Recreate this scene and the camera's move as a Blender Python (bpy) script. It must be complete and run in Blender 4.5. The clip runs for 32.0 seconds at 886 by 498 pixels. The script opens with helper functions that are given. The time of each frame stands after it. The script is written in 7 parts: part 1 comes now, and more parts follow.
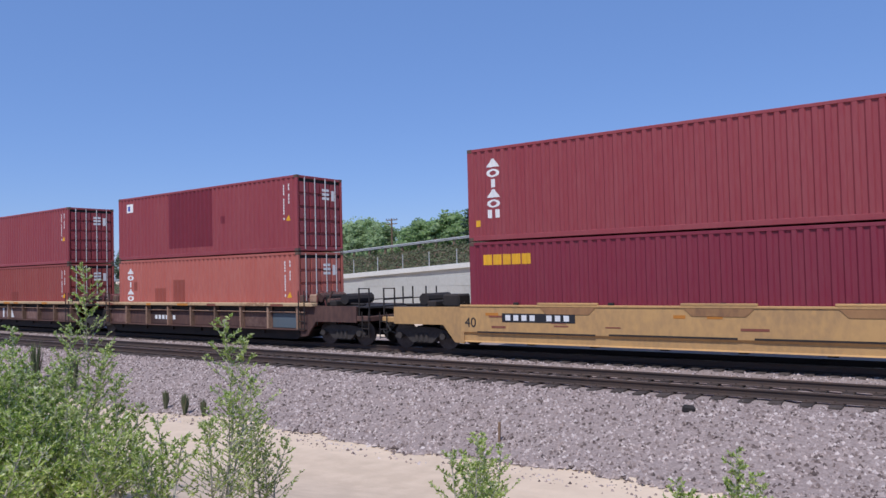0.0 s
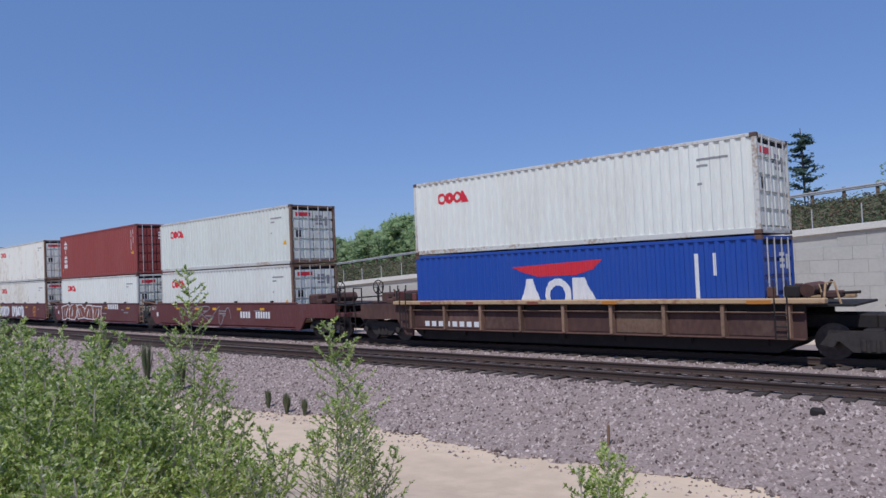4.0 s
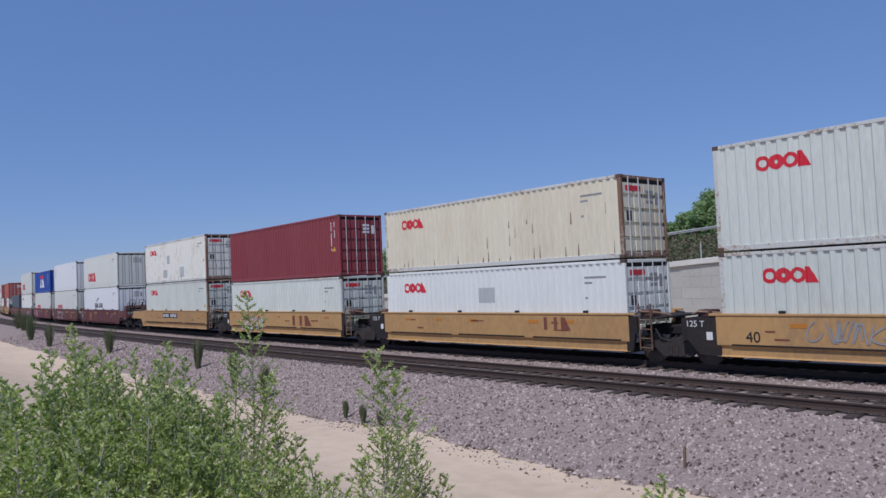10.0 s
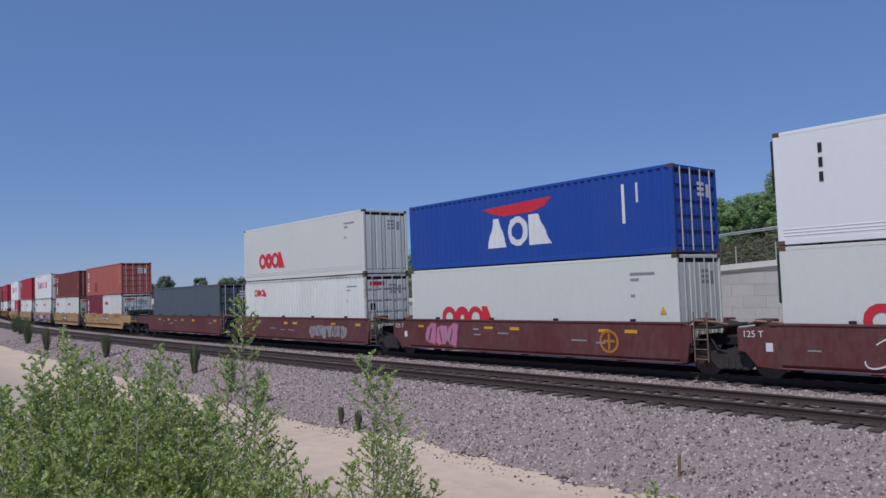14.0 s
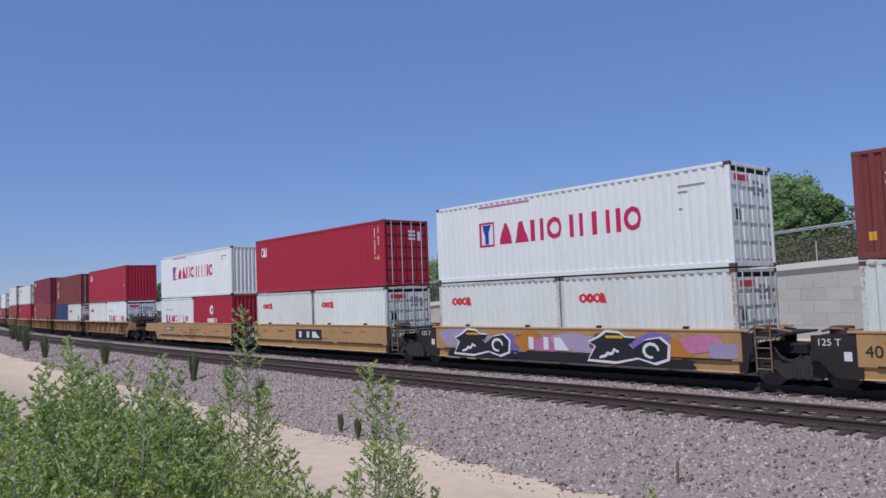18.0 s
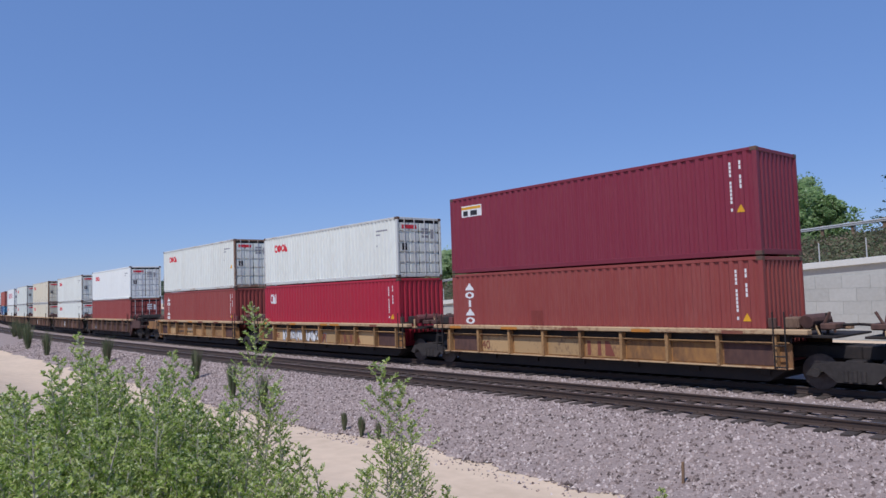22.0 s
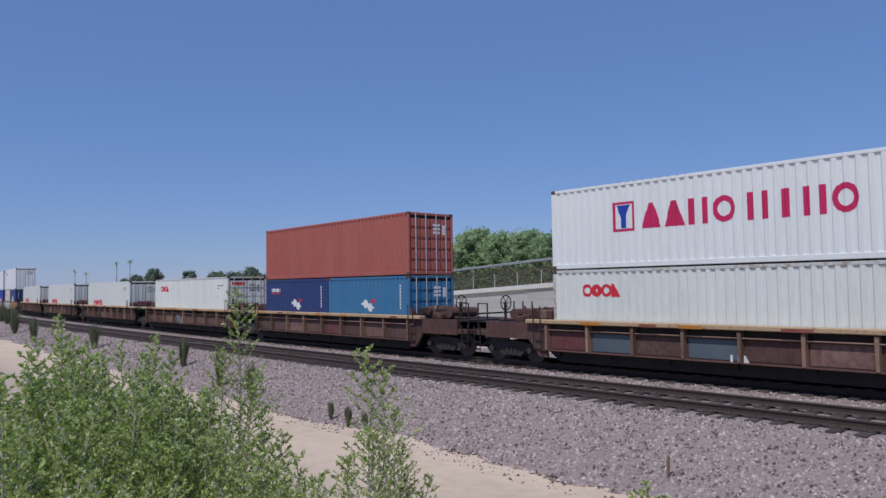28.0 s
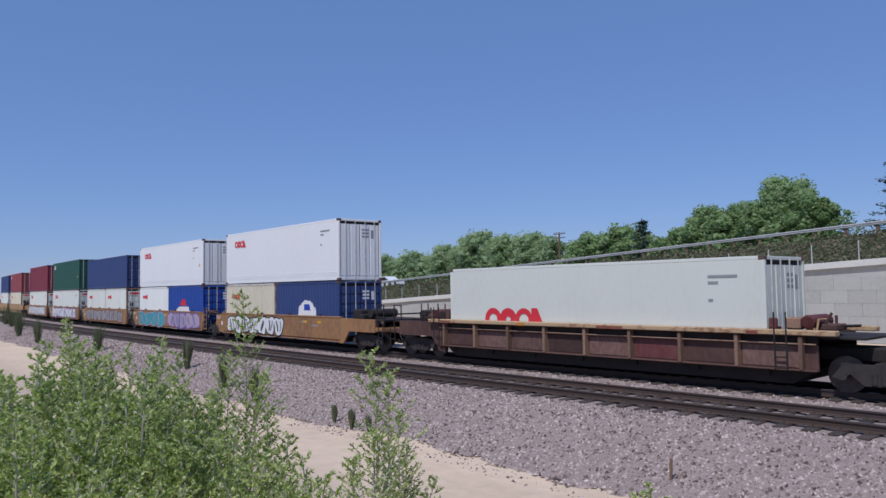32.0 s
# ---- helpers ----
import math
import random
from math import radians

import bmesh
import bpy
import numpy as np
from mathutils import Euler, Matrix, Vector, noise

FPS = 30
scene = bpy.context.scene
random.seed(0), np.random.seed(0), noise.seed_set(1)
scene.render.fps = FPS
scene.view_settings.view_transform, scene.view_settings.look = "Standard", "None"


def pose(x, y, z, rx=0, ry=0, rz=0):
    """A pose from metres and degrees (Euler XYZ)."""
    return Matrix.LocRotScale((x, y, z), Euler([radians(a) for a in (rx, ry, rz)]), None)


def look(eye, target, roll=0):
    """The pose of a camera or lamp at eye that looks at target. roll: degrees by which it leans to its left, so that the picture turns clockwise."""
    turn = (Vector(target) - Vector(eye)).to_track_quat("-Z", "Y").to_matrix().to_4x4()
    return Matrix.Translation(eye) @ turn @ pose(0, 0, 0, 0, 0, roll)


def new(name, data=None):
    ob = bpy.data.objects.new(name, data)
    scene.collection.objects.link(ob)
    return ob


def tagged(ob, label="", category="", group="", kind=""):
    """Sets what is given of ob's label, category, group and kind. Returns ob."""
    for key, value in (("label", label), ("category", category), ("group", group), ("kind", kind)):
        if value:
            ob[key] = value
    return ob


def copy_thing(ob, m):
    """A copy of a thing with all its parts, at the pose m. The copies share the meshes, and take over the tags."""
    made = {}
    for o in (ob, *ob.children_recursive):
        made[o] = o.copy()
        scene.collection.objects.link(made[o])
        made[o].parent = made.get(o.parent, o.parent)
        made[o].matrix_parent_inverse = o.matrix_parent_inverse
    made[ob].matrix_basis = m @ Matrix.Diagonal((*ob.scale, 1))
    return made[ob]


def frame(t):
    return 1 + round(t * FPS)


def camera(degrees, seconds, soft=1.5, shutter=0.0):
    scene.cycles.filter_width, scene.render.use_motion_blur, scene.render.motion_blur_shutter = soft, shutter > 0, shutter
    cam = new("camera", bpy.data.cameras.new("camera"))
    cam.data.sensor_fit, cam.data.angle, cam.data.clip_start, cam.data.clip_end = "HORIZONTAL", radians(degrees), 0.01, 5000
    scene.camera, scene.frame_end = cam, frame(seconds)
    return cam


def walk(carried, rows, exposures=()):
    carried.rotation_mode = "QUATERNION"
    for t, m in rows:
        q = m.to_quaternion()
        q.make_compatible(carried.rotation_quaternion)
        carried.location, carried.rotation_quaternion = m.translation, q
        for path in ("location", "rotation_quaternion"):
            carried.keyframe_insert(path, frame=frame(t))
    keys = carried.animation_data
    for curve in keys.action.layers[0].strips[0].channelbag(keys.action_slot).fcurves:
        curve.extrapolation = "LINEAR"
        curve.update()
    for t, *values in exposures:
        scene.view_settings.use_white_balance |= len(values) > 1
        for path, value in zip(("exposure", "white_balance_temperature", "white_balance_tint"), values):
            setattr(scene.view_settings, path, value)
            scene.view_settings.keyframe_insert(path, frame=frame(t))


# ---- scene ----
# ---------------------------------------------------------------- camera
WB, TINT = 6020, 13          # white balance
cam = camera(62.0, 32.0)
PATH = [
    (0.0, 0.143, -0.364, 2.478, 34.58, 1.86, 1.42),
    (0.5, -0.348, -0.012, 2.475, 38.03, 0.91, 2.21),
    (1.0, -0.213, -0.013, 2.471, 39.74, 0.88, 3.39),
    (1.5, -0.178, -0.058, 2.485, 40.48, 1.16, 3.25),
    (2.0, -0.173, -0.026, 2.490, 40.29, 0.83, 3.36),
    (2.5, -0.128, -0.081, 2.490, 40.99, 1.16, 3.18),
    (4.5, -0.329, -0.123, 2.509, 42.14, 2.08, 1.79),
    (5.0, -0.008, -0.326, 2.697, 46.57, 2.08, 1.98),
    (5.5, -0.055, -0.208, 2.669, 45.54, 2.20, 1.71),
    (6.0, -0.131, 0.005, 2.643, 42.41, 2.54, 2.46),
    (6.5, -0.122, 0.068, 2.662, 43.72, 2.24, 2.09),
    (7.0, -0.002, 0.139, 2.683, 46.70, 2.19, 2.89),
    (7.5, -0.013, 0.107, 2.703, 48.84, 2.65, 3.78),
    (8.0, -0.069, 0.160, 2.718, 49.27, 2.48, 3.67),
    (8.5, -0.128, 0.208, 2.679, 48.67, 2.08, 3.15),
    (9.0, -0.154, 0.211, 2.654, 48.10, 2.31, 2.64),
    (9.5, -0.122, 0.184, 2.663, 47.98, 2.49, 2.48),
    (10.0, -0.071, 0.137, 2.676, 48.18, 2.49, 2.53),
    (10.5, -0.071, 0.129, 2.668, 48.33, 2.53, 2.48),
    (11.0, -0.076, 0.136, 2.658, 47.85, 2.61, 2.04),
    (11.5, -0.066, 0.158, 2.647, 47.46, 2.98, 1.64),
    (12.0, -0.053, 0.180, 2.640, 47.74, 2.65, 1.78),
    (12.5, -0.063, 0.187, 2.635, 47.64, 2.77, 2.01),
    (13.0, -0.099, 0.133, 2.659, 47.41, 3.03, 1.98),
    (13.5, -0.051, 0.141, 2.656, 47.67, 2.93, 1.83),
    (14.0, -0.030, 0.174, 2.648, 48.10, 3.07, 2.02),
    (14.5, -0.042, 0.169, 2.645, 48.03, 3.24, 1.94),
    (16.5, -0.102, 0.130, 2.652, 47.53, 3.60, 2.09),
    (17.0, -0.124, 0.133, 2.669, 47.85, 3.88, 2.41),
    (17.5, -0.056, 0.150, 2.679, 48.04, 3.68, 2.35),
    (18.0, 0.032, 0.095, 2.690, 47.94, 3.52, 2.15),
    (18.5, 0.021, 0.077, 2.707, 47.88, 3.50, 2.15),
    (19.0, 0.007, 0.082, 2.716, 47.94, 3.48, 2.04),
    (19.5, 0.001, 0.053, 2.711, 47.85, 3.62, 2.09),
    (20.0, -0.010, 0.070, 2.702, 48.03, 3.59, 2.08),
    (20.5, -0.023, 0.068, 2.692, 47.92, 3.57, 1.99),
    (21.0, -0.019, 0.044, 2.682, 48.33, 3.57, 1.66),
    (21.5, -0.023, 0.026, 2.679, 48.38, 3.51, 1.80),
    (22.0, -0.039, 0.029, 2.679, 48.00, 3.49, 1.88),
    (22.5, -0.028, 0.043, 2.670, 47.93, 3.42, 1.70),
    (23.0, -0.038, 0.095, 2.663, 47.83, 3.20, 1.49),
    (23.5, -0.042, 0.091, 2.659, 47.71, 3.20, 1.38),
    (24.0, -0.062, 0.075, 2.656, 47.65, 2.91, 1.41),
    (24.5, -0.080, 0.079, 2.646, 47.67, 2.73, 1.44),
    (25.0, -0.084, 0.091, 2.632, 47.20, 3.01, 1.25),
    (25.5, -0.088, 0.108, 2.630, 47.32, 2.81, 1.36),
    (27.5, -0.061, 0.088, 2.634, 47.43, 3.00, 0.82),
    (28.0, -0.069, 0.111, 2.633, 47.37, 2.92, 0.85),
    (28.5, -0.062, 0.094, 2.627, 47.40, 2.84, 0.74),
    (29.0, -0.062, 0.080, 2.625, 47.39, 2.72, 0.72),
    (29.5, -0.061, 0.092, 2.620, 47.33, 2.82, 0.98),
    (30.0, -0.041, 0.058, 2.621, 47.56, 3.23, 1.11),
    (30.5, -0.042, 0.027, 2.632, 47.62, 3.13, 1.00),
    (31.0, -0.027, 0.036, 2.633, 47.52, 3.23, 0.84),
    (31.5, -0.041, 0.072, 2.627, 47.71, 2.99, 0.70),
    (32.0, -0.029, 0.057, 2.636, 47.58, 3.14, 0.84),
]


# exposure in stops along the clip
EXPOSURE = [(0, -0.2), (1, -0.18), (2, -0.4), (5, -0.48), (6, -0.5), (7, -0.58), (8, -0.47), (9, -0.35), (10, -0.57), (11, -0.58), (12, -0.6), (13, -0.82), (14, -0.69), (17, -0.25), (18, -0.48), (19, -0.57), (20, -0.63), (21, -0.46), (22, -0.33), (23, -0.43), (25, -0.54), (28, -0.6), (29, -0.34), (30, -0.4), (30.5, -0.35), (31, -0.39), (32, -0.47)]


def cam_pose(x, y, z, yaw, pitch, roll):
    return pose(x, y, z, 90 + pitch, 0, yaw) @ pose(0, 0, 0, 0, 0, -roll)


walk(cam, [(r[0], cam_pose(*r[1:])) for r in PATH], [(t, e, WB, TINT) for t, e in EXPOSURE])

# ---------------------------------------------------------------- world and sun
SUN_FROM = Vector((0.36, -1.0, 1.7)).normalized()
world = bpy.data.worlds.new("sky")
scene.world = world
world.use_nodes = True
nt = world.node_tree
sky = nt.nodes.new("ShaderNodeTexSky")
sky.sky_type = "NISHITA"
sky.sun_disc = False
sky.sun_elevation = math.asin(SUN_FROM.z)
sky.sun_rotation = math.atan2(SUN_FROM.x, SUN_FROM.y)
sky.air_density = 1.0
sky.dust_density = 0.1
sky.ozone_density = 3.6
nt.nodes["Background"].inputs["Strength"].default_value = 0.128
clear = nt.nodes.new("ShaderNodeMix")
clear.data_type, clear.blend_type = "RGBA", "MULTIPLY"
clear.inputs[0].default_value = 1.0
clear.inputs[7].default_value = (0.95, 0.96, 1.13, 1)
nt.links.new(sky.outputs["Color"], clear.inputs[6])
haze = nt.nodes.new("ShaderNodeMix")
haze.data_type = "RGBA"
haze.inputs[0].default_value = 0.55
haze.inputs[7].default_value = (1.50, 2.74, 5.60, 1)
nt.links.new(clear.outputs[2], haze.inputs[6])
nt.links.new(haze.outputs[2], nt.nodes["Background"].inputs["Color"])
sun = new("sun", bpy.data.lights.new("sun", "SUN"))
sun.data.energy = 4.2
sun.data.angle = radians(0.5)
sun.data.color = (1.0, 0.95, 0.88)
sun.matrix_world = look(SUN_FROM * 80, (0, 0, 0))


# ---------------------------------------------------------------- materials
def material(name, colour, rough=0.6, metal=0.0, dirt=None, dirt_amount=0.35, scale=(1, 1, 1), big=0.6, fine=9.0,
             bump=0.0, bump_scale=40.0, vary=0.08, spec=0.4, sharp=False):
    """Procedural surface: base colour, dirt at a large and a small scale, a slight difference from object to object, fine relief."""
    m = bpy.data.materials.new(name)
    m.use_nodes = True
    n, ln = m.node_tree.nodes, m.node_tree.links
    b = n["Principled BSDF"]
    b.inputs["Metallic"].default_value = metal
    b.inputs["Specular IOR Level"].default_value = spec
    tc = n.new("ShaderNodeTexCoord")
    mp = n.new("ShaderNodeMapping")
    mp.inputs["Scale"].default_value = scale
    ln.new(tc.outputs["Object"], mp.inputs["Vector"])
    info = n.new("ShaderNodeObjectInfo")
    add = n.new("ShaderNodeVectorMath")
    add.operation = "MULTIPLY_ADD"
    add.inputs[1].default_value = (37, 53, 71)
    ln.new(info.outputs["Random"], add.inputs[0])
    ln.new(mp.outputs["Vector"], add.inputs[2])
    n1 = n.new("ShaderNodeTexNoise")
    n1.inputs["Scale"].default_value = big
    n1.inputs["Detail"].default_value = 6
    n2 = n.new("ShaderNodeTexNoise")
    n2.inputs["Scale"].default_value = fine
    n2.inputs["Detail"].default_value = 5
    ln.new(add.outputs[0], n1.inputs["Vector"])
    ln.new(add.outputs[0], n2.inputs["Vector"])
    mul = n.new("ShaderNodeMath")
    mul.operation = "MULTIPLY"
    ln.new(n1.outputs["Fac"], mul.inputs[0])
    ln.new(n2.outputs["Fac"], mul.inputs[1])
    ramp = n.new("ShaderNodeMapRange")
    ramp.inputs["From Min"].default_value = 0.26 if sharp else 0.16
    ramp.inputs["From Max"].default_value = 0.36 if sharp else 0.42
    ramp.inputs["To Max"].default_value = dirt_amount
    ln.new(mul.outputs[0], ramp.inputs["Value"])
    mix = n.new("ShaderNodeMix")
    mix.data_type = "RGBA"
    d = dirt or tuple(c * 0.55 for c in colour)
    mix.inputs[6].default_value = (*colour, 1)
    mix.inputs[7].default_value = (*d, 1)
    ln.new(ramp.outputs[0], mix.inputs[0])
    hsv = n.new("ShaderNodeHueSaturation")
    val = n.new("ShaderNodeMapRange")
    val.inputs["To Min"].default_value = 1 - vary
    val.inputs["To Max"].default_value = 1 + vary
    ln.new(info.outputs["Random"], val.inputs["Value"])
    ln.new(val.outputs[0], hsv.inputs["Value"])
    ln.new(mix.outputs[2], hsv.inputs["Color"])
    ln.new(hsv.outputs["Color"], b.inputs["Base Color"])
    rr = n.new("ShaderNodeMapRange")
    rr.inputs["To Min"].default_value = max(0.05, rough - 0.12)
    rr.inputs["To Max"].default_value = min(1, rough + 0.15)
    ln.new(n2.outputs["Fac"], rr.inputs["Value"])
    ln.new(rr.outputs[0], b.inputs["Roughness"])
    if bump:
        n3 = n.new("ShaderNodeTexNoise")
        n3.inputs["Scale"].default_value = bump_scale
        n3.inputs["Detail"].default_value = 4
        ln.new(tc.outputs["Object"], n3.inputs["Vector"])
        bp = n.new("ShaderNodeBump")
        bp.inputs["Strength"].default_value = bump
        bp.inputs["Distance"].default_value = 0.02
        ln.new(n3.outputs["Fac"], bp.inputs["Height"])
        ln.new(bp.outputs["Normal"], b.inputs["Normal"])
    return m


def island_material(name, colours, rough=0.9, scale=3.0):
    """Each loose stone or leaf of a joined mesh takes its own shade."""
    m = bpy.data.materials.new(name)
    m.use_nodes = True
    n, ln = m.node_tree.nodes, m.node_tree.links
    b = n["Principled BSDF"]
    b.inputs["Roughness"].default_value = rough
    b.inputs["Specular IOR Level"].default_value = 0.25
    geo = n.new("ShaderNodeNewGeometry")
    ramp = n.new("ShaderNodeValToRGB")
    els = ramp.color_ramp.elements
    while len(els) < len(colours):
        els.new(0.5)
    for i, (e, c) in enumerate(zip(els, colours)):
        e.position = i / (len(colours) - 1)
        e.color = (*c, 1)
    ln.new(geo.outputs["Random Per Island"], ramp.inputs["Fac"])
    tc = n.new("ShaderNodeTexCoord")
    nz = n.new("ShaderNodeTexNoise")
    nz.inputs["Scale"].default_value = scale
    ln.new(tc.outputs["Object"], nz.inputs["Vector"])
    mr = n.new("ShaderNodeMapRange")
    mr.inputs["To Min"].default_value = 0.7
    mr.inputs["To Max"].default_value = 1.3
    ln.new(nz.outputs["Fac"], mr.inputs["Value"])
    hsv = n.new("ShaderNodeHueSaturation")
    ln.new(ramp.outputs["Color"], hsv.inputs["Color"])
    ln.new(mr.outputs[0], hsv.inputs["Value"])
    ln.new(hsv.outputs["Color"], b.inputs["Base Color"])
    return m


def leafy(name, colours, scale=3.0, through_light=0.35):
    """Leaves: matt, and letting some light through."""
    m = island_material(name, colours, 0.6, scale)
    n, ln = m.node_tree.nodes, m.node_tree.links
    b = n["Principled BSDF"]
    tr = n.new("ShaderNodeBsdfTranslucent")
    mix = n.new("ShaderNodeMixShader")
    mix.inputs[0].default_value = through_light
    ln.new(b.inputs["Base Color"].links[0].from_socket, tr.inputs["Color"])
    ln.new(b.outputs[0], mix.inputs[1])
    ln.new(tr.outputs[0], mix.inputs[2])
    ln.new(mix.outputs[0], n["Material Output"].inputs["Surface"])
    return m


STREAK = (1.6, 1.6, 0.25)
PAINT = {
    "maroon": material("maroon_paint", (0.245, 0.040, 0.050), 0.5, dirt=(0.31, 0.10, 0.10), dirt_amount=0.35, scale=STREAK),
    "wine": material("wine_paint", (0.19, 0.020, 0.040), 0.5, dirt=(0.22, 0.06, 0.07), dirt_amount=0.3, scale=STREAK),
    "brick": material("brick_red_paint", (0.26, 0.050, 0.043), 0.55, dirt=(0.32, 0.11, 0.09), dirt_amount=0.4, scale=STREAK),
    "brown": material("brown_red_paint", (0.18, 0.036, 0.030), 0.55, dirt=(0.25, 0.09, 0.07), dirt_amount=0.35, scale=STREAK),
    "orange": material("faded_orange_paint", (0.40, 0.105, 0.080), 0.6, dirt=(0.46, 0.18, 0.145), dirt_amount=0.5, scale=STREAK),
    "red": material("bright_red_paint", (0.40, 0.016, 0.040), 0.45, dirt=(0.34, 0.04, 0.05), dirt_amount=0.3, scale=STREAK),
    "white": material("white_paint", (0.74, 0.765, 0.70), 0.5, dirt=(0.52, 0.50, 0.42), dirt_amount=0.40, scale=STREAK, vary=0.05),
    "grey_white": material("greyed_white_paint", (0.66, 0.70, 0.64), 0.5, dirt=(0.47, 0.46, 0.39), dirt_amount=0.42, scale=STREAK, vary=0.05),
    "clean_white": material("clean_white_paint", (0.79, 0.81, 0.77), 0.4, dirt=(0.62, 0.62, 0.57), dirt_amount=0.35, scale=STREAK, vary=0.03),
    "rusty_white": material("rust_streaked_white_paint", (0.77, 0.765, 0.69), 0.55, dirt=(0.46, 0.36, 0.22), dirt_amount=0.38, scale=(1.1, 1.1, 0.30), sharp=True),
    "reefer_white": material("smooth_greyed_cream_paint", (0.68, 0.70, 0.625), 0.45, dirt=(0.55, 0.55, 0.48), dirt_amount=0.3, scale=(0.8, 0.8, 0.4), vary=0.04),
    "reefer_clean": material("smooth_white_paint", (0.79, 0.80, 0.79), 0.4, dirt=(0.68, 0.68, 0.66), dirt_amount=0.25, scale=(0.8, 0.8, 0.4), vary=0.03),
    "white_frame": material("rust_edged_white_paint", (0.58, 0.59, 0.55), 0.55, dirt=(0.33, 0.21, 0.12), dirt_amount=0.75, scale=(1.3, 1.3, 1.3), sharp=True, vary=0.05),
    "cream": material("cream_paint", (0.70, 0.655, 0.51), 0.55, dirt=(0.52, 0.43, 0.30), dirt_amount=0.45, scale=STREAK),
    "navy": material("navy_paint", (0.026, 0.052, 0.165), 0.5, dirt=(0.05, 0.07, 0.15), dirt_amount=0.35, scale=STREAK),
    "blue": material("blue_paint", (0.014, 0.065, 0.33), 0.5, dirt=(0.05, 0.09, 0.27), dirt_amount=0.3, scale=STREAK),
    "teal": material("sky_blue_paint", (0.04, 0.18, 0.34), 0.55, dirt=(0.12, 0.19, 0.26), dirt_amount=0.45, scale=STREAK),
    "slate": material("slate_grey_paint", (0.085, 0.11, 0.13), 0.55, dirt=(0.14, 0.15, 0.15), dirt_amount=0.4, scale=STREAK),
    "green": material("green_paint", (0.012, 0.085, 0.060), 0.5, dirt=(0.05, 0.12, 0.08), dirt_amount=0.3, scale=STREAK),
    "car_yellow": material("railcar_yellow_paint", (0.50, 0.295, 0.115), 0.6, dirt=(0.27, 0.165, 0.09), dirt_amount=0.55, scale=(0.9, 0.9, 0.5)),
    "car_brown": material("railcar_oxide_paint", (0.125, 0.032, 0.031), 0.65, dirt=(0.17, 0.095, 0.085), dirt_amount=0.6, scale=(0.9, 0.9, 0.4)),
    "car_rust": material("railcar_rust_paint", (0.075, 0.038, 0.033), 0.8, dirt=(0.17, 0.09, 0.065), dirt_amount=0.7, scale=(0.8, 0.8, 0.35)),
    "car_ochre": material("railcar_ochre_paint", (0.36, 0.18, 0.06), 0.75, dirt=(0.10, 0.055, 0.04), dirt_amount=0.85, scale=(0.8, 0.8, 0.35)),
    "bay_rust": material("bay_rust_paint", (0.098, 0.050, 0.043), 0.8, dirt=(0.20, 0.125, 0.098), dirt_amount=0.85, scale=(0.9, 0.9, 0.6), vary=0.5),
    "bay_ochre": material("bay_ochre_paint", (0.40, 0.26, 0.125), 0.75, dirt=(0.15, 0.09, 0.06), dirt_amount=0.7, scale=(0.9, 0.9, 0.6), vary=0.35, sharp=True),
    "post_rust": material("worn_tan_post", (0.26, 0.165, 0.11), 0.8, dirt=(0.13, 0.065, 0.045), dirt_amount=0.8, scale=(2, 2, 1.2), vary=0.4),
    "post_ochre": material("worn_ochre_post", (0.38, 0.22, 0.09), 0.8, dirt=(0.15, 0.08, 0.05), dirt_amount=0.8, scale=(2, 2, 1.2), vary=0.3),
    "car_tan": material("railcar_tan_paint", (0.36, 0.19, 0.08), 0.7, dirt=(0.15, 0.08, 0.05), dirt_amount=0.6, scale=(0.8, 0.8, 0.4)),
    "edge_ochre": material("worn_ochre_edge", (0.47, 0.325, 0.185), 0.8, dirt=(0.25, 0.12, 0.065), dirt_amount=0.8, scale=(0.8, 1, 1), sharp=True),
}
PAINT["rust_frame"] = material("rusted_end_frame", (0.20, 0.115, 0.075), 0.75, dirt=(0.42, 0.38, 0.32), dirt_amount=0.75, scale=(1.5, 1.5, 0.9), sharp=True, vary=0.15)
PATCH = {
    "maroon": material("repainted_maroon", (0.17, 0.016, 0.030), 0.5, scale=STREAK),
    "orange": material("repainted_orange", (0.29, 0.070, 0.050), 0.55, scale=STREAK),
    "brick": material("repainted_brick_red", (0.20, 0.040, 0.032), 0.55, scale=STREAK),
    "grey_white": material("repainted_grey", (0.40, 0.42, 0.41), 0.55, scale=STREAK),
    "clean_white": material("repainted_grey_patch", (0.46, 0.48, 0.47), 0.6, scale=STREAK),
    "rusty_white": material("repainted_pale_grey", (0.47, 0.50, 0.50), 0.6, scale=STREAK),
}
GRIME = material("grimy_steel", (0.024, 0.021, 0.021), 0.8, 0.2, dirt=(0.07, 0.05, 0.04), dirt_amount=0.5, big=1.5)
TRUCK_STEEL = material("dusty_truck_steel", (0.052, 0.044, 0.040), 0.8, 0.1, dirt=(0.022, 0.018, 0.017), dirt_amount=0.6, big=2.5)
RUBBER = material("door_gasket", (0.025, 0.025, 0.027), 0.8)
STEEL = material("galvanised_rod", (0.60, 0.60, 0.60), 0.5, 0.2, dirt=(0.24, 0.19, 0.15), dirt_amount=0.4)
CASTING = material("corner_casting_steel", (0.10, 0.07, 0.06), 0.7, 0.2, dirt=(0.22, 0.10, 0.05), dirt_amount=0.6, big=3)
WHEEL = material("wheel_steel", (0.10, 0.085, 0.08), 0.5, 0.7, dirt=(0.05, 0.035, 0.03), dirt_amount=0.6)
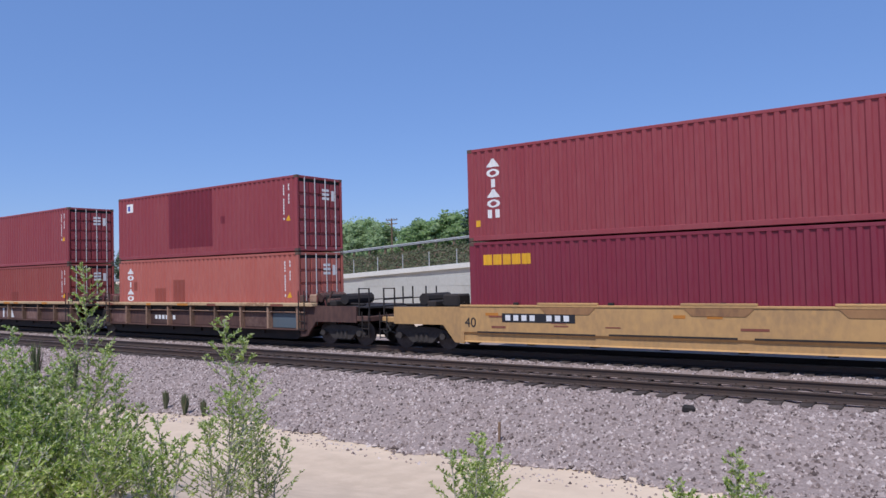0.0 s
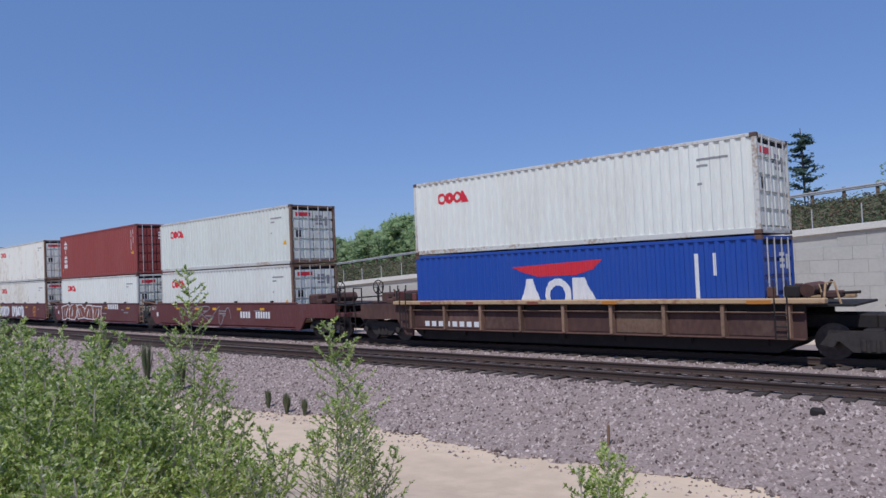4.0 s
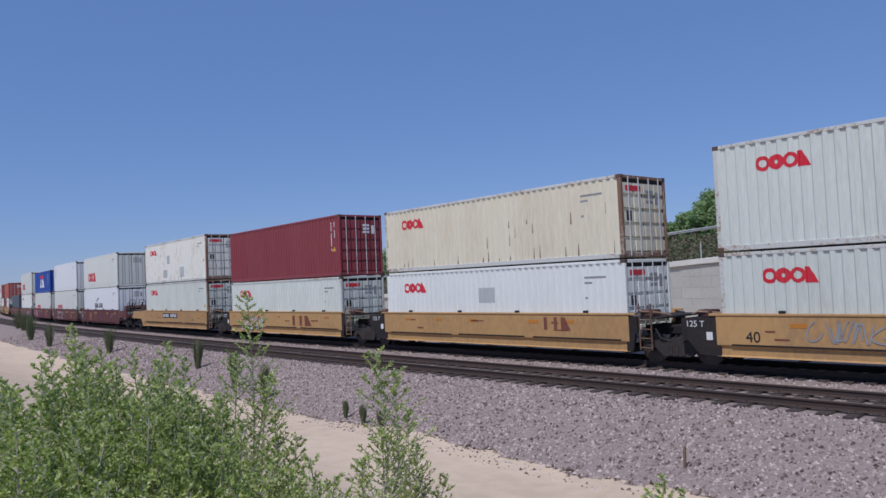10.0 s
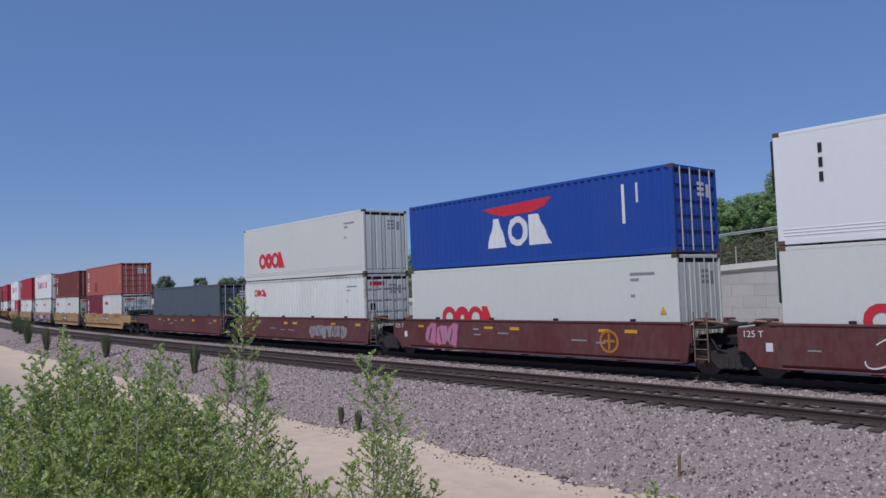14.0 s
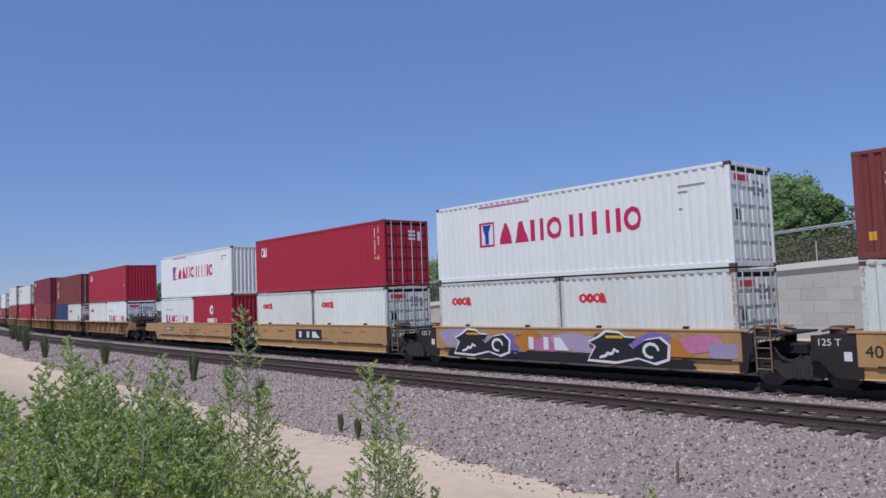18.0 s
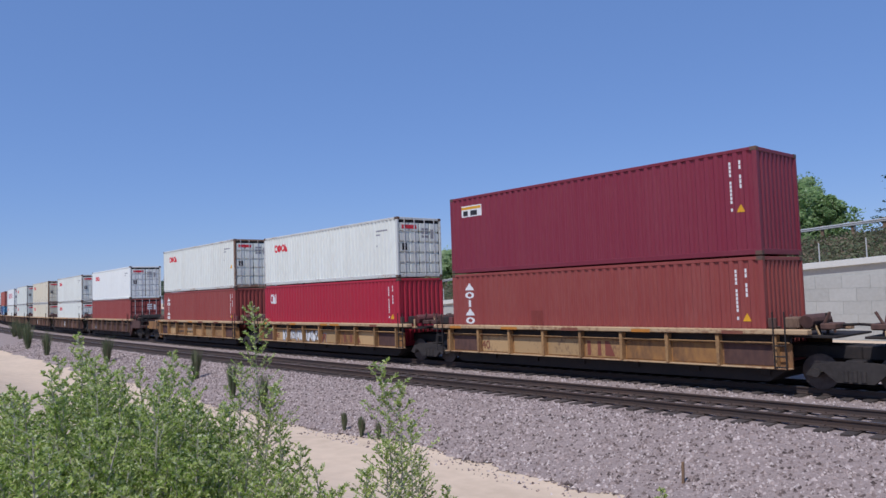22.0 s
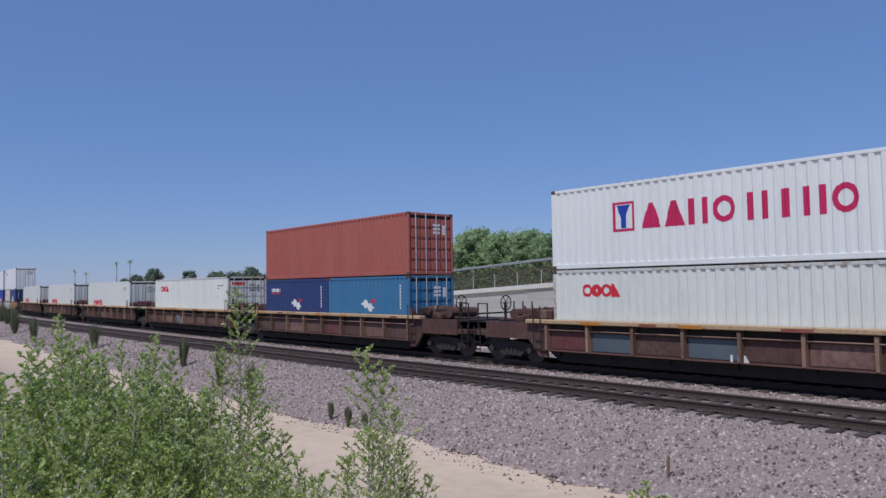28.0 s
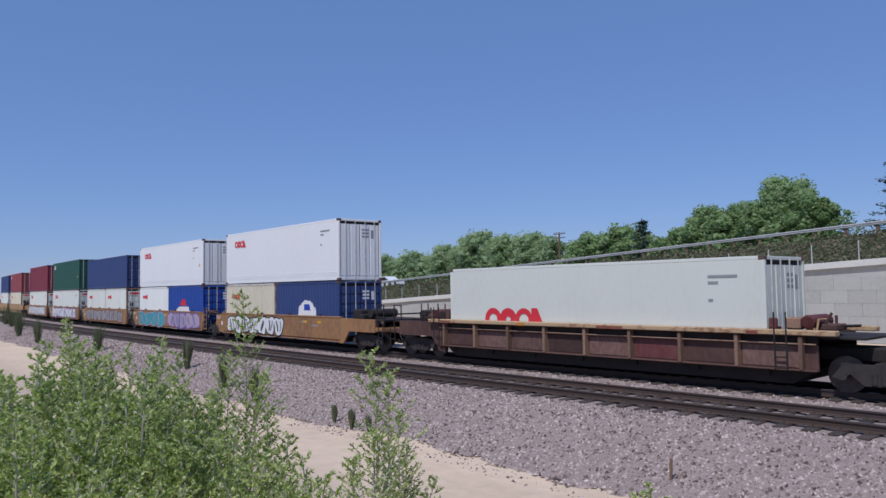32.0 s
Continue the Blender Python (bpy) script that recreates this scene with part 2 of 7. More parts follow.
INK = {
    "red": material("red_lettering_paint", (0.62, 0.020, 0.040), 0.5, dirt=(0.55, 0.10, 0.09), dirt_amount=0.3, vary=0.03),
    "magenta": material("magenta_lettering_paint", (0.55, 0.020, 0.10), 0.5, vary=0.03),
    "white": material("white_lettering_paint", (0.74, 0.74, 0.73), 0.5, dirt=(0.5, 0.48, 0.46), dirt_amount=0.3, vary=0.03),
    "black": material("black_lettering_paint", (0.022, 0.022, 0.026), 0.5),
    "navy": material("navy_lettering_paint", (0.012, 0.02, 0.06), 0.5),
    "blue": material("blue_lettering_paint", (0.02, 0.06, 0.36), 0.5),
    "yellow": material("yellow_sticker", (0.72, 0.38, 0.02), 0.5),
    "orange": material("orange_patch", (0.52, 0.20, 0.03), 0.6),
    "grey": material("grey_lettering_paint", (0.30, 0.30, 0.31), 0.6),
    "pink": material("pink_spray_paint", (0.55, 0.20, 0.34), 0.6),
    "teal": material("teal_spray_paint", (0.05, 0.33, 0.38), 0.6),
    "violet": material("violet_spray_paint", (0.22, 0.14, 0.42), 0.6),
    "lilac": material("lilac_spray_paint", (0.36, 0.30, 0.44), 0.6, dirt=(0.50, 0.38, 0.34), dirt_amount=0.6),
    "rust": material("rust_patch", (0.20, 0.06, 0.04), 0.75, dirt=(0.30, 0.14, 0.08), dirt_amount=0.5),
}


# ---------------------------------------------------------------- mesh helpers
class Geo:
    """Collects faces for one mesh."""

    def __init__(self):
        self.v, self.f = [], []

    def poly(self, pts):
        i = len(self.v)
        self.v += [tuple(p) for p in pts]
        self.f.append(tuple(range(i, i + len(pts))))

    def box(self, a, b):
        i = len(self.v)
        self.v += [(x, y, z) for x in (a[0], b[0]) for y in (a[1], b[1]) for z in (a[2], b[2])]
        self.f += [tuple(i + k for k in q) for q in ((0, 1, 3, 2), (4, 6, 7, 5), (0, 4, 5, 1), (2, 3, 7, 6), (0, 2, 6, 4), (1, 5, 7, 3))]
        return self

    def cbox(self, a, b, c=0.02):
        """A box with chamfered edges."""
        i = len(self.v)
        idx = {}
        for sx in (0, 1):
            for sy in (0, 1):
                for sz in (0, 1):
                    p = (b[0] if sx else a[0], b[1] if sy else a[1], b[2] if sz else a[2])
                    d = (-c if sx else c, -c if sy else c, -c if sz else c)
                    for ax in range(3):
                        idx[sx, sy, sz, ax] = len(self.v)
                        self.v.append(tuple(p[k] if k == ax else p[k] + d[k] for k in range(3)))
        for ax in range(3):
            u, w = (ax + 1) % 3, (ax + 2) % 3
            for s in (0, 1):
                q = []
                for su, sw in ((0, 0), (1, 0), (1, 1), (0, 1)):
                    k = [0, 0, 0]
                    k[ax], k[u], k[w] = s, su, sw
                    q.append(idx[(*k, ax)])
                self.f.append(tuple(q if s else q[::-1]))
            for su in (0, 1):
                for sw in (0, 1):
                    k0, k1 = [0, 0, 0], [0, 0, 0]
                    k0[u] = k1[u] = su
                    k0[w] = k1[w] = sw
                    k1[ax] = 1
                    q = [idx[(*k0, u)], idx[(*k1, u)], idx[(*k1, w)], idx[(*k0, w)]]
                    self.f.append(tuple(q if su == sw else q[::-1]))
        for sx in (0, 1):
            for sy in (0, 1):
                for sz in (0, 1):
                    q = [idx[sx, sy, sz, 0], idx[sx, sy, sz, 1], idx[sx, sy, sz, 2]]
                    self.f.append(tuple(q if (sx + sy + sz) % 2 else q[::-1]))
        return self

    def tube(self, pts, r, n=6, r1=None, cap=True):
        pts = [Vector(p) for p in pts]
        rings = []
        for k, p in enumerate(pts):
            d = (pts[min(k + 1, len(pts) - 1)] - pts[max(k - 1, 0)]).normalized()
            u = d.cross(Vector((0, 0, 1)))
            if u.length < 1e-3:
                u = d.cross(Vector((1, 0, 0)))
            u.normalize()
            w = d.cross(u)
            rr = r if r1 is None else r + (r1 - r) * k / (len(pts) - 1)
            i = len(self.v)
            self.v += [tuple(p + rr * (math.cos(2 * math.pi * j / n) * u + math.sin(2 * math.pi * j / n) * w)) for j in range(n)]
            rings.append(i)
        for a, b in zip(rings, rings[1:]):
            self.f += [(a + j, a + (j + 1) % n, b + (j + 1) % n, b + j) for j in range(n)]
        if cap:
            self.f += [tuple(rings[0] + j for j in range(n))[::-1], tuple(rings[-1] + j for j in range(n))]
        return self

    def prism(self, prof, y0, y1):
        """An outline in x, z drawn out from y0 to y1."""
        n, i = len(prof), len(self.v)
        self.v += [(x, y0, z) for x, z in prof] + [(x, y1, z) for x, z in prof]
        self.f += [tuple(range(i, i + n)), tuple(range(i + 2 * n - 1, i + n - 1, -1))]
        self.f += [(i + j, i + n + j, i + n + (j + 1) % n, i + (j + 1) % n) for j in range(n)]
        return self

    def bar(self, prof, x0, x1):
        """An outline in y, z drawn out from x0 to x1."""
        n, i = len(prof), len(self.v)
        self.v += [(x0, y, z) for y, z in prof] + [(x1, y, z) for y, z in prof]
        self.f += [tuple(range(i, i + n)), tuple(range(i + 2 * n - 1, i + n - 1, -1))]
        self.f += [(i + j, i + n + j, i + n + (j + 1) % n, i + (j + 1) % n) for j in range(n)]
        return self

    def mesh(self, name, m, smooth=False):
        me = bpy.data.meshes.new(name)
        me.from_pydata(self.v, [], self.f)
        if smooth:
            me.polygons.foreach_set("use_smooth", [True] * len(me.polygons))
        me.materials.append(m)
        me.update()
        return me


def recalc(me):
    bm = bmesh.new()
    bm.from_mesh(me)
    bmesh.ops.recalc_face_normals(bm, faces=bm.faces)
    bm.to_mesh(me)
    bm.free()
    return me


def part(name, g, m, parent, label="", smooth=False):
    """One mesh object under a thing or a part; g is a Geo or a ready mesh."""
    me = g if isinstance(g, bpy.types.Mesh) else recalc(g.mesh(name, m, smooth))
    ob = new(name, me)
    ob.parent = parent
    if label:
        ob["label"] = label
    return ob


def thing(name, label, category, group="", kind="", m=None):
    ob = new(name)
    ob.empty_display_size = 0.1
    if m is not None:
        ob.matrix_world = m
    return tagged(ob, label, category, group, kind)


def solo(name, g, mat_, label, category, group="", kind="", smooth=False):
    return tagged(new(name, recalc(g.mesh(name, mat_, smooth))), label, category, group, kind)


K = 0.000946          # curvature of the line
Y_NEAR, Y_FAR = 16.15, 20.36   # centre lines of the two tracks at x = 0
FLOOR = 0.51         # height of a lower container's base over the rail


def line_y(x):
    return K * x * x / 2


def on_line(s, y0, z=0.0):
    """Pose on a track, s metres along it, heading along it."""
    x = s * (1 - (K * s) ** 2 / 6)
    return pose(x, y0 + line_y(x), z, 0, 0, math.degrees(math.atan(K * x)))


# ---------------------------------------------------------------- shipping containers
MESHES = {}


def cached(key, make):
    if key not in MESHES:
        MESHES[key] = make()
    return MESHES[key]


def corrugated(x0, x1, z0, z1, y_out, depth, pitch=0.278):
    """A trapezoid-ribbed steel wall along x; depth is signed, inwards from y_out."""
    g = Geo()
    n = max(1, round((x1 - x0) / pitch))
    p = (x1 - x0) / n
    pts = []
    for k in range(n):
        a = x0 + k * p
        pts += [(a, 0), (a + 0.36 * p, 0), (a + 0.50 * p, 1), (a + 0.86 * p, 1)]
    pts.append((x1, 0))
    for x, d in pts:
        g.v += [(x, y_out + d * depth, z0), (x, y_out + d * depth, z1)]
    for j in range(len(pts) - 1):
        g.f.append((2 * j, 2 * j + 2, 2 * j + 3, 2 * j + 1))
    return g


def end_ribs(z0, z1, x_out, depth):
    g = corrugated(-1.10, 1.10, z0, z1, 0, 1, 0.245)
    g.v = [(x_out + y * depth, x, z) for x, y, z in g.v]
    return g


def blocks(x, z, w, h, n, gap=0.22, y=-1.232):
    """n plain bars in a row, one mesh each."""
    step = w / n
    return [Geo().cbox((x + k * step, y, z), (x + k * step + step * (1 - gap), y + 0.006, z + h), 0.002) for k in range(n)]


def shapes(x, z, w, h, codes, gap=0.16, y=-1.232):
    """Plain shapes in a row: o a ring, v a wedge, m a block, h a pair of bars, t a triangle, i a bar."""
    step = w / len(codes)
    out = []
    for k, c in enumerate(codes):
        a, w1 = x + k * step, step * (1 - gap)
        g = Geo()
        if c == "o":
            ring(g, a + w1 / 2, z + h / 2, h / 2, h * 0.29, y, 14)
            g.v = [(a + w1 / 2 + (px - a - w1 / 2) * w1 / h, py, pz) for px, py, pz in g.v]
        elif c == "v":
            g.prism([(a, z), (a + w1, z), (a + w1 * 0.62, z + h), (a + w1 * 0.38, z + h)], y, y + 0.005)
        elif c == "m":
            g.cbox((a, y, z), (a + w1, y + 0.006, z + h), 0.002)
        elif c == "t":
            g.prism([(a, z), (a + w1, z), (a + w1 * 0.42, z + h), (a, z + h)], y, y + 0.005)
        elif c == "h":
            out.append(Geo().box((a + w1 * 0.04, y, z), (a + w1 * 0.32, y + 0.006, z + h)))
            g.box((a + w1 * 0.66, y, z), (a + w1 * 0.94, y + 0.006, z + h))
        else:
            g.box((a + w1 * 0.32, y, z), (a + w1 * 0.68, y + 0.006, z + h))
        out.append(g)
    return out


def ring(g, cx, cz, r, hole, y=-1.232, n=8):
    i = len(g.v)
    for rr in (r, hole):
        for k in range(n):
            a = 2 * math.pi * k / n
            g.v.append((cx + rr * math.cos(a), y, cz + rr * math.sin(a)))
    g.f += [(i + k, i + (k + 1) % n, i + n + (k + 1) % n, i + n + k) for k in range(n)]


def drape(me, L):
    """Cuts flat paint at the ribs of a side wall of length L and lays it on them."""
    bm = bmesh.new()
    bm.from_mesh(me)
    n = max(1, round((L - 0.20) / 0.278))
    p = (L - 0.20) / n
    xs = [v.co.x for v in bm.verts]
    for k in range(int((min(xs) - 0.1) / p), int((max(xs) - 0.1) / p) + 1):
        for u in (0, 0.36, 0.50, 0.86):
            x = 0.10 + (k + u) * p
            if min(xs) < x < max(xs):
                bmesh.ops.bisect_plane(bm, geom=bm.verts[:] + bm.edges[:] + bm.faces[:], plane_co=(x, 0, 0), plane_no=(1, 0, 0))
    for v in bm.verts:
        u = ((v.co.x - 0.10) / p) % 1.0
        d = 0 if u < 0.36 else (u - 0.36) / 0.14 if u < 0.5 else 1 if u < 0.86 else (1 - u) / 0.14
        v.co.y += 1.232 - 1.2185 + 0.040 * d
    bm.to_mesh(me)
    bm.free()
    return me


def mark(parent, kind, L, H, seed, reefer=False):
    """Painted emblems and stencilled rows, as plain shapes in their colours."""
    def put(name, key, make, ink):
        made = make()
        if isinstance(made, list):
            for j, g in enumerate(made):
                part(name, cached(("mark", kind, L, H, key, j, reefer), lambda: recalc_mesh(g, name, INK[ink])), None, parent)
            return None
        return part(name, cached(("mark", kind, L, H, key, reefer), lambda: recalc_mesh(make(), name, INK[ink])), None, parent)

    def recalc_mesh(g, name, m):
        me = recalc(g.mesh(name, m))
        return me if reefer else drape(me, L)
    if kind in ("red_small", "red_big"):
        short = L < 10
        k = (0.62 if short else 0.80) if kind == "red_small" else 1.65
        x0, z0 = (0.75 if short else 1.18, H - 0.86) if kind == "red_small" else (1.9, 0.62)

        def make():
            out = [Geo() for j in range(4)]
            for j in range(3):
                ring(out[j], x0 + (0.235 + j * 0.445) * k, z0 + 0.25 * k, 0.25 * k, (0.125, 0.07, 0.135)[j] * k, -1.232 - 0.0006 * j, 14)
            out[3].prism([(x0 + 1.34 * k, z0), (x0 + 1.74 * k, z0), (x0 + 1.50 * k, z0 + 0.5 * k), (x0 + 1.34 * k, z0 + 0.5 * k)], -1.2345, -1.231)
            return out
        put("emblem", z0, make, "red")
    elif kind == "white_column":
        def make():
            out = []
            for j, code in enumerate("voivoh"):
                out += shapes(0.70, H - 0.62 - 0.315 * j, 0.46, 0.255, code, 0.04)
            return out
        put("emblem", 0, make, "white")
        put("sticker", 1, lambda: Geo().box((0.26, -1.232, 0.45), (0.44, -1.227, 0.65)), "yellow")
    elif kind == "white_square":
        def make():
            return shapes(0.66, H - 0.95, 0.72, 0.50, "ovi", 0.06)
        put("emblem", 0, make, "white")
    elif kind == "yellow_word":
        def make():
            return blocks(0.5, H - 0.72, 1.7, 0.32, 5, 0.12)
        put("emblem", 0, make, "yellow")
    elif kind == "badge":
        put("emblem", 0, lambda: Geo().cbox((0.7, -1.232, H - 0.7), (1.15, -1.226, H - 0.3), 0.004), "white")
        put("emblem_field", 1, lambda: Geo().cbox((0.78, -1.237, H - 0.62), (0.98, -1.230, H - 0.4), 0.002), "blue")
    elif kind == "badge_wide":
        put("emblem", 0, lambda: Geo().cbox((0.62, -1.232, H - 0.78), (1.7, -1.226, H - 0.36), 0.004), "white")
        put("emblem_field", 1, lambda: Geo().cbox((0.66, -1.237, H - 0.5), (1.66, -1.230, H - 0.40), 0.002), "yellow")
        put("emblem_bars", 2, lambda: Geo().cbox((0.75, -1.236, H - 0.74), (1.0, -1.230, H - 0.55), 0.002).cbox((1.1, -1.236, H - 0.74), (1.5, -1.230, H - 0.55), 0.002), "black")
    elif kind in ("magenta_wide", "magenta_small"):
        k = 1.0 if kind == "magenta_wide" else 0.60
        x0, z0 = (2.4, H * 0.42) if kind == "magenta_wide" else (0.85, 0.95)
        hh = 0.90 * k

        def make():
            return shapes(x0 + 1.0 * k, z0 + 0.05, 3.0 * k, hh * 0.82, "vvho", 0.14) + shapes(x0 + 4.2 * k, z0 + 0.05, 2.85 * k, hh * 0.82, "hiho", 0.14) + [Geo().cbox((x0, -1.232, z0), (x0 + 0.75 * k, -1.226, z0 + hh), 0.004)]
        put("emblem", z0, make, "magenta")
        put("emblem_field", 1, lambda: Geo().cbox((x0 + 0.08 * k, -1.236, z0 + 0.08 * k), (x0 + 0.67 * k, -1.229, z0 + hh - 0.08 * k), 0.002), "white")
        put("emblem_centre", 2, lambda: Geo().prism([(x0 + 0.13 * k, z0 + hh - 0.1 * k), (x0 + 0.62 * k, z0 + hh - 0.1 * k), (x0 + 0.45 * k, z0 + 0.42 * k), (x0 + 0.45 * k, z0 + 0.1 * k), (x0 + 0.3 * k, z0 + 0.1 * k), (x0 + 0.3 * k, z0 + 0.42 * k)], -1.239, -1.232), "blue")
        put("stencil_row", 3, lambda: Geo().cbox((x0, -1.232, z0 + 1.42 * k), (x0 + 2.5 * k, -1.228, z0 + 1.5 * k), 0.002), "pink")
    elif kind in ("wave_white", "wave_navy"):
        ink = "white" if kind == "wave_white" else "navy"
        hh, wide = (0.68, 0.92) if kind == "wave_white" else (0.42, 0.60)
        arc = 1.0 if kind == "wave_white" else 0.62
        z0 = 1.02 if kind == "wave_white" else 1.12
        x0 = 3.4 if kind == "wave_white" else 4.2

        def make():
            g = Geo()
            top = [(x0 + (0.95 + 1.45 * u) * arc, z0 + hh + (0.18 + 0.62 * math.sin(u * 1.5)) * arc) for u in [j / 8 for j in range(9)]]
            low = [(x + 0.02, z - 0.51 * arc * u * (1.15 - u) - 0.01) for (x, z), u in zip(top, [j / 8 for j in range(9)])]
            for j in range(8):
                g.poly([(top[j][0], -1.232, top[j][1]), (top[j + 1][0], -1.232, top[j + 1][1]), (low[j + 1][0], -1.232, low[j + 1][1]), (low[j][0], -1.232, low[j][1])])
            return shapes(x0, z0, 2.15 * wide, hh, "ohv", 0.1) + shapes(x0 + 2.5 * wide, z0, 2.3 * wide, hh, "ooh", 0.1) + [g]
        put("emblem", 0, make, ink)
        if kind == "wave_white":
            put("stencil_row", 1, lambda: Geo().box((x0 + 4.95, -1.232, z0 + 0.22), (x0 + 8.0, -1.228, z0 + 0.28)).box((x0 + 5.2, -1.233, z0), (x0 + 7.2, -1.228, z0 + 0.14)), "white")
    elif kind == "crest":
        def make():
            return shapes(4.5, 0.6, 3.1, 1.05, "vot", 0.06)
        put("emblem", 0, make, "white")
        put("emblem_crest", 1, lambda: Geo().prism([(4.3, H - 0.55), (7.6, H - 0.42), (7.3, H - 0.70), (6.7, H - 0.86), (5.3, H - 0.88), (4.7, H - 0.72)], -1.232, -1.227), "red")
        put("stencil_row", 2, lambda: Geo().box((10.4, -1.232, H - 1.6), (10.52, -1.228, H - 0.4)).box((10.9, -1.232, H - 1.0), (11.0, -1.228, H - 0.4)), "white")
    elif kind == "white_letters_column":
        def make():
            return [Geo().cbox((1.10, -1.232, H - 0.66 - 0.36 * j), (1.20, -1.226, H - 0.42 - 0.36 * j), 0.002) for j in range(3)]
        put("emblem", 0, make, "black")
    elif kind == "tall_letters":
        put("emblem", 0, lambda: [Geo().cbox((0.70, -1.232, H - 0.85 - 0.55 * j), (0.98, -1.226, H - 0.42 - 0.55 * j), 0.002) for j in range(4)], "white")
    elif kind == "disc":
        def make():
            g = Geo()
            ring(g, 2.95, 1.75, 0.30, 0.12)
            return [g] + blocks(2.2, 0.98, 1.6, 0.26, 7, 0.25)
        put("emblem", 0, make, "white")
    elif kind in ("chevron", "chevron_word"):
        def make():
            return [Geo().prism([(cx - w, cz), (cx, cz - h), (cx + w, cz), (cx, cz + h)], -1.232, -1.227) for cx, cz, w, h in ((2.95, 1.42, 0.30, 0.21), (3.32, 1.26, 0.28, 0.20))]
        put("emblem", 0, make, "white")
        put("emblem_field", 1, lambda: Geo().prism([(3.30, 1.54), (3.48, 1.43), (3.66, 1.54), (3.48, 1.65)], -1.232, -1.227), "red")
        if kind == "chevron_word":
            put("name_bar", 2, lambda: blocks(0.55, H - 0.62, 1.0, 0.17, 6, 0.25), "white")
            put("name_underline", 3, lambda: Geo().box((0.55, -1.232, H - 0.72), (1.5, -1.228, H - 0.67)), "red")
        put("stencil", 4, lambda: [Geo().box((L - 0.62, -1.231, H - 0.45 - 0.13 * j), (L - 0.55, -1.228, H - 0.36 - 0.13 * j)) for j in range(8)], "white")
    elif kind == "globe":
        put("emblem", 0, lambda: Geo().prism([(2.2, 0.95), (4.0, 0.95), (3.9, 1.3), (3.5, 1.65), (2.9, 1.7), (2.4, 1.4)], -1.232, -1.227), "white")
        put("emblem_field", 1, lambda: Geo().prism([(2.8, 1.2), (3.5, 1.2), (3.3, 1.5), (2.9, 1.5)], -1.238, -1.231), "blue")
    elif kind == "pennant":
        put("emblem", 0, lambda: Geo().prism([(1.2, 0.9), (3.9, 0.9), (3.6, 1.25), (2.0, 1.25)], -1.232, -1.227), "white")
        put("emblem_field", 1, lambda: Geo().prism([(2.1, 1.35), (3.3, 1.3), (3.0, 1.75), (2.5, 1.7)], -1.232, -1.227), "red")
    # stencilled numbers and stickers near the far upper corner
    if L > 10 and kind not in ("crest",):
        dark = kind in ("red_small", "red_big", "magenta_wide", "wave_navy", "white_letters_column", "none_white")
        ink = "grey" if dark else "white"

        def rows():
            g = Geo()
            if dark:
                return [Geo().box((L - 1.6, -1.231, H - z), (L - 1.6 + w, -1.228, H - z + 0.065)) for w, z in ((0.85, 0.55), (0.3, 0.72), (0.14, 1.2))]
            else:
                for j in (0, 1, 2, 3, 5, 6, 7, 8, 9, 10, 12):
                    g.box((L - 0.80, -1.231, H - 0.42 - 0.105 * j), (L - 0.745, -1.228, H - 0.335 - 0.105 * j))
                for j in (0, 1, 3, 4, 5):
                    g.box((L - 0.52, -1.231, H - 0.42 - 0.13 * j), (L - 0.465, -1.228, H - 0.315 - 0.13 * j))
            return g
        digits = put("stencil", 20, rows, ink)
        if digits:
            tagged(digits, "", "", "", "stuff")
        if not dark or seed % 3 == 0:
            put("sticker", 21, lambda: Geo().prism([(L - 0.62, H - 1.72), (L - 0.40, H - 1.72), (L - 0.51, H - 1.50)], -1.233, -1.229), "yellow")


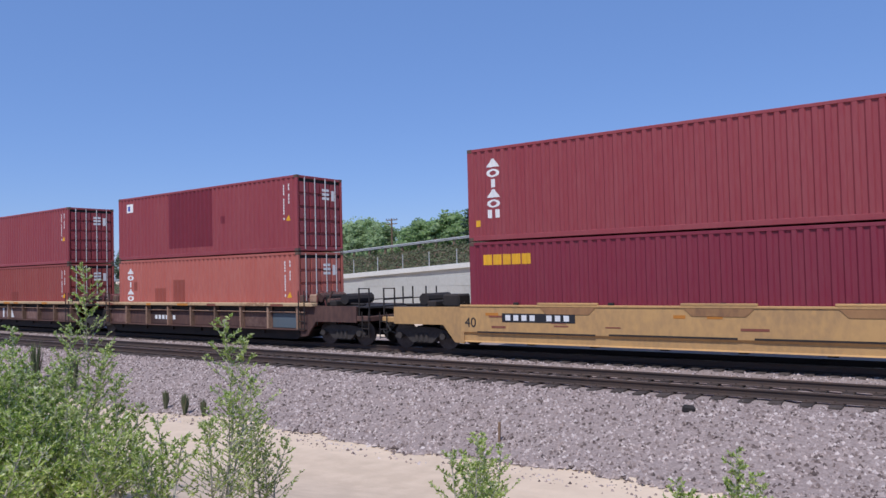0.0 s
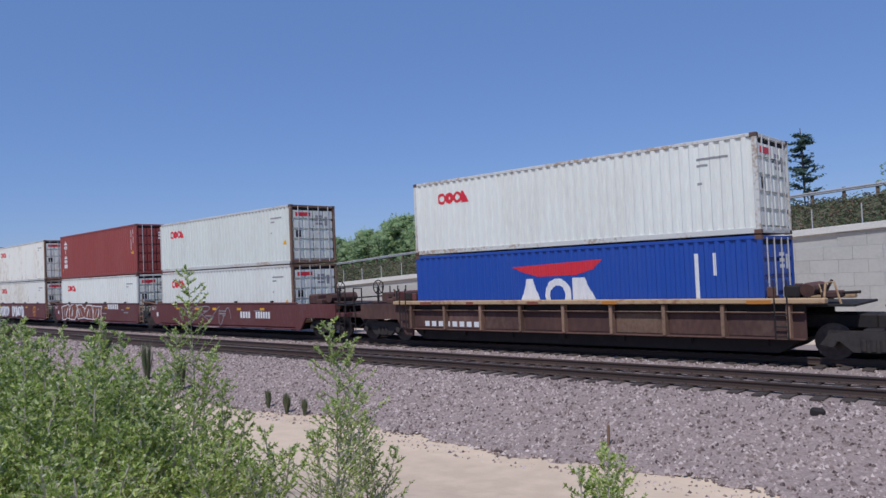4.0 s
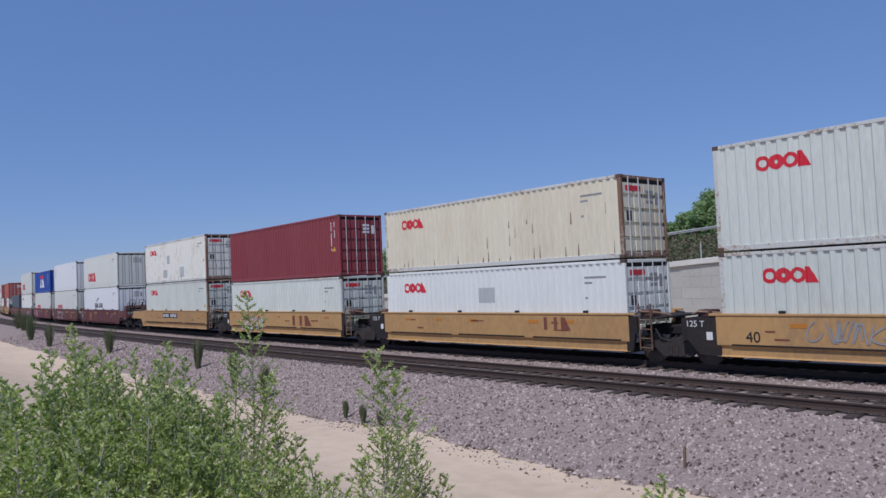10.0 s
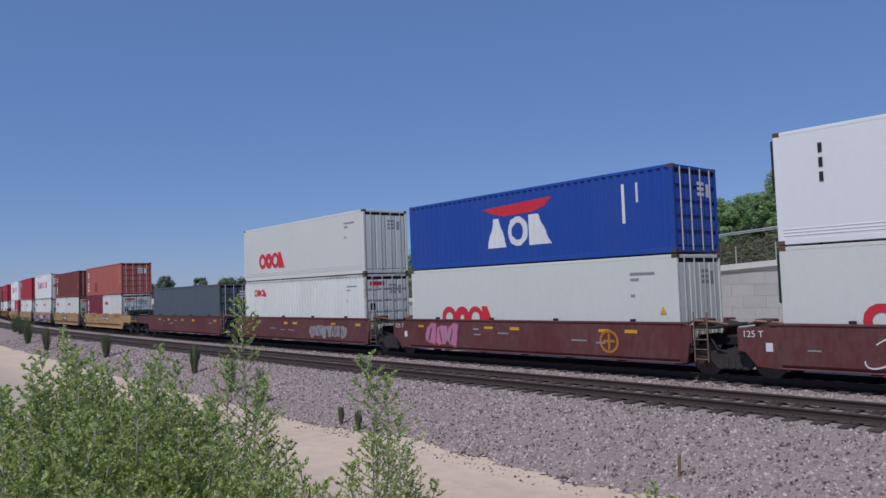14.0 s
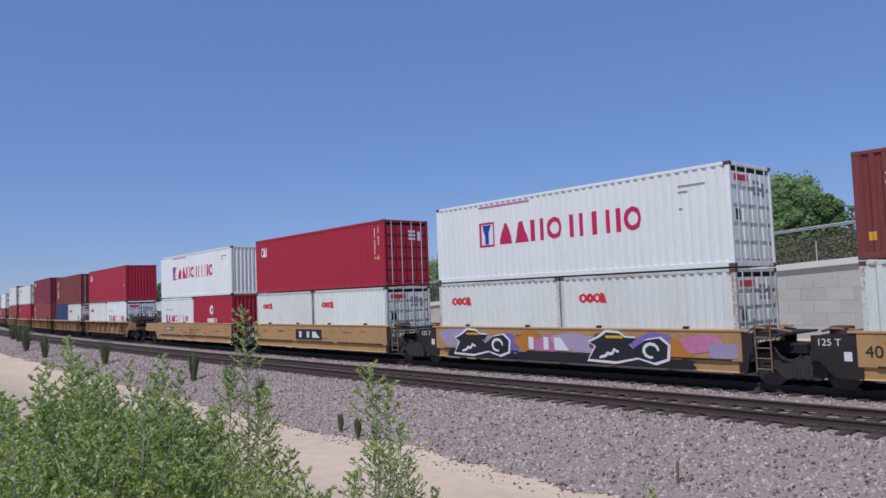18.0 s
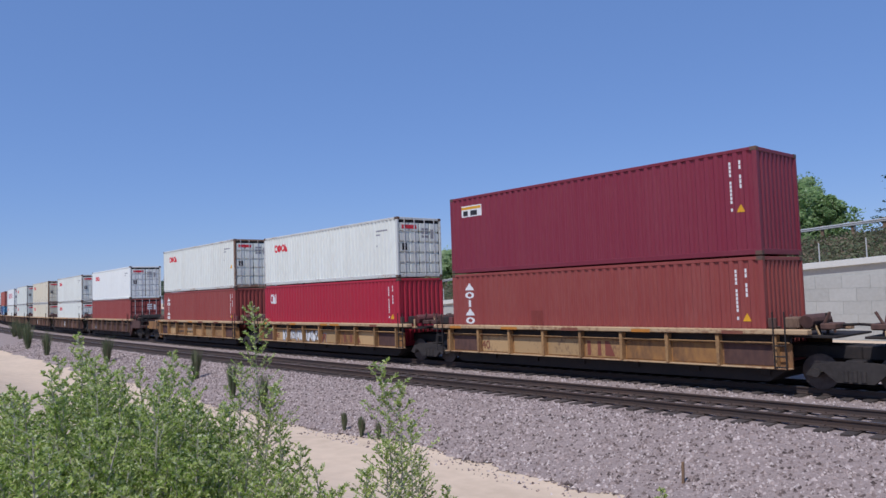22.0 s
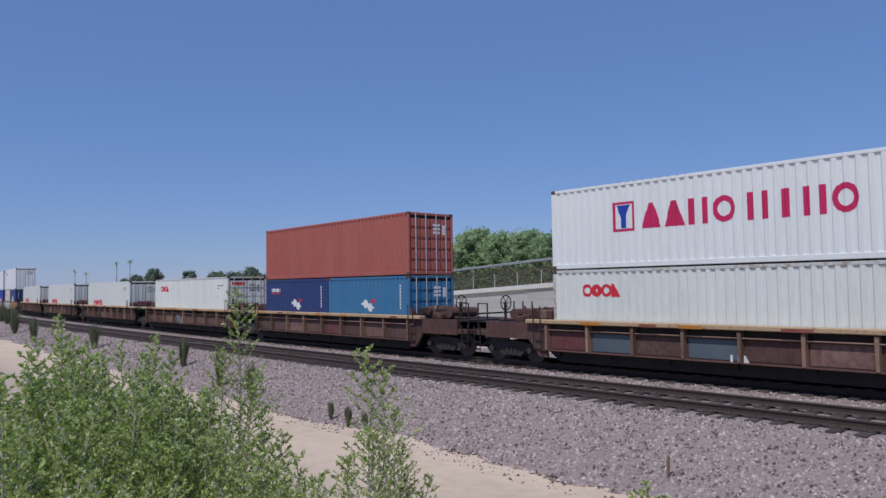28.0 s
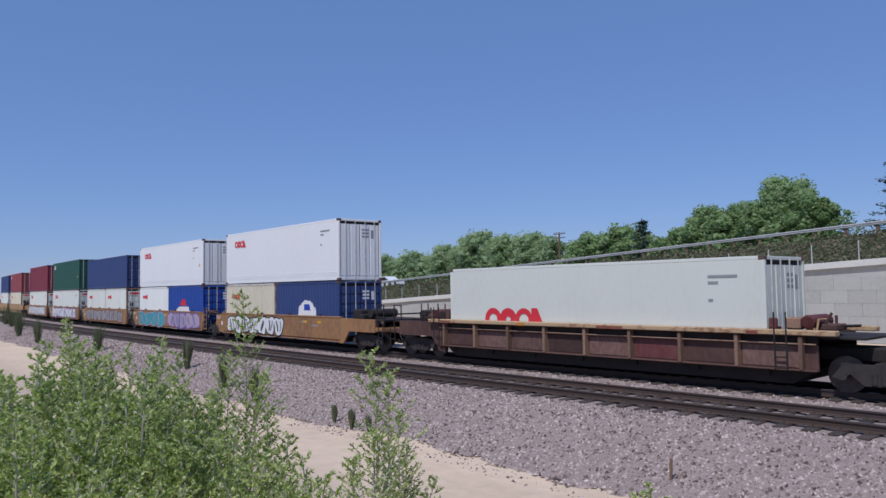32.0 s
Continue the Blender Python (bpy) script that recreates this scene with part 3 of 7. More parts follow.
def container(colour, L, H, door, logo, seed, reefer=False, door_colour=None, patches=()):
    """A shipping container, origin at its base on the left end, length along x."""
    names = {"maroon": "dark maroon", "wine": "wine red", "brick": "brick red", "brown": "brown-red", "orange": "faded orange", "red": "bright red",
             "white": "off-white", "grey_white": "greyed white", "clean_white": "clean white", "rusty_white": "rust-streaked white", "cream": "cream",
             "navy": "navy blue", "blue": "blue", "teal": "sky blue", "slate": "slate grey", "green": "dark green"}
    size = "forty-foot" if L > 10 else "twenty-foot"
    kindword = "smooth-sided refrigerated container" if reefer else "ribbed steel shipping container"
    e = thing("shipping_container", f"{names[colour]} {size} {kindword} loaded on a railcar", "container", "containers on the freight train")
    P = PAINT[colour] if not reefer else PAINT["reefer_white" if colour == "grey_white" else "reefer_clean"]
    D = P
    key = (L, H, colour, reefer)
    y = 1.219
    if reefer:
        def side(sy):
            g = Geo().box((0.12, sy * (y - 0.03), 0.14), (L - 0.12, sy * (y - 0.004), H - 0.10))
            return g
        part("side_panel", cached(("rs", *key), lambda: recalc(side(-1).mesh("side_panel", P))), None, e)
        part("side_panel", cached(("rn", *key), lambda: recalc(side(1).mesh("side_panel", P))), None, e)
        strip = cached(("strip", *key), lambda: recalc(Geo().cbox((0.15, -y - 0.006, -0.013), (L - 0.15, -y + 0.01, 0.013), 0.004).mesh("rub_strip", P)))
        for z in (0.24, 0.32, 0.40):
            part("rub_strip", strip, None, e).location = (0, 0, z)
    else:
        part("side_panel", cached(("s", *key), lambda: corrugated(0.10, L - 0.10, 0.15, H - 0.09, -y + 0.006, 0.040).mesh("side_panel", P)), None, e)
        part("side_panel", cached(("n", *key), lambda: recalc(corrugated(0.10, L - 0.10, 0.15, H - 0.09, y - 0.006, -0.040).mesh("side_panel", P))), None, e)
    part("roof_panel", cached(("roof", *key), lambda: recalc(Geo().box((0.06, -y + 0.02, H - 0.05), (L - 0.06, y - 0.02, H - 0.012)).mesh("roof_panel", P))), None, e)

    def frame_geo(ends):
        g = Geo()
        for sx in ends:
            for sy in (-y, y):
                x0, x1 = (sx, sx + 0.13) if sx == 0 else (sx - 0.13, sx)
                y0, y1 = (sy, sy + 0.10) if sy < 0 else (sy - 0.10, sy)
                g.cbox((x0, y0, 0.1), (x1, y1, H - 0.1), 0.012)
            x0, x1 = (0.01, 0.10) if sx == 0 else (L - 0.10, L - 0.01)
            g.cbox((x0, -y + 0.1, H - 0.11), (x1, y - 0.1, H - 0.012), 0.01)
            g.cbox((x0, -y + 0.1, 0.02), (x1, y - 0.1, 0.17), 0.01)
        return g

    def body_geo():
        g = frame_geo((0,))
        for sy in (-1, 1):
            y0, y1 = sorted((sy * y, sy * (y - 0.06)))
            g.cbox((0.12, y0, H - 0.10), (L - 0.12, y1, H - 0.008), 0.01)
            g.cbox((0.12, y0, 0.015), (L - 0.12, y1, 0.165), 0.01)
        return g
    pale = colour in ("white", "grey_white", "rusty_white", "cream") and not reefer
    FP = PAINT["white_frame"] if pale else P
    EP = PAINT["rust_frame"] if pale and (colour in ("rusty_white", "cream") or seed % 3 == 0) else FP
    part("frame", cached(("f", *key), lambda: recalc(body_geo().mesh("frame", FP))), None, e)
    part("front_frame", cached(("ff", *key, EP.name), lambda: recalc(frame_geo((L,)).mesh("front_frame", EP))), None, e)
    if reefer:
        unit = part("cooling_unit", cached(("cool", L, H), lambda: recalc(Geo().cbox((-0.16, -1.02, H * 0.50), (0.03, 1.02, H - 0.14), 0.03).cbox((-0.10, -0.95, 0.25), (0.03, 0.95, H * 0.46), 0.03).mesh("cooling_unit", RUBBER))), None, e, "dark refrigeration machinery")
        for k in range(5):
            part("grille_bar", cached(("gb", k, H), lambda: recalc(Geo().cbox((-0.175, -0.8, H * 0.56 + 0.16 * k), (-0.16, 0.8, H * 0.56 + 0.07 + 0.16 * k), 0.004).mesh("grille_bar", GRIME))), None, unit)
    cm = cached("casting", lambda: recalc(Geo().cbox((-0.09, -0.082, -0.06), (0.09, 0.082, 0.06), 0.012).mesh("corner_casting", CASTING)))
    for sx in (0.088, L - 0.088):
        for sy in (-1, 1):
            for z in (0.06, H - 0.06):
                part("corner_casting", cm, None, e).location = (sx, sy * 1.142, z)
    # the leading end: two doors or a ribbed wall; the other end closed
    part("end_panel", cached(("eb", *key), lambda: recalc(end_ribs(0.16, H - 0.10, 0.05, 0.045).mesh("end_panel", P))), None, e)
    if door:
        def leaf(sy):
            """One pressed door leaf: raised panels between narrow grooves, a single connected sheet with a back."""
            n = 1 if reefer else 5
            hz = (H - 0.36) / n
            us = [(0.02, 0), (0.04, 1), (0.50, 1), (0.52, 0), (0.585, 0), (0.605, 1), (1.055, 1), (1.075, 0)]
            vs = [(0.17, 0)]
            for j in range(n):
                z0 = 0.21 + j * hz
                vs += [(z0, 0), (z0 + 0.02, 1), (z0 + hz - 0.105, 1), (z0 + hz - 0.085, 0)]
            g = Geo()
            for u, a in us:
                for v, c in vs:
                    g.v.append((L - (0.022 if a and c else 0.085), sy * u, v))
            m = len(vs)
            g.f = [(i * m + j, (i + 1) * m + j, (i + 1) * m + j + 1, i * m + j + 1) for i in range(len(us) - 1) for j in range(m - 1)]
            if sy < 0:
                g.f = [f[::-1] for f in g.f]
            return g
        for sy in (-1, 1):
            d = part("door", cached(("d", sy, reefer, L, H, door_colour or colour), lambda: leaf(sy).mesh("door", D)), None, e)
            for a in (0.28, 0.82):
                def rod():
                    return recalc(Geo().tube([(L - 0.005, 0, 0.08), (L - 0.005, 0, H - 0.06)], 0.021, 6).box((L - 0.02, -0.03, 0.95), (L + 0.01, 0.03, 1.02)).box((L - 0.02, -0.03, 1.35), (L + 0.01, 0.03, 1.42)).mesh("lock_rod", STEEL))
                part("lock_rod", cached(("rod", L, H), rod), None, d).location = (0, sy * a, 0)
        part("gasket", cached(("gk", L, H), lambda: recalc(Geo().box((L - 0.110, -1.118, 0.165), (L - 0.088, 1.118, H - 0.105)).mesh("gasket", RUBBER))), None, e)

        def plates():
            g = Geo()
            for k in range(3):
                g.box((L - 0.022, 0.12, H - 0.55 - 0.16 * k), (L - 0.018, 0.5, H - 0.45 - 0.16 * k))
            g.box((L - 0.022, 0.62, H - 0.9), (L - 0.018, 0.78, H - 0.5))
            return g
        light = colour in ("white", "grey_white", "clean_white", "rusty_white", "cream")
        part("door_stencil", cached(("pl", L, H, light), lambda: recalc(plates().mesh("door_stencil", INK["grey" if light else "white"]))), None, e)
        if light and not reefer:
            part("door_emblem", cached(("de", L, H), lambda: recalc(Geo().box((L - 0.022, -0.95, H - 0.50), (L - 0.017, -0.15, H - 0.33)).mesh("door_emblem", INK["red"]))), None, e)
            part("door_plate", cached(("dp", L, H), lambda: recalc(Geo().box((L - 0.022, -0.95, H * 0.45), (L - 0.017, -0.68, H * 0.45 + 0.3)).mesh("door_plate", INK["black"]))), None, e)
    else:
        part("end_panel", cached(("ee", *key), lambda: recalc(end_ribs(0.16, H - 0.10, L - 0.02, -0.045).mesh("end_panel", P))), None, e)
    for k0, k1, z0, z1 in patches:
        n = max(1, round((L - 0.20) / 0.278))
        p = (L - 0.20) / n
        part("repair_patch", corrugated(0.10 + k0 * p, 0.10 + k1 * p, z0, z1, -y + 0.003, 0.040).mesh("repair_patch", PATCH[colour]), None, e, "repainted patch in a darker shade")
    if colour in ("rusty_white", "cream") and not reefer:
        r = random.Random(seed)
        n = max(1, round((L - 0.20) / 0.278))
        p = (L - 0.20) / n
        g = Geo()
        for k in range(26):
            a = 0.10 + r.randrange(n) * p + r.uniform(0.02, 0.06)
            z = 0.17 if k % 3 else r.uniform(0.5, H - 0.9)
            w, hh = r.uniform(0.012, 0.03), r.uniform(0.12, 0.45)
            g.prism([(a - w, z), (a + w, z), (a + w * 0.5, z + hh), (a - w * 0.3, z + hh * 0.9)], -y + 0.002, -y + 0.005)
        tagged(part("rust_streaks", g, PAINT["rust_frame"], e, "brown rust streaks"), kind="stuff")
    if logo:
        mark(e, logo, L, H, seed, reefer)
    return e


# ---------------------------------------------------------------- railcars
def truck_parts(e, x):
    """A two-axle truck centred at x: side frames, bolster, springs, wheels on axles."""
    def side():
        g = Geo()
        g.prism([(-1.15, 0.36), (-0.95, 0.62), (-0.45, 0.70), (0.45, 0.70), (0.95, 0.62), (1.15, 0.36), (0.98, 0.33), (0.72, 0.46), (0.42, 0.20), (-0.42, 0.20), (-0.72, 0.46), (-0.98, 0.33)], -0.07, 0.07)
        for a in (-0.2, 0, 0.2):
            g.tube([(a, -0.05, 0.24), (a, -0.05, 0.5)], 0.075, 8)
        for a in (-0.88, 0.88):
            g.tube([(a, -0.16, 0.42), (a, 0.02, 0.42)], 0.11, 10)
        return g
    t = part("truck", cached("bolster", lambda: recalc(Geo().cbox((-0.22, -1.05, 0.42), (0.22, 1.05, 0.74), 0.03).cbox((-0.35, -0.3, 0.6), (0.35, 0.3, 0.86), 0.03).mesh("truck", GRIME))), None, e)
    t.location = (x, 0, 0)
    sm = cached("sideframe", lambda: recalc(side().mesh("side_frame", TRUCK_STEEL)))
    for y in (-1.0, 1.0):
        part("side_frame", sm, None, t).location = (0, y, 0)

    def wheelset():
        g = Geo()
        for y0, y1, r in ((-0.79, -0.74, 0.45), (-0.74, -0.66, 0.42), (0.66, 0.74, 0.42), (0.74, 0.79, 0.45)):
            g.tube([(0, y0, 0), (0, y1, 0)], r, 20)
        g.tube([(0, -1.0, 0), (0, 1.0, 0)], 0.08, 8)
        return g
    wm = cached("wheelset", lambda: recalc(wheelset().mesh("wheelset", WHEEL)))
    for a in (-0.88, 0.88):
        part("wheelset", wm, None, t).location = (a, 0, 0.42)
    return t


def car_end(e, x, d, colour, seed):
    """Hood over an end truck, with coupler, brake gear, ladder and stanchions; d is +1 towards the front."""
    P = PAINT[colour]
    r = random.Random(seed)

    def X(a):
        return x + d * a

    def bx(g, a, b, y0, y1, z0, z1, c=0.02):
        x0, x1 = sorted((X(a), X(b)))
        g.cbox((x0, y0, z0), (x1, y1, z1), c)
        return g
    part("end_sill", bx(Geo(), 0.0, 3.25, -1.30, 1.30, 0.86, 1.04), P, e)
    for sy in (-1, 1):
        y0, y1 = sorted((sy * 1.335, sy * 1.25))
        pr = [(X(-0.1), 0.25), (X(0.25), 0.28), (X(0.7), 0.82), (X(2.7), 0.82), (X(2.7), 1.38), (X(-0.1), 1.40)]
        part("end_side", Geo().prism(pr, y0, y1), P, e)
    g = bx(Geo(), 3.2, 3.95, -0.16, 0.16, 0.70, 0.98)
    bx(g, 3.75, 3.97, -0.2, 0.2, 0.62, 1.02)
    part("coupler", g, GRIME, e)
    part("air_hose", Geo().tube([(X(3.3), -0.45, 0.8), (X(3.55), -0.5, 0.5), (X(3.8), -0.45, 0.38), (X(3.97), -0.4, 0.5)], 0.03, 6), RUBBER, e)
    g = Geo()
    for a in (3.22, 2.75):
        for sy in (-1.22, 1.22):
            g.tube([(X(a), sy, 1.0), (X(a), sy, 2.02)], 0.028, 6)
    g.tube([(X(3.22), -1.22, 1.62), (X(3.22), 1.22, 1.62)], 0.02, 6)
    g.tube([(X(3.22), -1.22, 1.32), (X(3.22), 1.22, 1.32)], 0.02, 6)
    g.tube([(X(2.75), -1.22, 2.0), (X(3.22), -1.22, 2.0)], 0.02, 6)
    part("handrail", g, GRIME, e)
    g = Geo()
    for z in (0.35, 0.62, 0.89):
        g.tube([(X(3.0), -1.36, z), (X(3.3), -1.36, z)], 0.018, 5)
    for a in (3.0, 3.3):
        g.tube([(X(a), -1.36, 0.3), (X(a), -1.36, 1.2)], 0.018, 5)
    part("ladder", g, GRIME, e)
    g = Geo()
    bx(g, 0.35, 1.0, -0.9, -0.2, 1.36, 1.78, 0.05)
    bx(g, 1.15, 1.5, -1.1, -0.3, 1.36, 1.58, 0.04)
    g.tube([(X(1.75), -0.9, 1.62), (X(1.75), 0.5, 1.62)], 0.2, 10)
    g.tube([(X(0.3), -0.6, 1.48), (X(2.6), -0.75, 1.42)], 0.05, 6)
    part("brake_gear", g, GRIME if seed % 2 else PAINT["car_rust"], e)
    part("platform", bx(Geo(), -0.1, 3.15, -1.24, 1.24, 1.32, 1.37, 0.01), GRIME, e)
    if seed % 2 == 0:
        g = Geo()
        c = Vector((X(2.3), -0.75, 2.02))
        ringpts = [c + Vector((0.03, 0.27 * math.cos(a), 0.27 * math.sin(a))) for a in [k * math.pi / 6 for k in range(13)]]
        g.tube(ringpts, 0.022, 5, cap=False)
        for k in range(3):
            a = k * math.pi / 3
            g.tube([c + Vector((0.03, 0.27 * math.cos(a), 0.27 * math.sin(a))), c - Vector((-0.03, 0.27 * math.cos(a), 0.27 * math.sin(a)))], 0.014, 5)
        g.tube([c, c - Vector((0, 0, 0.7))], 0.05, 6)
        part("brake_wheel", g, GRIME, e)
    truck_parts(e, X(1.75))


def art_end(e, x, d, colour):
    """Half of the joint over a shared truck: a closed dark end panel on one side, an open ladder bay on the other."""
    P = PAINT[colour] if colour != "car_yellow" else GRIME
    for sy in (-1, 1):
        y0, y1 = sorted((sy * 1.33, sy * 1.25))
        if d < 0:
            prof = [(x + 0.1, 0.30), (x - 0.55, 0.34), (x - 0.85, 0.70), (x - 1.05, 0.74), (x - 1.05, 1.34), (x + 0.1, 1.40)]
        else:
            prof = [(x - 0.1, 0.30), (x + 0.12, 0.34), (x + 0.22, 0.86), (x + 0.30, 0.90), (x + 0.30, 1.36), (x - 0.1, 1.40)]
        part("end_side", Geo().prism(prof, y0, y1), P, e)
    if d < 0:
        lettering(e, "125 T", 0.24, "white", x - 0.92, -1.334, 1.10)
        part("load_plate", Geo().box((x - 0.30, -1.338, 0.74), (x - 0.12, -1.331, 0.96)), INK["white"], e)
    x0, x1 = sorted((x, x + d * 1.3))
    part("end_arm", Geo().cbox((x0, -0.45, 0.78), (x1, 0.45, 1.06), 0.03), GRIME, e)
    x0, x1 = sorted((x - d * 0.05, x + d * 0.95))
    part("platform", Geo().cbox((x0, -1.2, 1.28), (x1, 1.2, 1.34), 0.01), GRIME, e)
    part("valve_box", Geo().cbox((x0 + 0.22, -1.0, 1.34), (x1 - 0.34, -0.5, 1.55), 0.03), PAINT["car_rust"], e)
    part("brake_pipe", Geo().tube([(x0, -0.85, 1.42), (x0 + 0.3, -1.05, 1.50), (x1 - 0.2, -0.9, 1.46), (x1 + 0.1, -0.7, 1.38)], 0.035, 6), PAINT["post_rust"], e)
    part("air_hose", Geo().tube([(x + d * 0.7, -1.0, 1.0), (x + d * 0.95, -1.12, 0.72), (x + d * 1.2, -1.05, 0.62), (x + d * 1.35, -0.9, 0.8)], 0.03, 6), RUBBER, e)
    g = Geo()
    for z in (0.45, 0.72, 0.99, 1.26):
        g.tube([(x + d * 0.38, -1.33, z), (x + d * 0.78, -1.33, z)], 0.02, 5)
    for a in (0.38, 0.78):
        g.tube([(x + d * a, -1.33, 0.38), (x + d * a, -1.33, 1.75 if d > 0 else 1.5)], 0.022, 5)
    if d > 0:
        part("ladder", g, PAINT["post_rust"], e)


def text_mesh(body, size, m):
    cu = bpy.data.curves.new("lettering", "FONT")
    cu.body, cu.size, cu.extrude = body, size, 0.003
    ob = new("lettering", cu)
    dg = bpy.context.evaluated_depsgraph_get()
    me = bpy.data.meshes.new_from_object(ob.evaluated_get(dg))
    bpy.data.objects.remove(ob)
    me.materials.clear()
    me.materials.append(m)
    return me


def lettering(parent, body, size, ink, x, y, z):
    ob = part("lettering", cached(("txt", body, size, ink), lambda: text_mesh(body, size, INK[ink])), None, parent)
    ob.matrix_local = pose(x, y, z, 90, 0, 0)
    return ob


def ribbon(pts, wide, y):
    """A flat painted stroke along points in x, z."""
    g = Geo()
    n = len(pts)
    for k, (px, pz) in enumerate(pts):
        qx, qz = pts[min(k + 1, n - 1)]
        ox, oz = pts[max(k - 1, 0)]
        dx, dz = qx - ox, qz - oz
        l = math.hypot(dx, dz) or 1
        w = wide * (0.65 + 0.35 * math.sin(math.pi * (k + 0.5) / n))
        g.v += [(px - dz / l * w, y, pz + dx / l * w), (px + dz / l * w, y, pz - dx / l * w)]
    g.f = [(2 * k, 2 * k + 2, 2 * k + 3, 2 * k + 1) for k in range(n - 1)]
    return g


def scrawl(parent, x, z, w, h, seed, inks, n=5, y=-1.345):
    """Sprayed tag: looping strokes over a broader rim, forming no words."""
    r = random.Random(seed)
    bold = inks[1] in ("black", "violet", "pink")
    wide = min(0.16 * w / n, 0.13 * h) if bold else 0.022
    for k in range(n):
        cx, cz = x + (k + 0.5) * w / n, z + h / 2 + r.uniform(-0.05, 0.05) * h
        lean, p1, p2 = r.uniform(-0.1, 0.35), r.uniform(0, 6.28), r.uniform(0, 6.28)
        f1, f2 = r.choice(((1, 2), (2, 1), (1, 1), (2, 3), (1, 3)))
        span = 6.28 * r.uniform(0.6, 0.95)
        pts = []
        for j in range(26):
            a = span * j / 25
            pz = 0.42 * h * math.sin(f2 * a + p2)
            pts.append((cx + (0.40 if bold else 0.55) * w / n * math.sin(f1 * a + p1) + lean * pz, cz + pz))
        if inks[0] != inks[1]:
            part("spray_rim", ribbon(pts, wide * (1.9 if bold else 1.6), y - 0.0004 * k), INK[inks[1]], parent, "sprayed outline stroke")
        part("spray_line", ribbon(pts, wide, y - 0.008 - 0.0004 * k), INK[inks[0]], parent, "sprayed looping stroke")


def bubble(parent, x, z, w, h, seed, n, fill, rim, y=-1.345, gloss="grey"):
    """Sprayed row of swollen shapes, filled and outlined, forming no words."""
    r = random.Random(seed)
    for k in range(n):
        cx, cz = x + (k + 0.5) * w / n, z + h / 2 + r.uniform(-0.04, 0.04) * h
        a, b = w / n * r.uniform(0.50, 0.58), h * r.uniform(0.46, 0.52)
        lean, lobes, ph = r.uniform(-0.12, 0.2), r.choice((2, 3, 3, 4)), r.uniform(0, 6.28)
        pts = []
        for j in range(28):
            t = 2 * math.pi * j / 28
            q = 1 + 0.13 * math.sin(lobes * t + ph) + 0.05 * math.sin(7 * t + ph * 2)
            u, v = math.cos(t), math.sin(t)
            px, pz = math.copysign(abs(u) ** 0.6, u) * a * q * 0.92, math.copysign(abs(v) ** 0.6, v) * b * q * 0.92
            pts.append((px + lean * pz, pz))
        d = 0.0006 * k
        for name, sc, ink, yy in (("spray_rim", 1.10, rim, y - d), ("spray_fill", 0.95, fill, y - 0.006 - d)):
            g = Geo()
            g.poly([(cx + px * sc, yy, cz + pz * sc) for px, pz in pts])
            part(name, g, INK[ink], parent, "sprayed rounded shape")
        for j in range(2):
            u0 = r.uniform(-0.45, 0.45) * a
            line = [(cx + u0 + 0.22 * a * math.sin(2.6 * q + ph + j) + lean * b * (q * 0.62 - 0.31), cz + b * (1.15 * q - 0.62)) for q in [i / 9 for i in range(10)]]
            part("spray_line", ribbon(line, min(0.13 * a, 0.06), y - 0.011 - d), INK[rim if j else gloss], parent, "sprayed inner stroke")


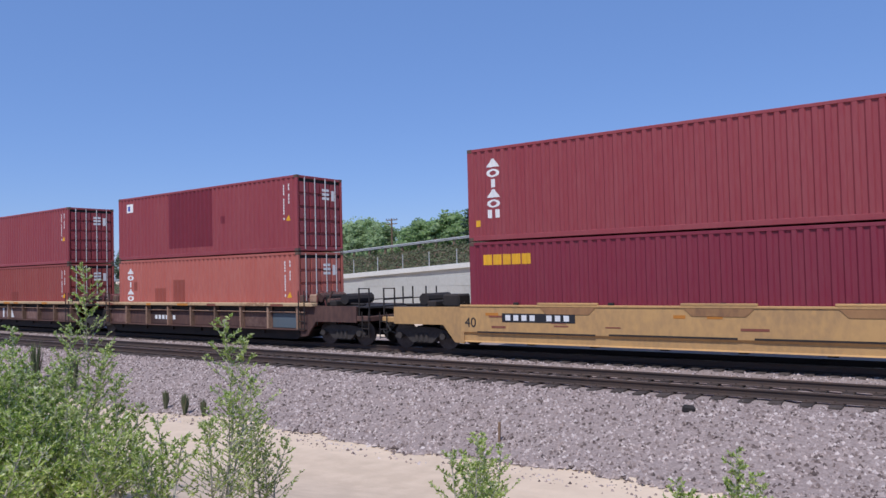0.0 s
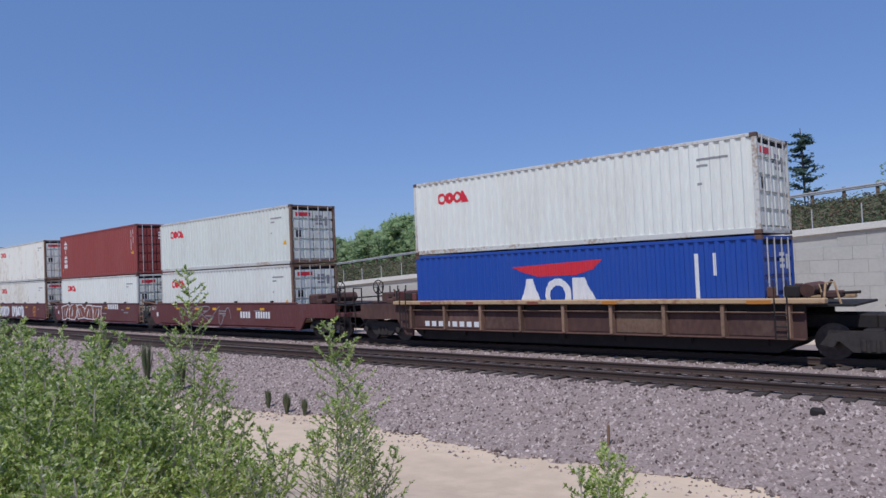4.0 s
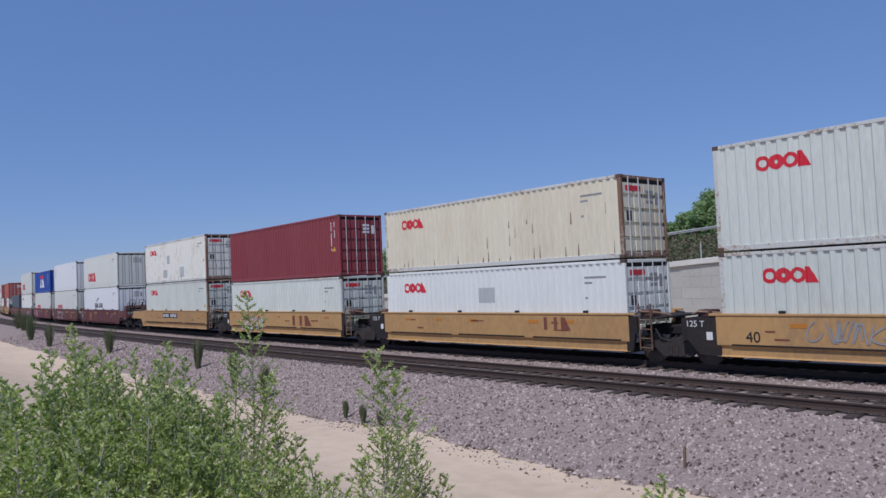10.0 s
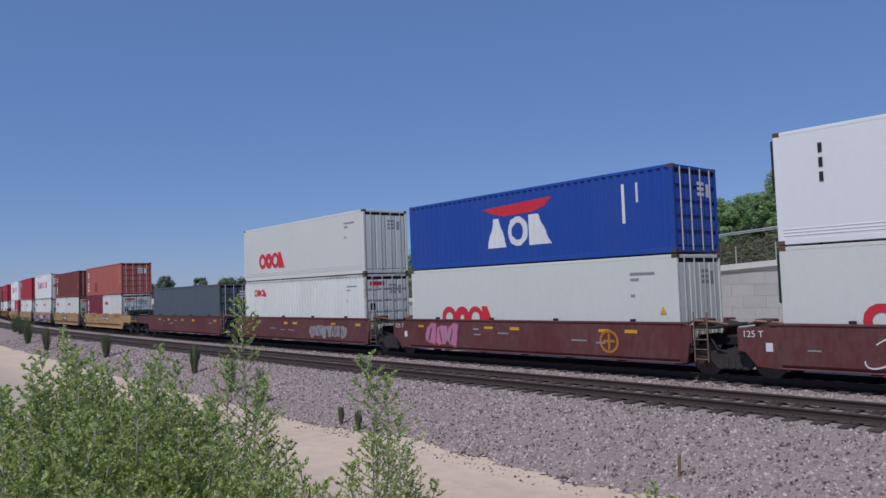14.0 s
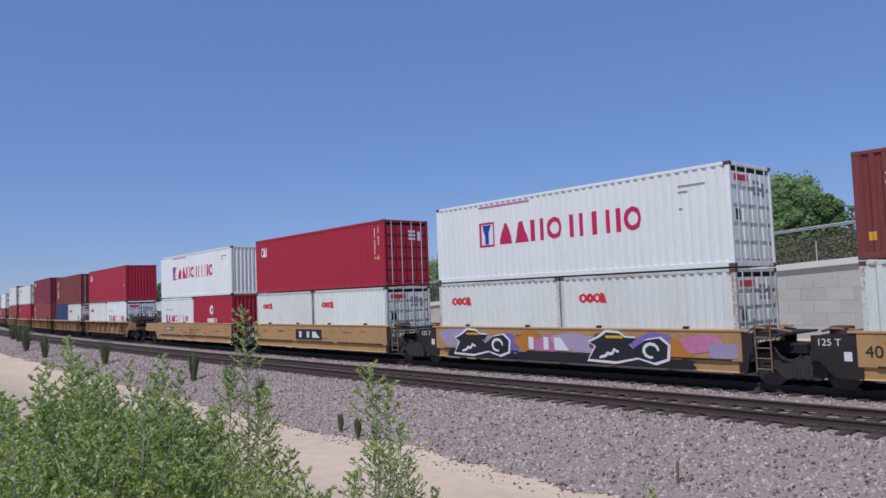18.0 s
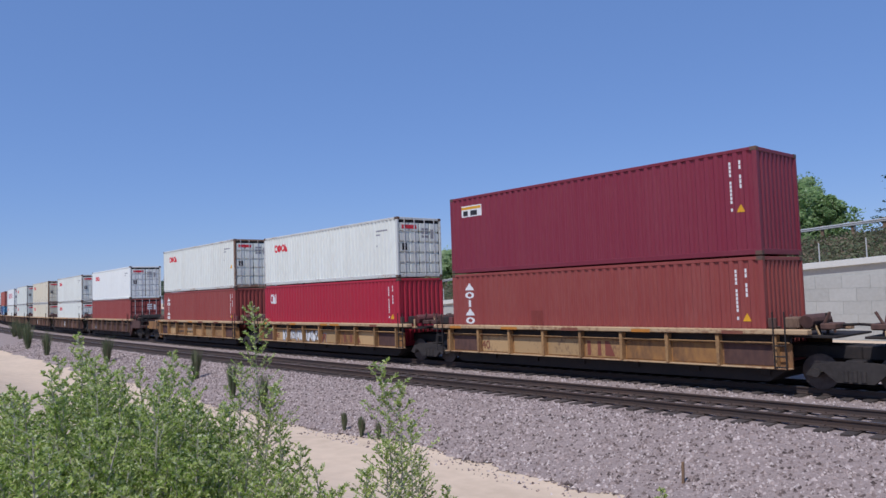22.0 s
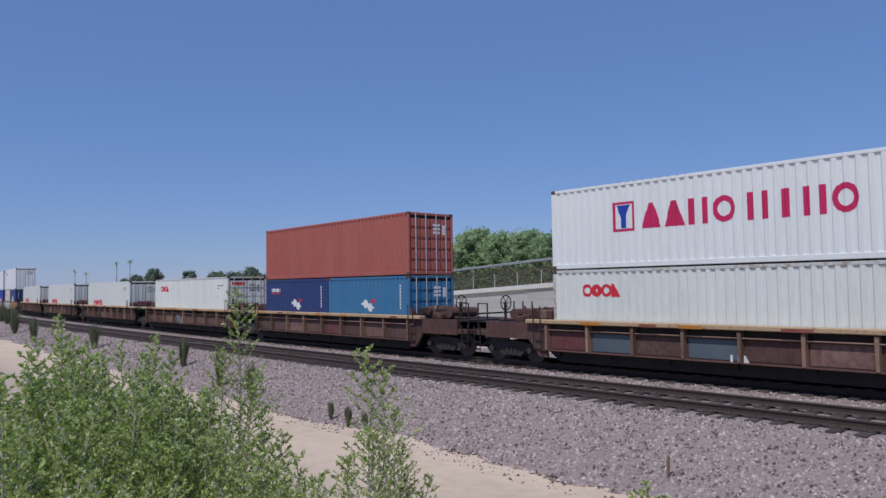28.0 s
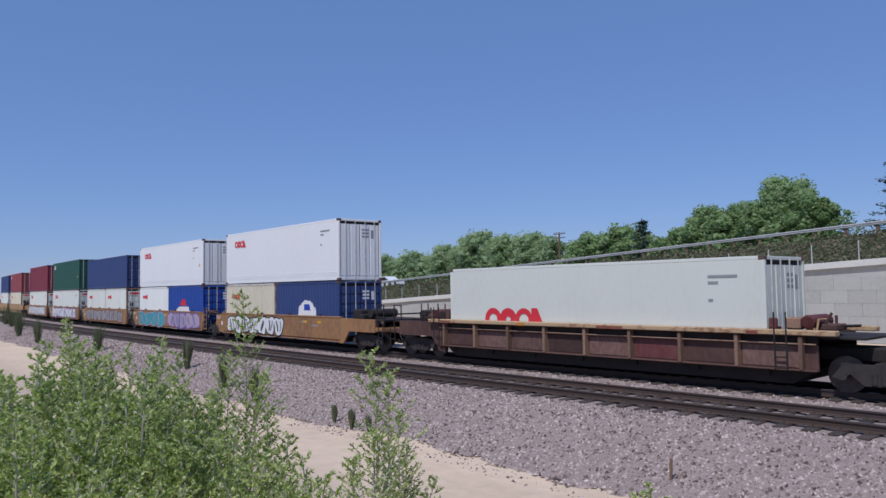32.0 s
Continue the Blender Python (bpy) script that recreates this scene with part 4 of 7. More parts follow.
def mural(e):
    """A whole side sprayed over: mottled lilac and orange ground, two large dark forms with pale edges."""
    r = random.Random(23)
    for k in range(15):
        a, w = 0.1 + k * 0.8, r.uniform(1.0, 1.7)
        g = Geo()
        cx, cz, b = a + w / 2, r.uniform(0.85, 1.1), r.uniform(0.25, 0.36)
        g.poly([(min(12.2, max(-0.05, cx + w * 0.5 * math.cos(t) * (1 + 0.16 * math.sin(3 * t + k)))), -1.344 - 0.0005 * k, min(1.39, cz + b * math.sin(t) * (1 + 0.2 * math.sin(2 * t + k)))) for t in [j * math.pi / 12 for j in range(24)]])
        part("spray_patch", g, INK[("lilac", "lilac", "rust", "lilac", "violet", "orange", "pink")[k % 7]], e, "sprayed cloudy patch")
    for a, b in ((0.5, 4.2), (4.0, 7.6), (7.3, 11.0)):
        part("spray_patch", Geo().prism([(a, 0.36), (b, 0.36), (b - 0.2, 0.58), ((a + b) / 2, 0.66), (a + 0.2, 0.60)], -1.3565, -1.353), INK["black"], e, "sprayed black lower band")
    for a in (0.9, 7.2):
        for name, ink, y, sc in (("spray_rim", "white", -1.362, 1.0), ("spray_fill", "black", -1.367, 0.84)):
            pts = [(0.0, 0.42), (0.3, 0.9), (0.05, 1.05), (0.45, 1.22), (0.75, 1.42), (1.25, 1.38), (1.45, 1.24), (1.85, 1.22), (1.6, 1.0), (1.75, 0.86), (2.2, 1.16), (2.7, 1.24), (3.0, 1.0), (2.95, 0.55), (2.5, 0.40), (1.9, 0.55), (1.1, 0.38)]
            g = Geo()
            g.poly([(a + 1.5 + (px - 1.5) * (0.94 if sc < 1 else 1), y, 0.9 + (pz - 0.9) * sc) for px, pz in pts])
            part(name, g, INK[ink], e, "sprayed angular form")
        part("spray_fill", Geo().box((a + 0.75, -1.374, 1.16), (a + 1.4, -1.369, 1.24)), INK["yellow"], e, "yellow sprayed bar")
        part("spray_line", ribbon([(a + 0.5 + 0.08 * j, 0.55 + 0.03 * j * (1 + 0.3 * math.sin(2 * j))) for j in range(10)], 0.05, -1.372), INK["white"], e)
        part("spray_line", ribbon([(a + 2.35 + 0.25 * math.cos(0.55 * j), 0.82 + 0.2 * math.sin(0.55 * j)) for j in range(10)], 0.05, -1.372), INK["white"], e)
    for g in shapes(4.55, 0.72, 2.0, 0.42, "iit", 0.08, -1.366):
        part("name_bar", g, INK["white"], e)


def well_car(colour, gap_l, gap_r, end_l, end_r, seed, tags=()):
    """One unit of a double-stack well car; the well runs from x = 0 to 12.19."""
    names = {"car_yellow": "yellow steel well car unit with smooth sides", "car_brown": "oxide-brown steel well car unit with sprayed sides",
             "car_tan": "tan steel well car unit covered in graffiti"}
    e = thing("well_car", names[colour] + " on rails", "railcar", "cars of the freight train")
    P = PAINT[colour]

    def sill(sy):
        g = Geo()
        o = sy * 1.34
        i = sy * 1.26
        low = 0.60 if colour == "car_yellow" else 0.40
        g.bar([(o, 1.45), (o, low + 0.02), (o - sy * 0.06, low - 0.05), (o - sy * 0.06, 0.35), (o, 0.31), (o - sy * 0.16, 0.29), (i - sy * 0.05, 1.45)], -0.12 if not end_l else -0.3, 12.3 if not end_r else 12.5)
        return g
    for sy in (-1, 1):
        part("side_sill", cached(("sill", colour, sy, end_l, end_r), lambda: recalc(sill(sy).mesh("side_sill", P))), None, e)
    part("top_chord", cached(("chord", colour), lambda: recalc(Geo().cbox((-0.32, -1.365, 1.40), (12.52, -1.25, 1.465), 0.012).cbox((-0.32, 1.25, 1.40), (12.52, 1.365, 1.465), 0.012).mesh("top_chord", P))), None, e)

    beam = cached("beam", lambda: recalc(Geo().cbox((-0.12, -1.25, 0.26), (0.12, 1.25, 0.455), 0.01).mesh("crossbeam", GRIME)))
    for k in range(7):
        part("crossbeam", beam, None, e).location = (0.1 + k * 2.0, 0, 0)
    runner = cached("runner", lambda: recalc(Geo().cbox((0, -0.1, 0.3), (12.19, 0.1, 0.42), 0.01).mesh("floor_runner", GRIME)))
    for sy in (-0.9, 0.9):
        part("floor_runner", runner, None, e).location = (0, sy, 0)
    # guide lugs on the top chord and small plates on the side
    for a in (1.6, 4.6, 7.6, 10.6):
        part("guide_lug", cached("lug", lambda: recalc(Geo().cbox((0, -1.36, 1.46), (0.16, -1.26, 1.54), 0.015).mesh("guide_lug", GRIME))), None, e).location = (a, 0, 0)
    if colour == "car_yellow":
        for a, b in ((0.3, 4.2), (4.6, 8.0), (8.4, 12.0)):
            part("step_bar", cached(("stepbar", a), lambda: recalc(Geo().box((a, -1.352, 0.60 + (a > 4) * 0.02), (b, -1.335, 0.65 + (a > 4) * 0.02)).mesh("step_bar", GRIME))), None, e)
    r = random.Random(seed)
    for k in range(5):
        a = (k + r.random()) * 2.3 + 0.3
        part("reflector", Geo().box((a, -1.346, r.uniform(1.10, 1.14)), (a + r.uniform(0.3, 0.5), -1.341, 1.22)), INK["orange" if colour == "car_yellow" else "yellow"], e)
    for k in range(6):
        a, z = r.uniform(0.5, 11), r.uniform(0.75, 1.15)
        part("stencil", Geo().box((a, -1.348, z), (a + r.uniform(0.25, 0.7), -1.3425, z + r.uniform(0.03, 0.07))), INK["grey" if colour != "car_yellow" else "rust"], e)
    for tag in tags:
        what = tag[0]
        if what == "plate":          # black plate with white blocks
            _, x, z, w, h, n = tag
            part("name_plate", Geo().box((x, -1.350, z), (x + w, -1.343, z + h)), INK["black"], e)
            for g in (blocks(x + 0.12, z + h * 0.18, w - 0.2, h * 0.64, n, 0.38, y=-1.357)[:4] + blocks(x + 0.12, z + h * 0.18, w - 0.2, h * 0.64, n, 0.38, y=-1.357)[5:] if n > 3 else shapes(x + 0.14, z + h * 0.2, w - 0.24, h * 0.6, "iit", 0.1, -1.357)):
                part("name_bar", g, INK["white"], e)
        elif what == "blocks":
            _, x, z, w, h, n, ink = tag
            for g in (blocks(x, z, w, h, n, 0.3, y=-1.352) if n > 3 else shapes(x, z, w, h, "iit", 0.1, -1.352)):
                part("name_bar", g, INK[ink], e)
        elif what == "text":
            lettering(e, tag[1], tag[2], tag[3], tag[4], -1.348, tag[5])
        elif what == "scrawl":
            _, x, z, w, h, inks, n = tag
            scrawl(e, x, z, w, h, seed * 7 + int(x * 3), inks, n)
        elif what == "bubble":
            _, x, z, w, h, n, fill, rim = tag
            bubble(e, x, z, w, h, seed * 7 + int(x * 3), n, fill, rim)
        elif what == "guides":
            for a in (2.4, 6.6, 10.2):
                part("guide_plate", Geo().prism([(a, 1.47), (a + 1.9, 1.47), (a + 1.62, 1.20), (a + 0.28, 1.20)], -1.356, -1.341), PAINT["car_tan"], e, "tan guide plate")
                part("guide_cap", Geo().cbox((a, -1.37, 1.462), (a + 1.9, -1.27, 1.53), 0.012), P, e)
        elif what == "mural":
            mural(e)
        elif what == "seal":
            g = Geo()
            ring(g, tag[1], 0.85, 0.36, 0.28, y=-1.347, n=20)
            g.box((tag[1] - 0.04, -1.348, 0.6), (tag[1] + 0.04, -1.344, 1.1))
            g.box((tag[1] - 0.22, -1.3485, 0.82), (tag[1] + 0.22, -1.3445, 0.90))
            part("emblem", g, INK["orange"], e)
    if end_l:
        car_end(e, -0.3, -1, colour, seed)
    else:
        art_end(e, -0.12, -1, colour)
        truck_parts(e, -gap_l / 2)
    if end_r:
        car_end(e, 12.49, 1, colour, seed + 1)
    else:
        art_end(e, 12.30, 1, colour)
    return e


def shards(parent, x, z, w, h, n, ink="white", y=-1.289):
    """Sprayed row of angular slivers with dark edges, forming no words."""
    r = random.Random(int(x * 100))
    for k in range(n):
        cx, step = x + (k + 0.5) * w / n, w / n
        for name, sc, m, d in (("spray_rim", 1.0, "grey", 0.0), ("spray_fill", 0.86, ink, 0.004)):
            q = random.Random(k + int(x * 10))
            pts = [(-0.55, q.uniform(-0.5, -0.2)), (q.uniform(-0.3, 0.0), -0.5), (0.1, q.uniform(-0.3, -0.1)), (0.58, q.uniform(-0.5, -0.3)), (q.uniform(0.3, 0.5), 0.05), (0.62, q.uniform(0.2, 0.5)), (0.05, q.uniform(0.3, 0.5)), (-0.2, q.uniform(0.0, 0.2)), (-0.5, 0.5)]
            g = Geo()
            g.poly([(cx + px * step * sc, y - d - 0.0006 * k, z + h / 2 + pz * h * sc) for px, pz in pts])
            part(name, g, INK[m], parent, "sprayed angular sliver")
        for j in range(2):
            a = cx + r.uniform(-0.4, 0.3) * step
            part("spray_line", ribbon([(a, z + 0.12 * h), (a + r.uniform(0.05, 0.3) * step, z + 0.5 * h), (a + r.uniform(-0.2, 0.4) * step, z + 0.9 * h)], 0.022, y - 0.009 - 0.0006 * k), INK["black"], parent, "dark sprayed stroke")


LIFT = 0.20          # stack cars: rise of the side over its drawn height


def deck_car(colour, gap_l, gap_r, end_l, end_r, seed, tags=()):
    """One unit of an older stack car: an ochre-edged top sill over a recessed, ribbed side plate."""
    names = {"car_rust": "rust-brown stack car unit with ochre top sill", "car_ochre": "weathered ochre stack car unit with ribbed sides"}
    e = thing("stack_car", names[colour] + " on rails", "railcar", "cars of the freight train")
    P = PAINT[colour]
    a0, a1 = -gap_l / 2 + 1.35 if not end_l else -0.5, 12.19 + (gap_r / 2 - 1.35 if not end_r else 0.5)
    for sy in (-1, 1):
        y0, y1 = sorted((sy * 1.52, sy * 1.22))
        part("top_sill", Geo().cbox((a0 - 0.5, y0, 1.17), (a1 + 0.5, y1, 1.30), 0.02), PAINT["edge_ochre"], e)
        y0, y1 = sorted((sy * 1.27, sy * 1.22))
        part("side_plate", Geo().prism([(a0, 0.32), (a1, 0.32), (a1, 0.93), (a0, 0.93)], y0, y1), P, e)
        # strip added across the gap under the sill, its dark colour standing for shade
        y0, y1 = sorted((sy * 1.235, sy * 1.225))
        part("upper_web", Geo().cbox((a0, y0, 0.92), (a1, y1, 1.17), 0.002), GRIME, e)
        y0, y1 = sorted((sy * 1.42, sy * 1.2))
        part("bottom_flange", Geo().cbox((a0, y0, 0.28), (a1, y1, 0.316), 0.01), PAINT["edge_ochre"] if colour == "car_ochre" else P, e)
    n = 9
    post = cached(("post", colour), lambda: recalc(Geo().prism([(-0.04, 0.32), (0.04, 0.32), (0.05, 1.14), (-0.05, 1.14)], -1.465, -1.265).mesh("side_post", PAINT["post_" + colour[4:]])))
    for k in range(n):
        part("side_post", post, None, e).location = (a0 + 0.35 + k * (a1 - a0 - 0.7) / (n - 1), 0, 0)
    part("pipe", Geo().tube([(a0, -1.38, 0.97), (a1, -1.38, 0.95)], 0.025, 6), PAINT["post_" + colour[4:]], e)

    beam = cached("deck_beam", lambda: recalc(Geo().cbox((-0.12, -1.22, 0.30), (0.12, 1.22, 0.50), 0.01).mesh("crossbeam", GRIME)))
    for k in range(7):
        part("crossbeam", beam, None, e).location = (0.1 + k * 2.0, 0, 0)
    part("well_floor", Geo().prism([(a0 + 0.15, 0.49), (a0 + 0.7, 0.13), (a1 - 0.7, 0.13), (a1 - 0.15, 0.49)], -1.14, 1.14), GRIME, e)
    r = random.Random(seed)
    for k in range(5):
        a = a0 + (k + r.random()) * (a1 - a0 - 1.2) / 5
        part("paint_patch", Geo().box((a, -1.524, 1.17), (a + r.uniform(0.3, 0.8), -1.518, 1.26)), INK[r.choice(("orange", "rust"))], e)
    bay = (a1 - a0 - 0.7) / (n - 1)
    for k in range(n - 1):
        xa = a0 + 0.35 + k * bay
        look_of = r.choice(("bay_" + colour[4:],) * 4 + (("bay_ochre", "bay_ochre", "post_ochre", "car_ochre") if colour == "car_ochre" else ("car_rust", "car_rust", "post_rust", "slate" if r.random() < 0.4 else "car_brown")))
        if k in (0, n - 2) and colour == "car_ochre":
            look_of = "car_rust"
        part("bay_panel", cached(("bay", look_of, round(bay, 3)), lambda: recalc(Geo().cbox((0.09, -1.283, 0.35), (bay - 0.09, -1.268, 0.90), 0.01).mesh("bay_panel", PAINT[look_of]))), None, e).location = (xa, 0, 0)
    for tag in tags:
        if tag[0] == "blocks":
            _, x, z, w, h, nn, ink = tag
            for g in (blocks(x, z + 0.05, w, h * 0.6, nn, 0.35, y=-1.292) if nn > 3 else shapes(x, z, w, h, "iit", 0.1, -1.292)):
                part("name_bar", g, INK[ink], e)
        elif tag[0] == "text":
            lettering(e, tag[1], tag[2], tag[3], tag[4], -1.290, tag[5])
        elif tag[0] == "bubble":
            _, x, z, w, h, nn, fill, rim = tag
            bubble(e, x, z, w, h, seed * 5 + int(x), nn, fill, rim, -1.289)
        elif tag[0] == "scrawl":
            _, x, z, w, h, inks, nn = tag
            scrawl(e, x, z, w, h, seed * 5 + int(x), inks, nn, y=-1.289)
        elif tag[0] == "shards":
            shards(e, *tag[1:])
    # container stops and fittings on the deck ends
    for x, d, end, gap in ((0, -1, end_l, gap_l), (12.19, 1, end_r, gap_r)):
        for sy in (-1.25, 0.95):
            lo, hi = sorted((x + d * 0.06, x + d * 0.26))
            part("container_stop", Geo().cbox((lo, sy, 1.29), (hi, sy + 0.12, 1.58), 0.02).cbox((lo, sy, 1.29), (hi, sy + 0.32, 1.36), 0.02), PAINT["car_rust" if r.random() < 0.6 else "car_brown"], e)
        lo, hi = sorted((x + d * 0.42, x + d * 0.78))
        part("valve_box", Geo().cbox((lo, -1.1, 1.29), (hi, -0.7, 1.60), 0.04), GRIME if r.random() < 0.6 else PAINT["post_rust"], e)
        part("air_reservoir", Geo().tube([(x + d * 0.95, -1.05, 1.47), (x + d * 0.95, -0.98, 1.49), (x + d * 0.95, 0.1, 1.49), (x + d * 0.95, 0.17, 1.47)], 0.17, 12), PAINT["car_rust"] if r.random() < 0.6 else PAINT["car_brown"], e)
        part("brake_rod", Geo().tube([(x + d * 0.2, -0.2, 1.42), (x + d * 1.2, -0.5, 1.36), (x + d * 2.0, -0.5, 1.40)], 0.04, 6), GRIME, e)
        for q in range(5):
            a, b, hh = x + d * r.uniform(0.3, 1.7), r.uniform(-1.2, 0.2), r.uniform(0.12, 0.42)
            m = r.choice((GRIME, PAINT["car_rust"], PAINT["car_brown"], PAINT["edge_ochre"]))
            if q % 2:
                part("bracket", Geo().cbox((a - 0.03, b, 1.13), (a + 0.03, b + 0.07, 1.28 + hh), 0.01).cbox((a - 0.1, b - 0.03, 1.13), (a + 0.1, b + 0.1, 1.18), 0.01), m, e)
            else:
                part("air_hose", Geo().tube([(a, b, 1.15), (a + d * 0.05, b + 0.05, 1.28 + hh), (a + d * 0.22, b + 0.12, 1.30 + hh), (a + d * 0.34, b + 0.16, 1.14)], 0.028, 6), m, e)
        lo, hi = sorted((x + d * 1.25, x + d * 1.62))
        part("brake_cylinder", Geo().cbox((lo, -1.0, 1.28), (hi, -0.3, 1.44), 0.03).tube([(x + d * 1.35, -0.95, 1.44), (x + d * 1.5, -0.95, 1.72)], 0.035, 6), PAINT["car_rust"], e)
        g = Geo()
        for z in (0.35, 0.62, 0.89):
            g.tube([(x + d * 0.32, -1.54, z), (x + d * 0.62, -1.54, z)], 0.02, 5)
        for a in (0.32, 0.62):
            g.tube([(x + d * a, -1.54, 0.3), (x + d * a, -1.54, 1.75)], 0.02, 5)
        part("ladder", g, GRIME, e)
        lo, hi = sorted((x, x + d * (gap / 2 - 0.3 if not end else 2.6)))
        part("platform", Geo().cbox((lo, -1.15, 1.08), (hi, 1.15, 1.14), 0.01), GRIME, e)
        if not end:
            lo, hi = sorted((x, x + d * (gap / 2)))
            part("end_arm", Geo().cbox((lo, -0.5, 0.72), (hi, 0.5, 1.06), 0.03), GRIME, e)
    # the whole side stands higher than on the well cars
    for ob in e.children:
        if not ob.name.startswith(("crossbeam", "end_arm", "well_floor")):
            ob.location.z += LIFT
    for x, d, end in ((0, -1, end_l), (12.19, 1, end_r)):
        if end:
            car_end(e, x + d * 0.3, d, colour, seed + (d > 0))
    if not end_l:
        truck_parts(e, -gap_l / 2)
    return e


# ---------------------------------------------------------------- the consist, from the front
STD, HC = 2.591, 2.896
W, G_, CW, RW, CR = "white", "grey_white", "clean_white", "rusty_white", "cream"
RS, RB = "red_small", "red_big"
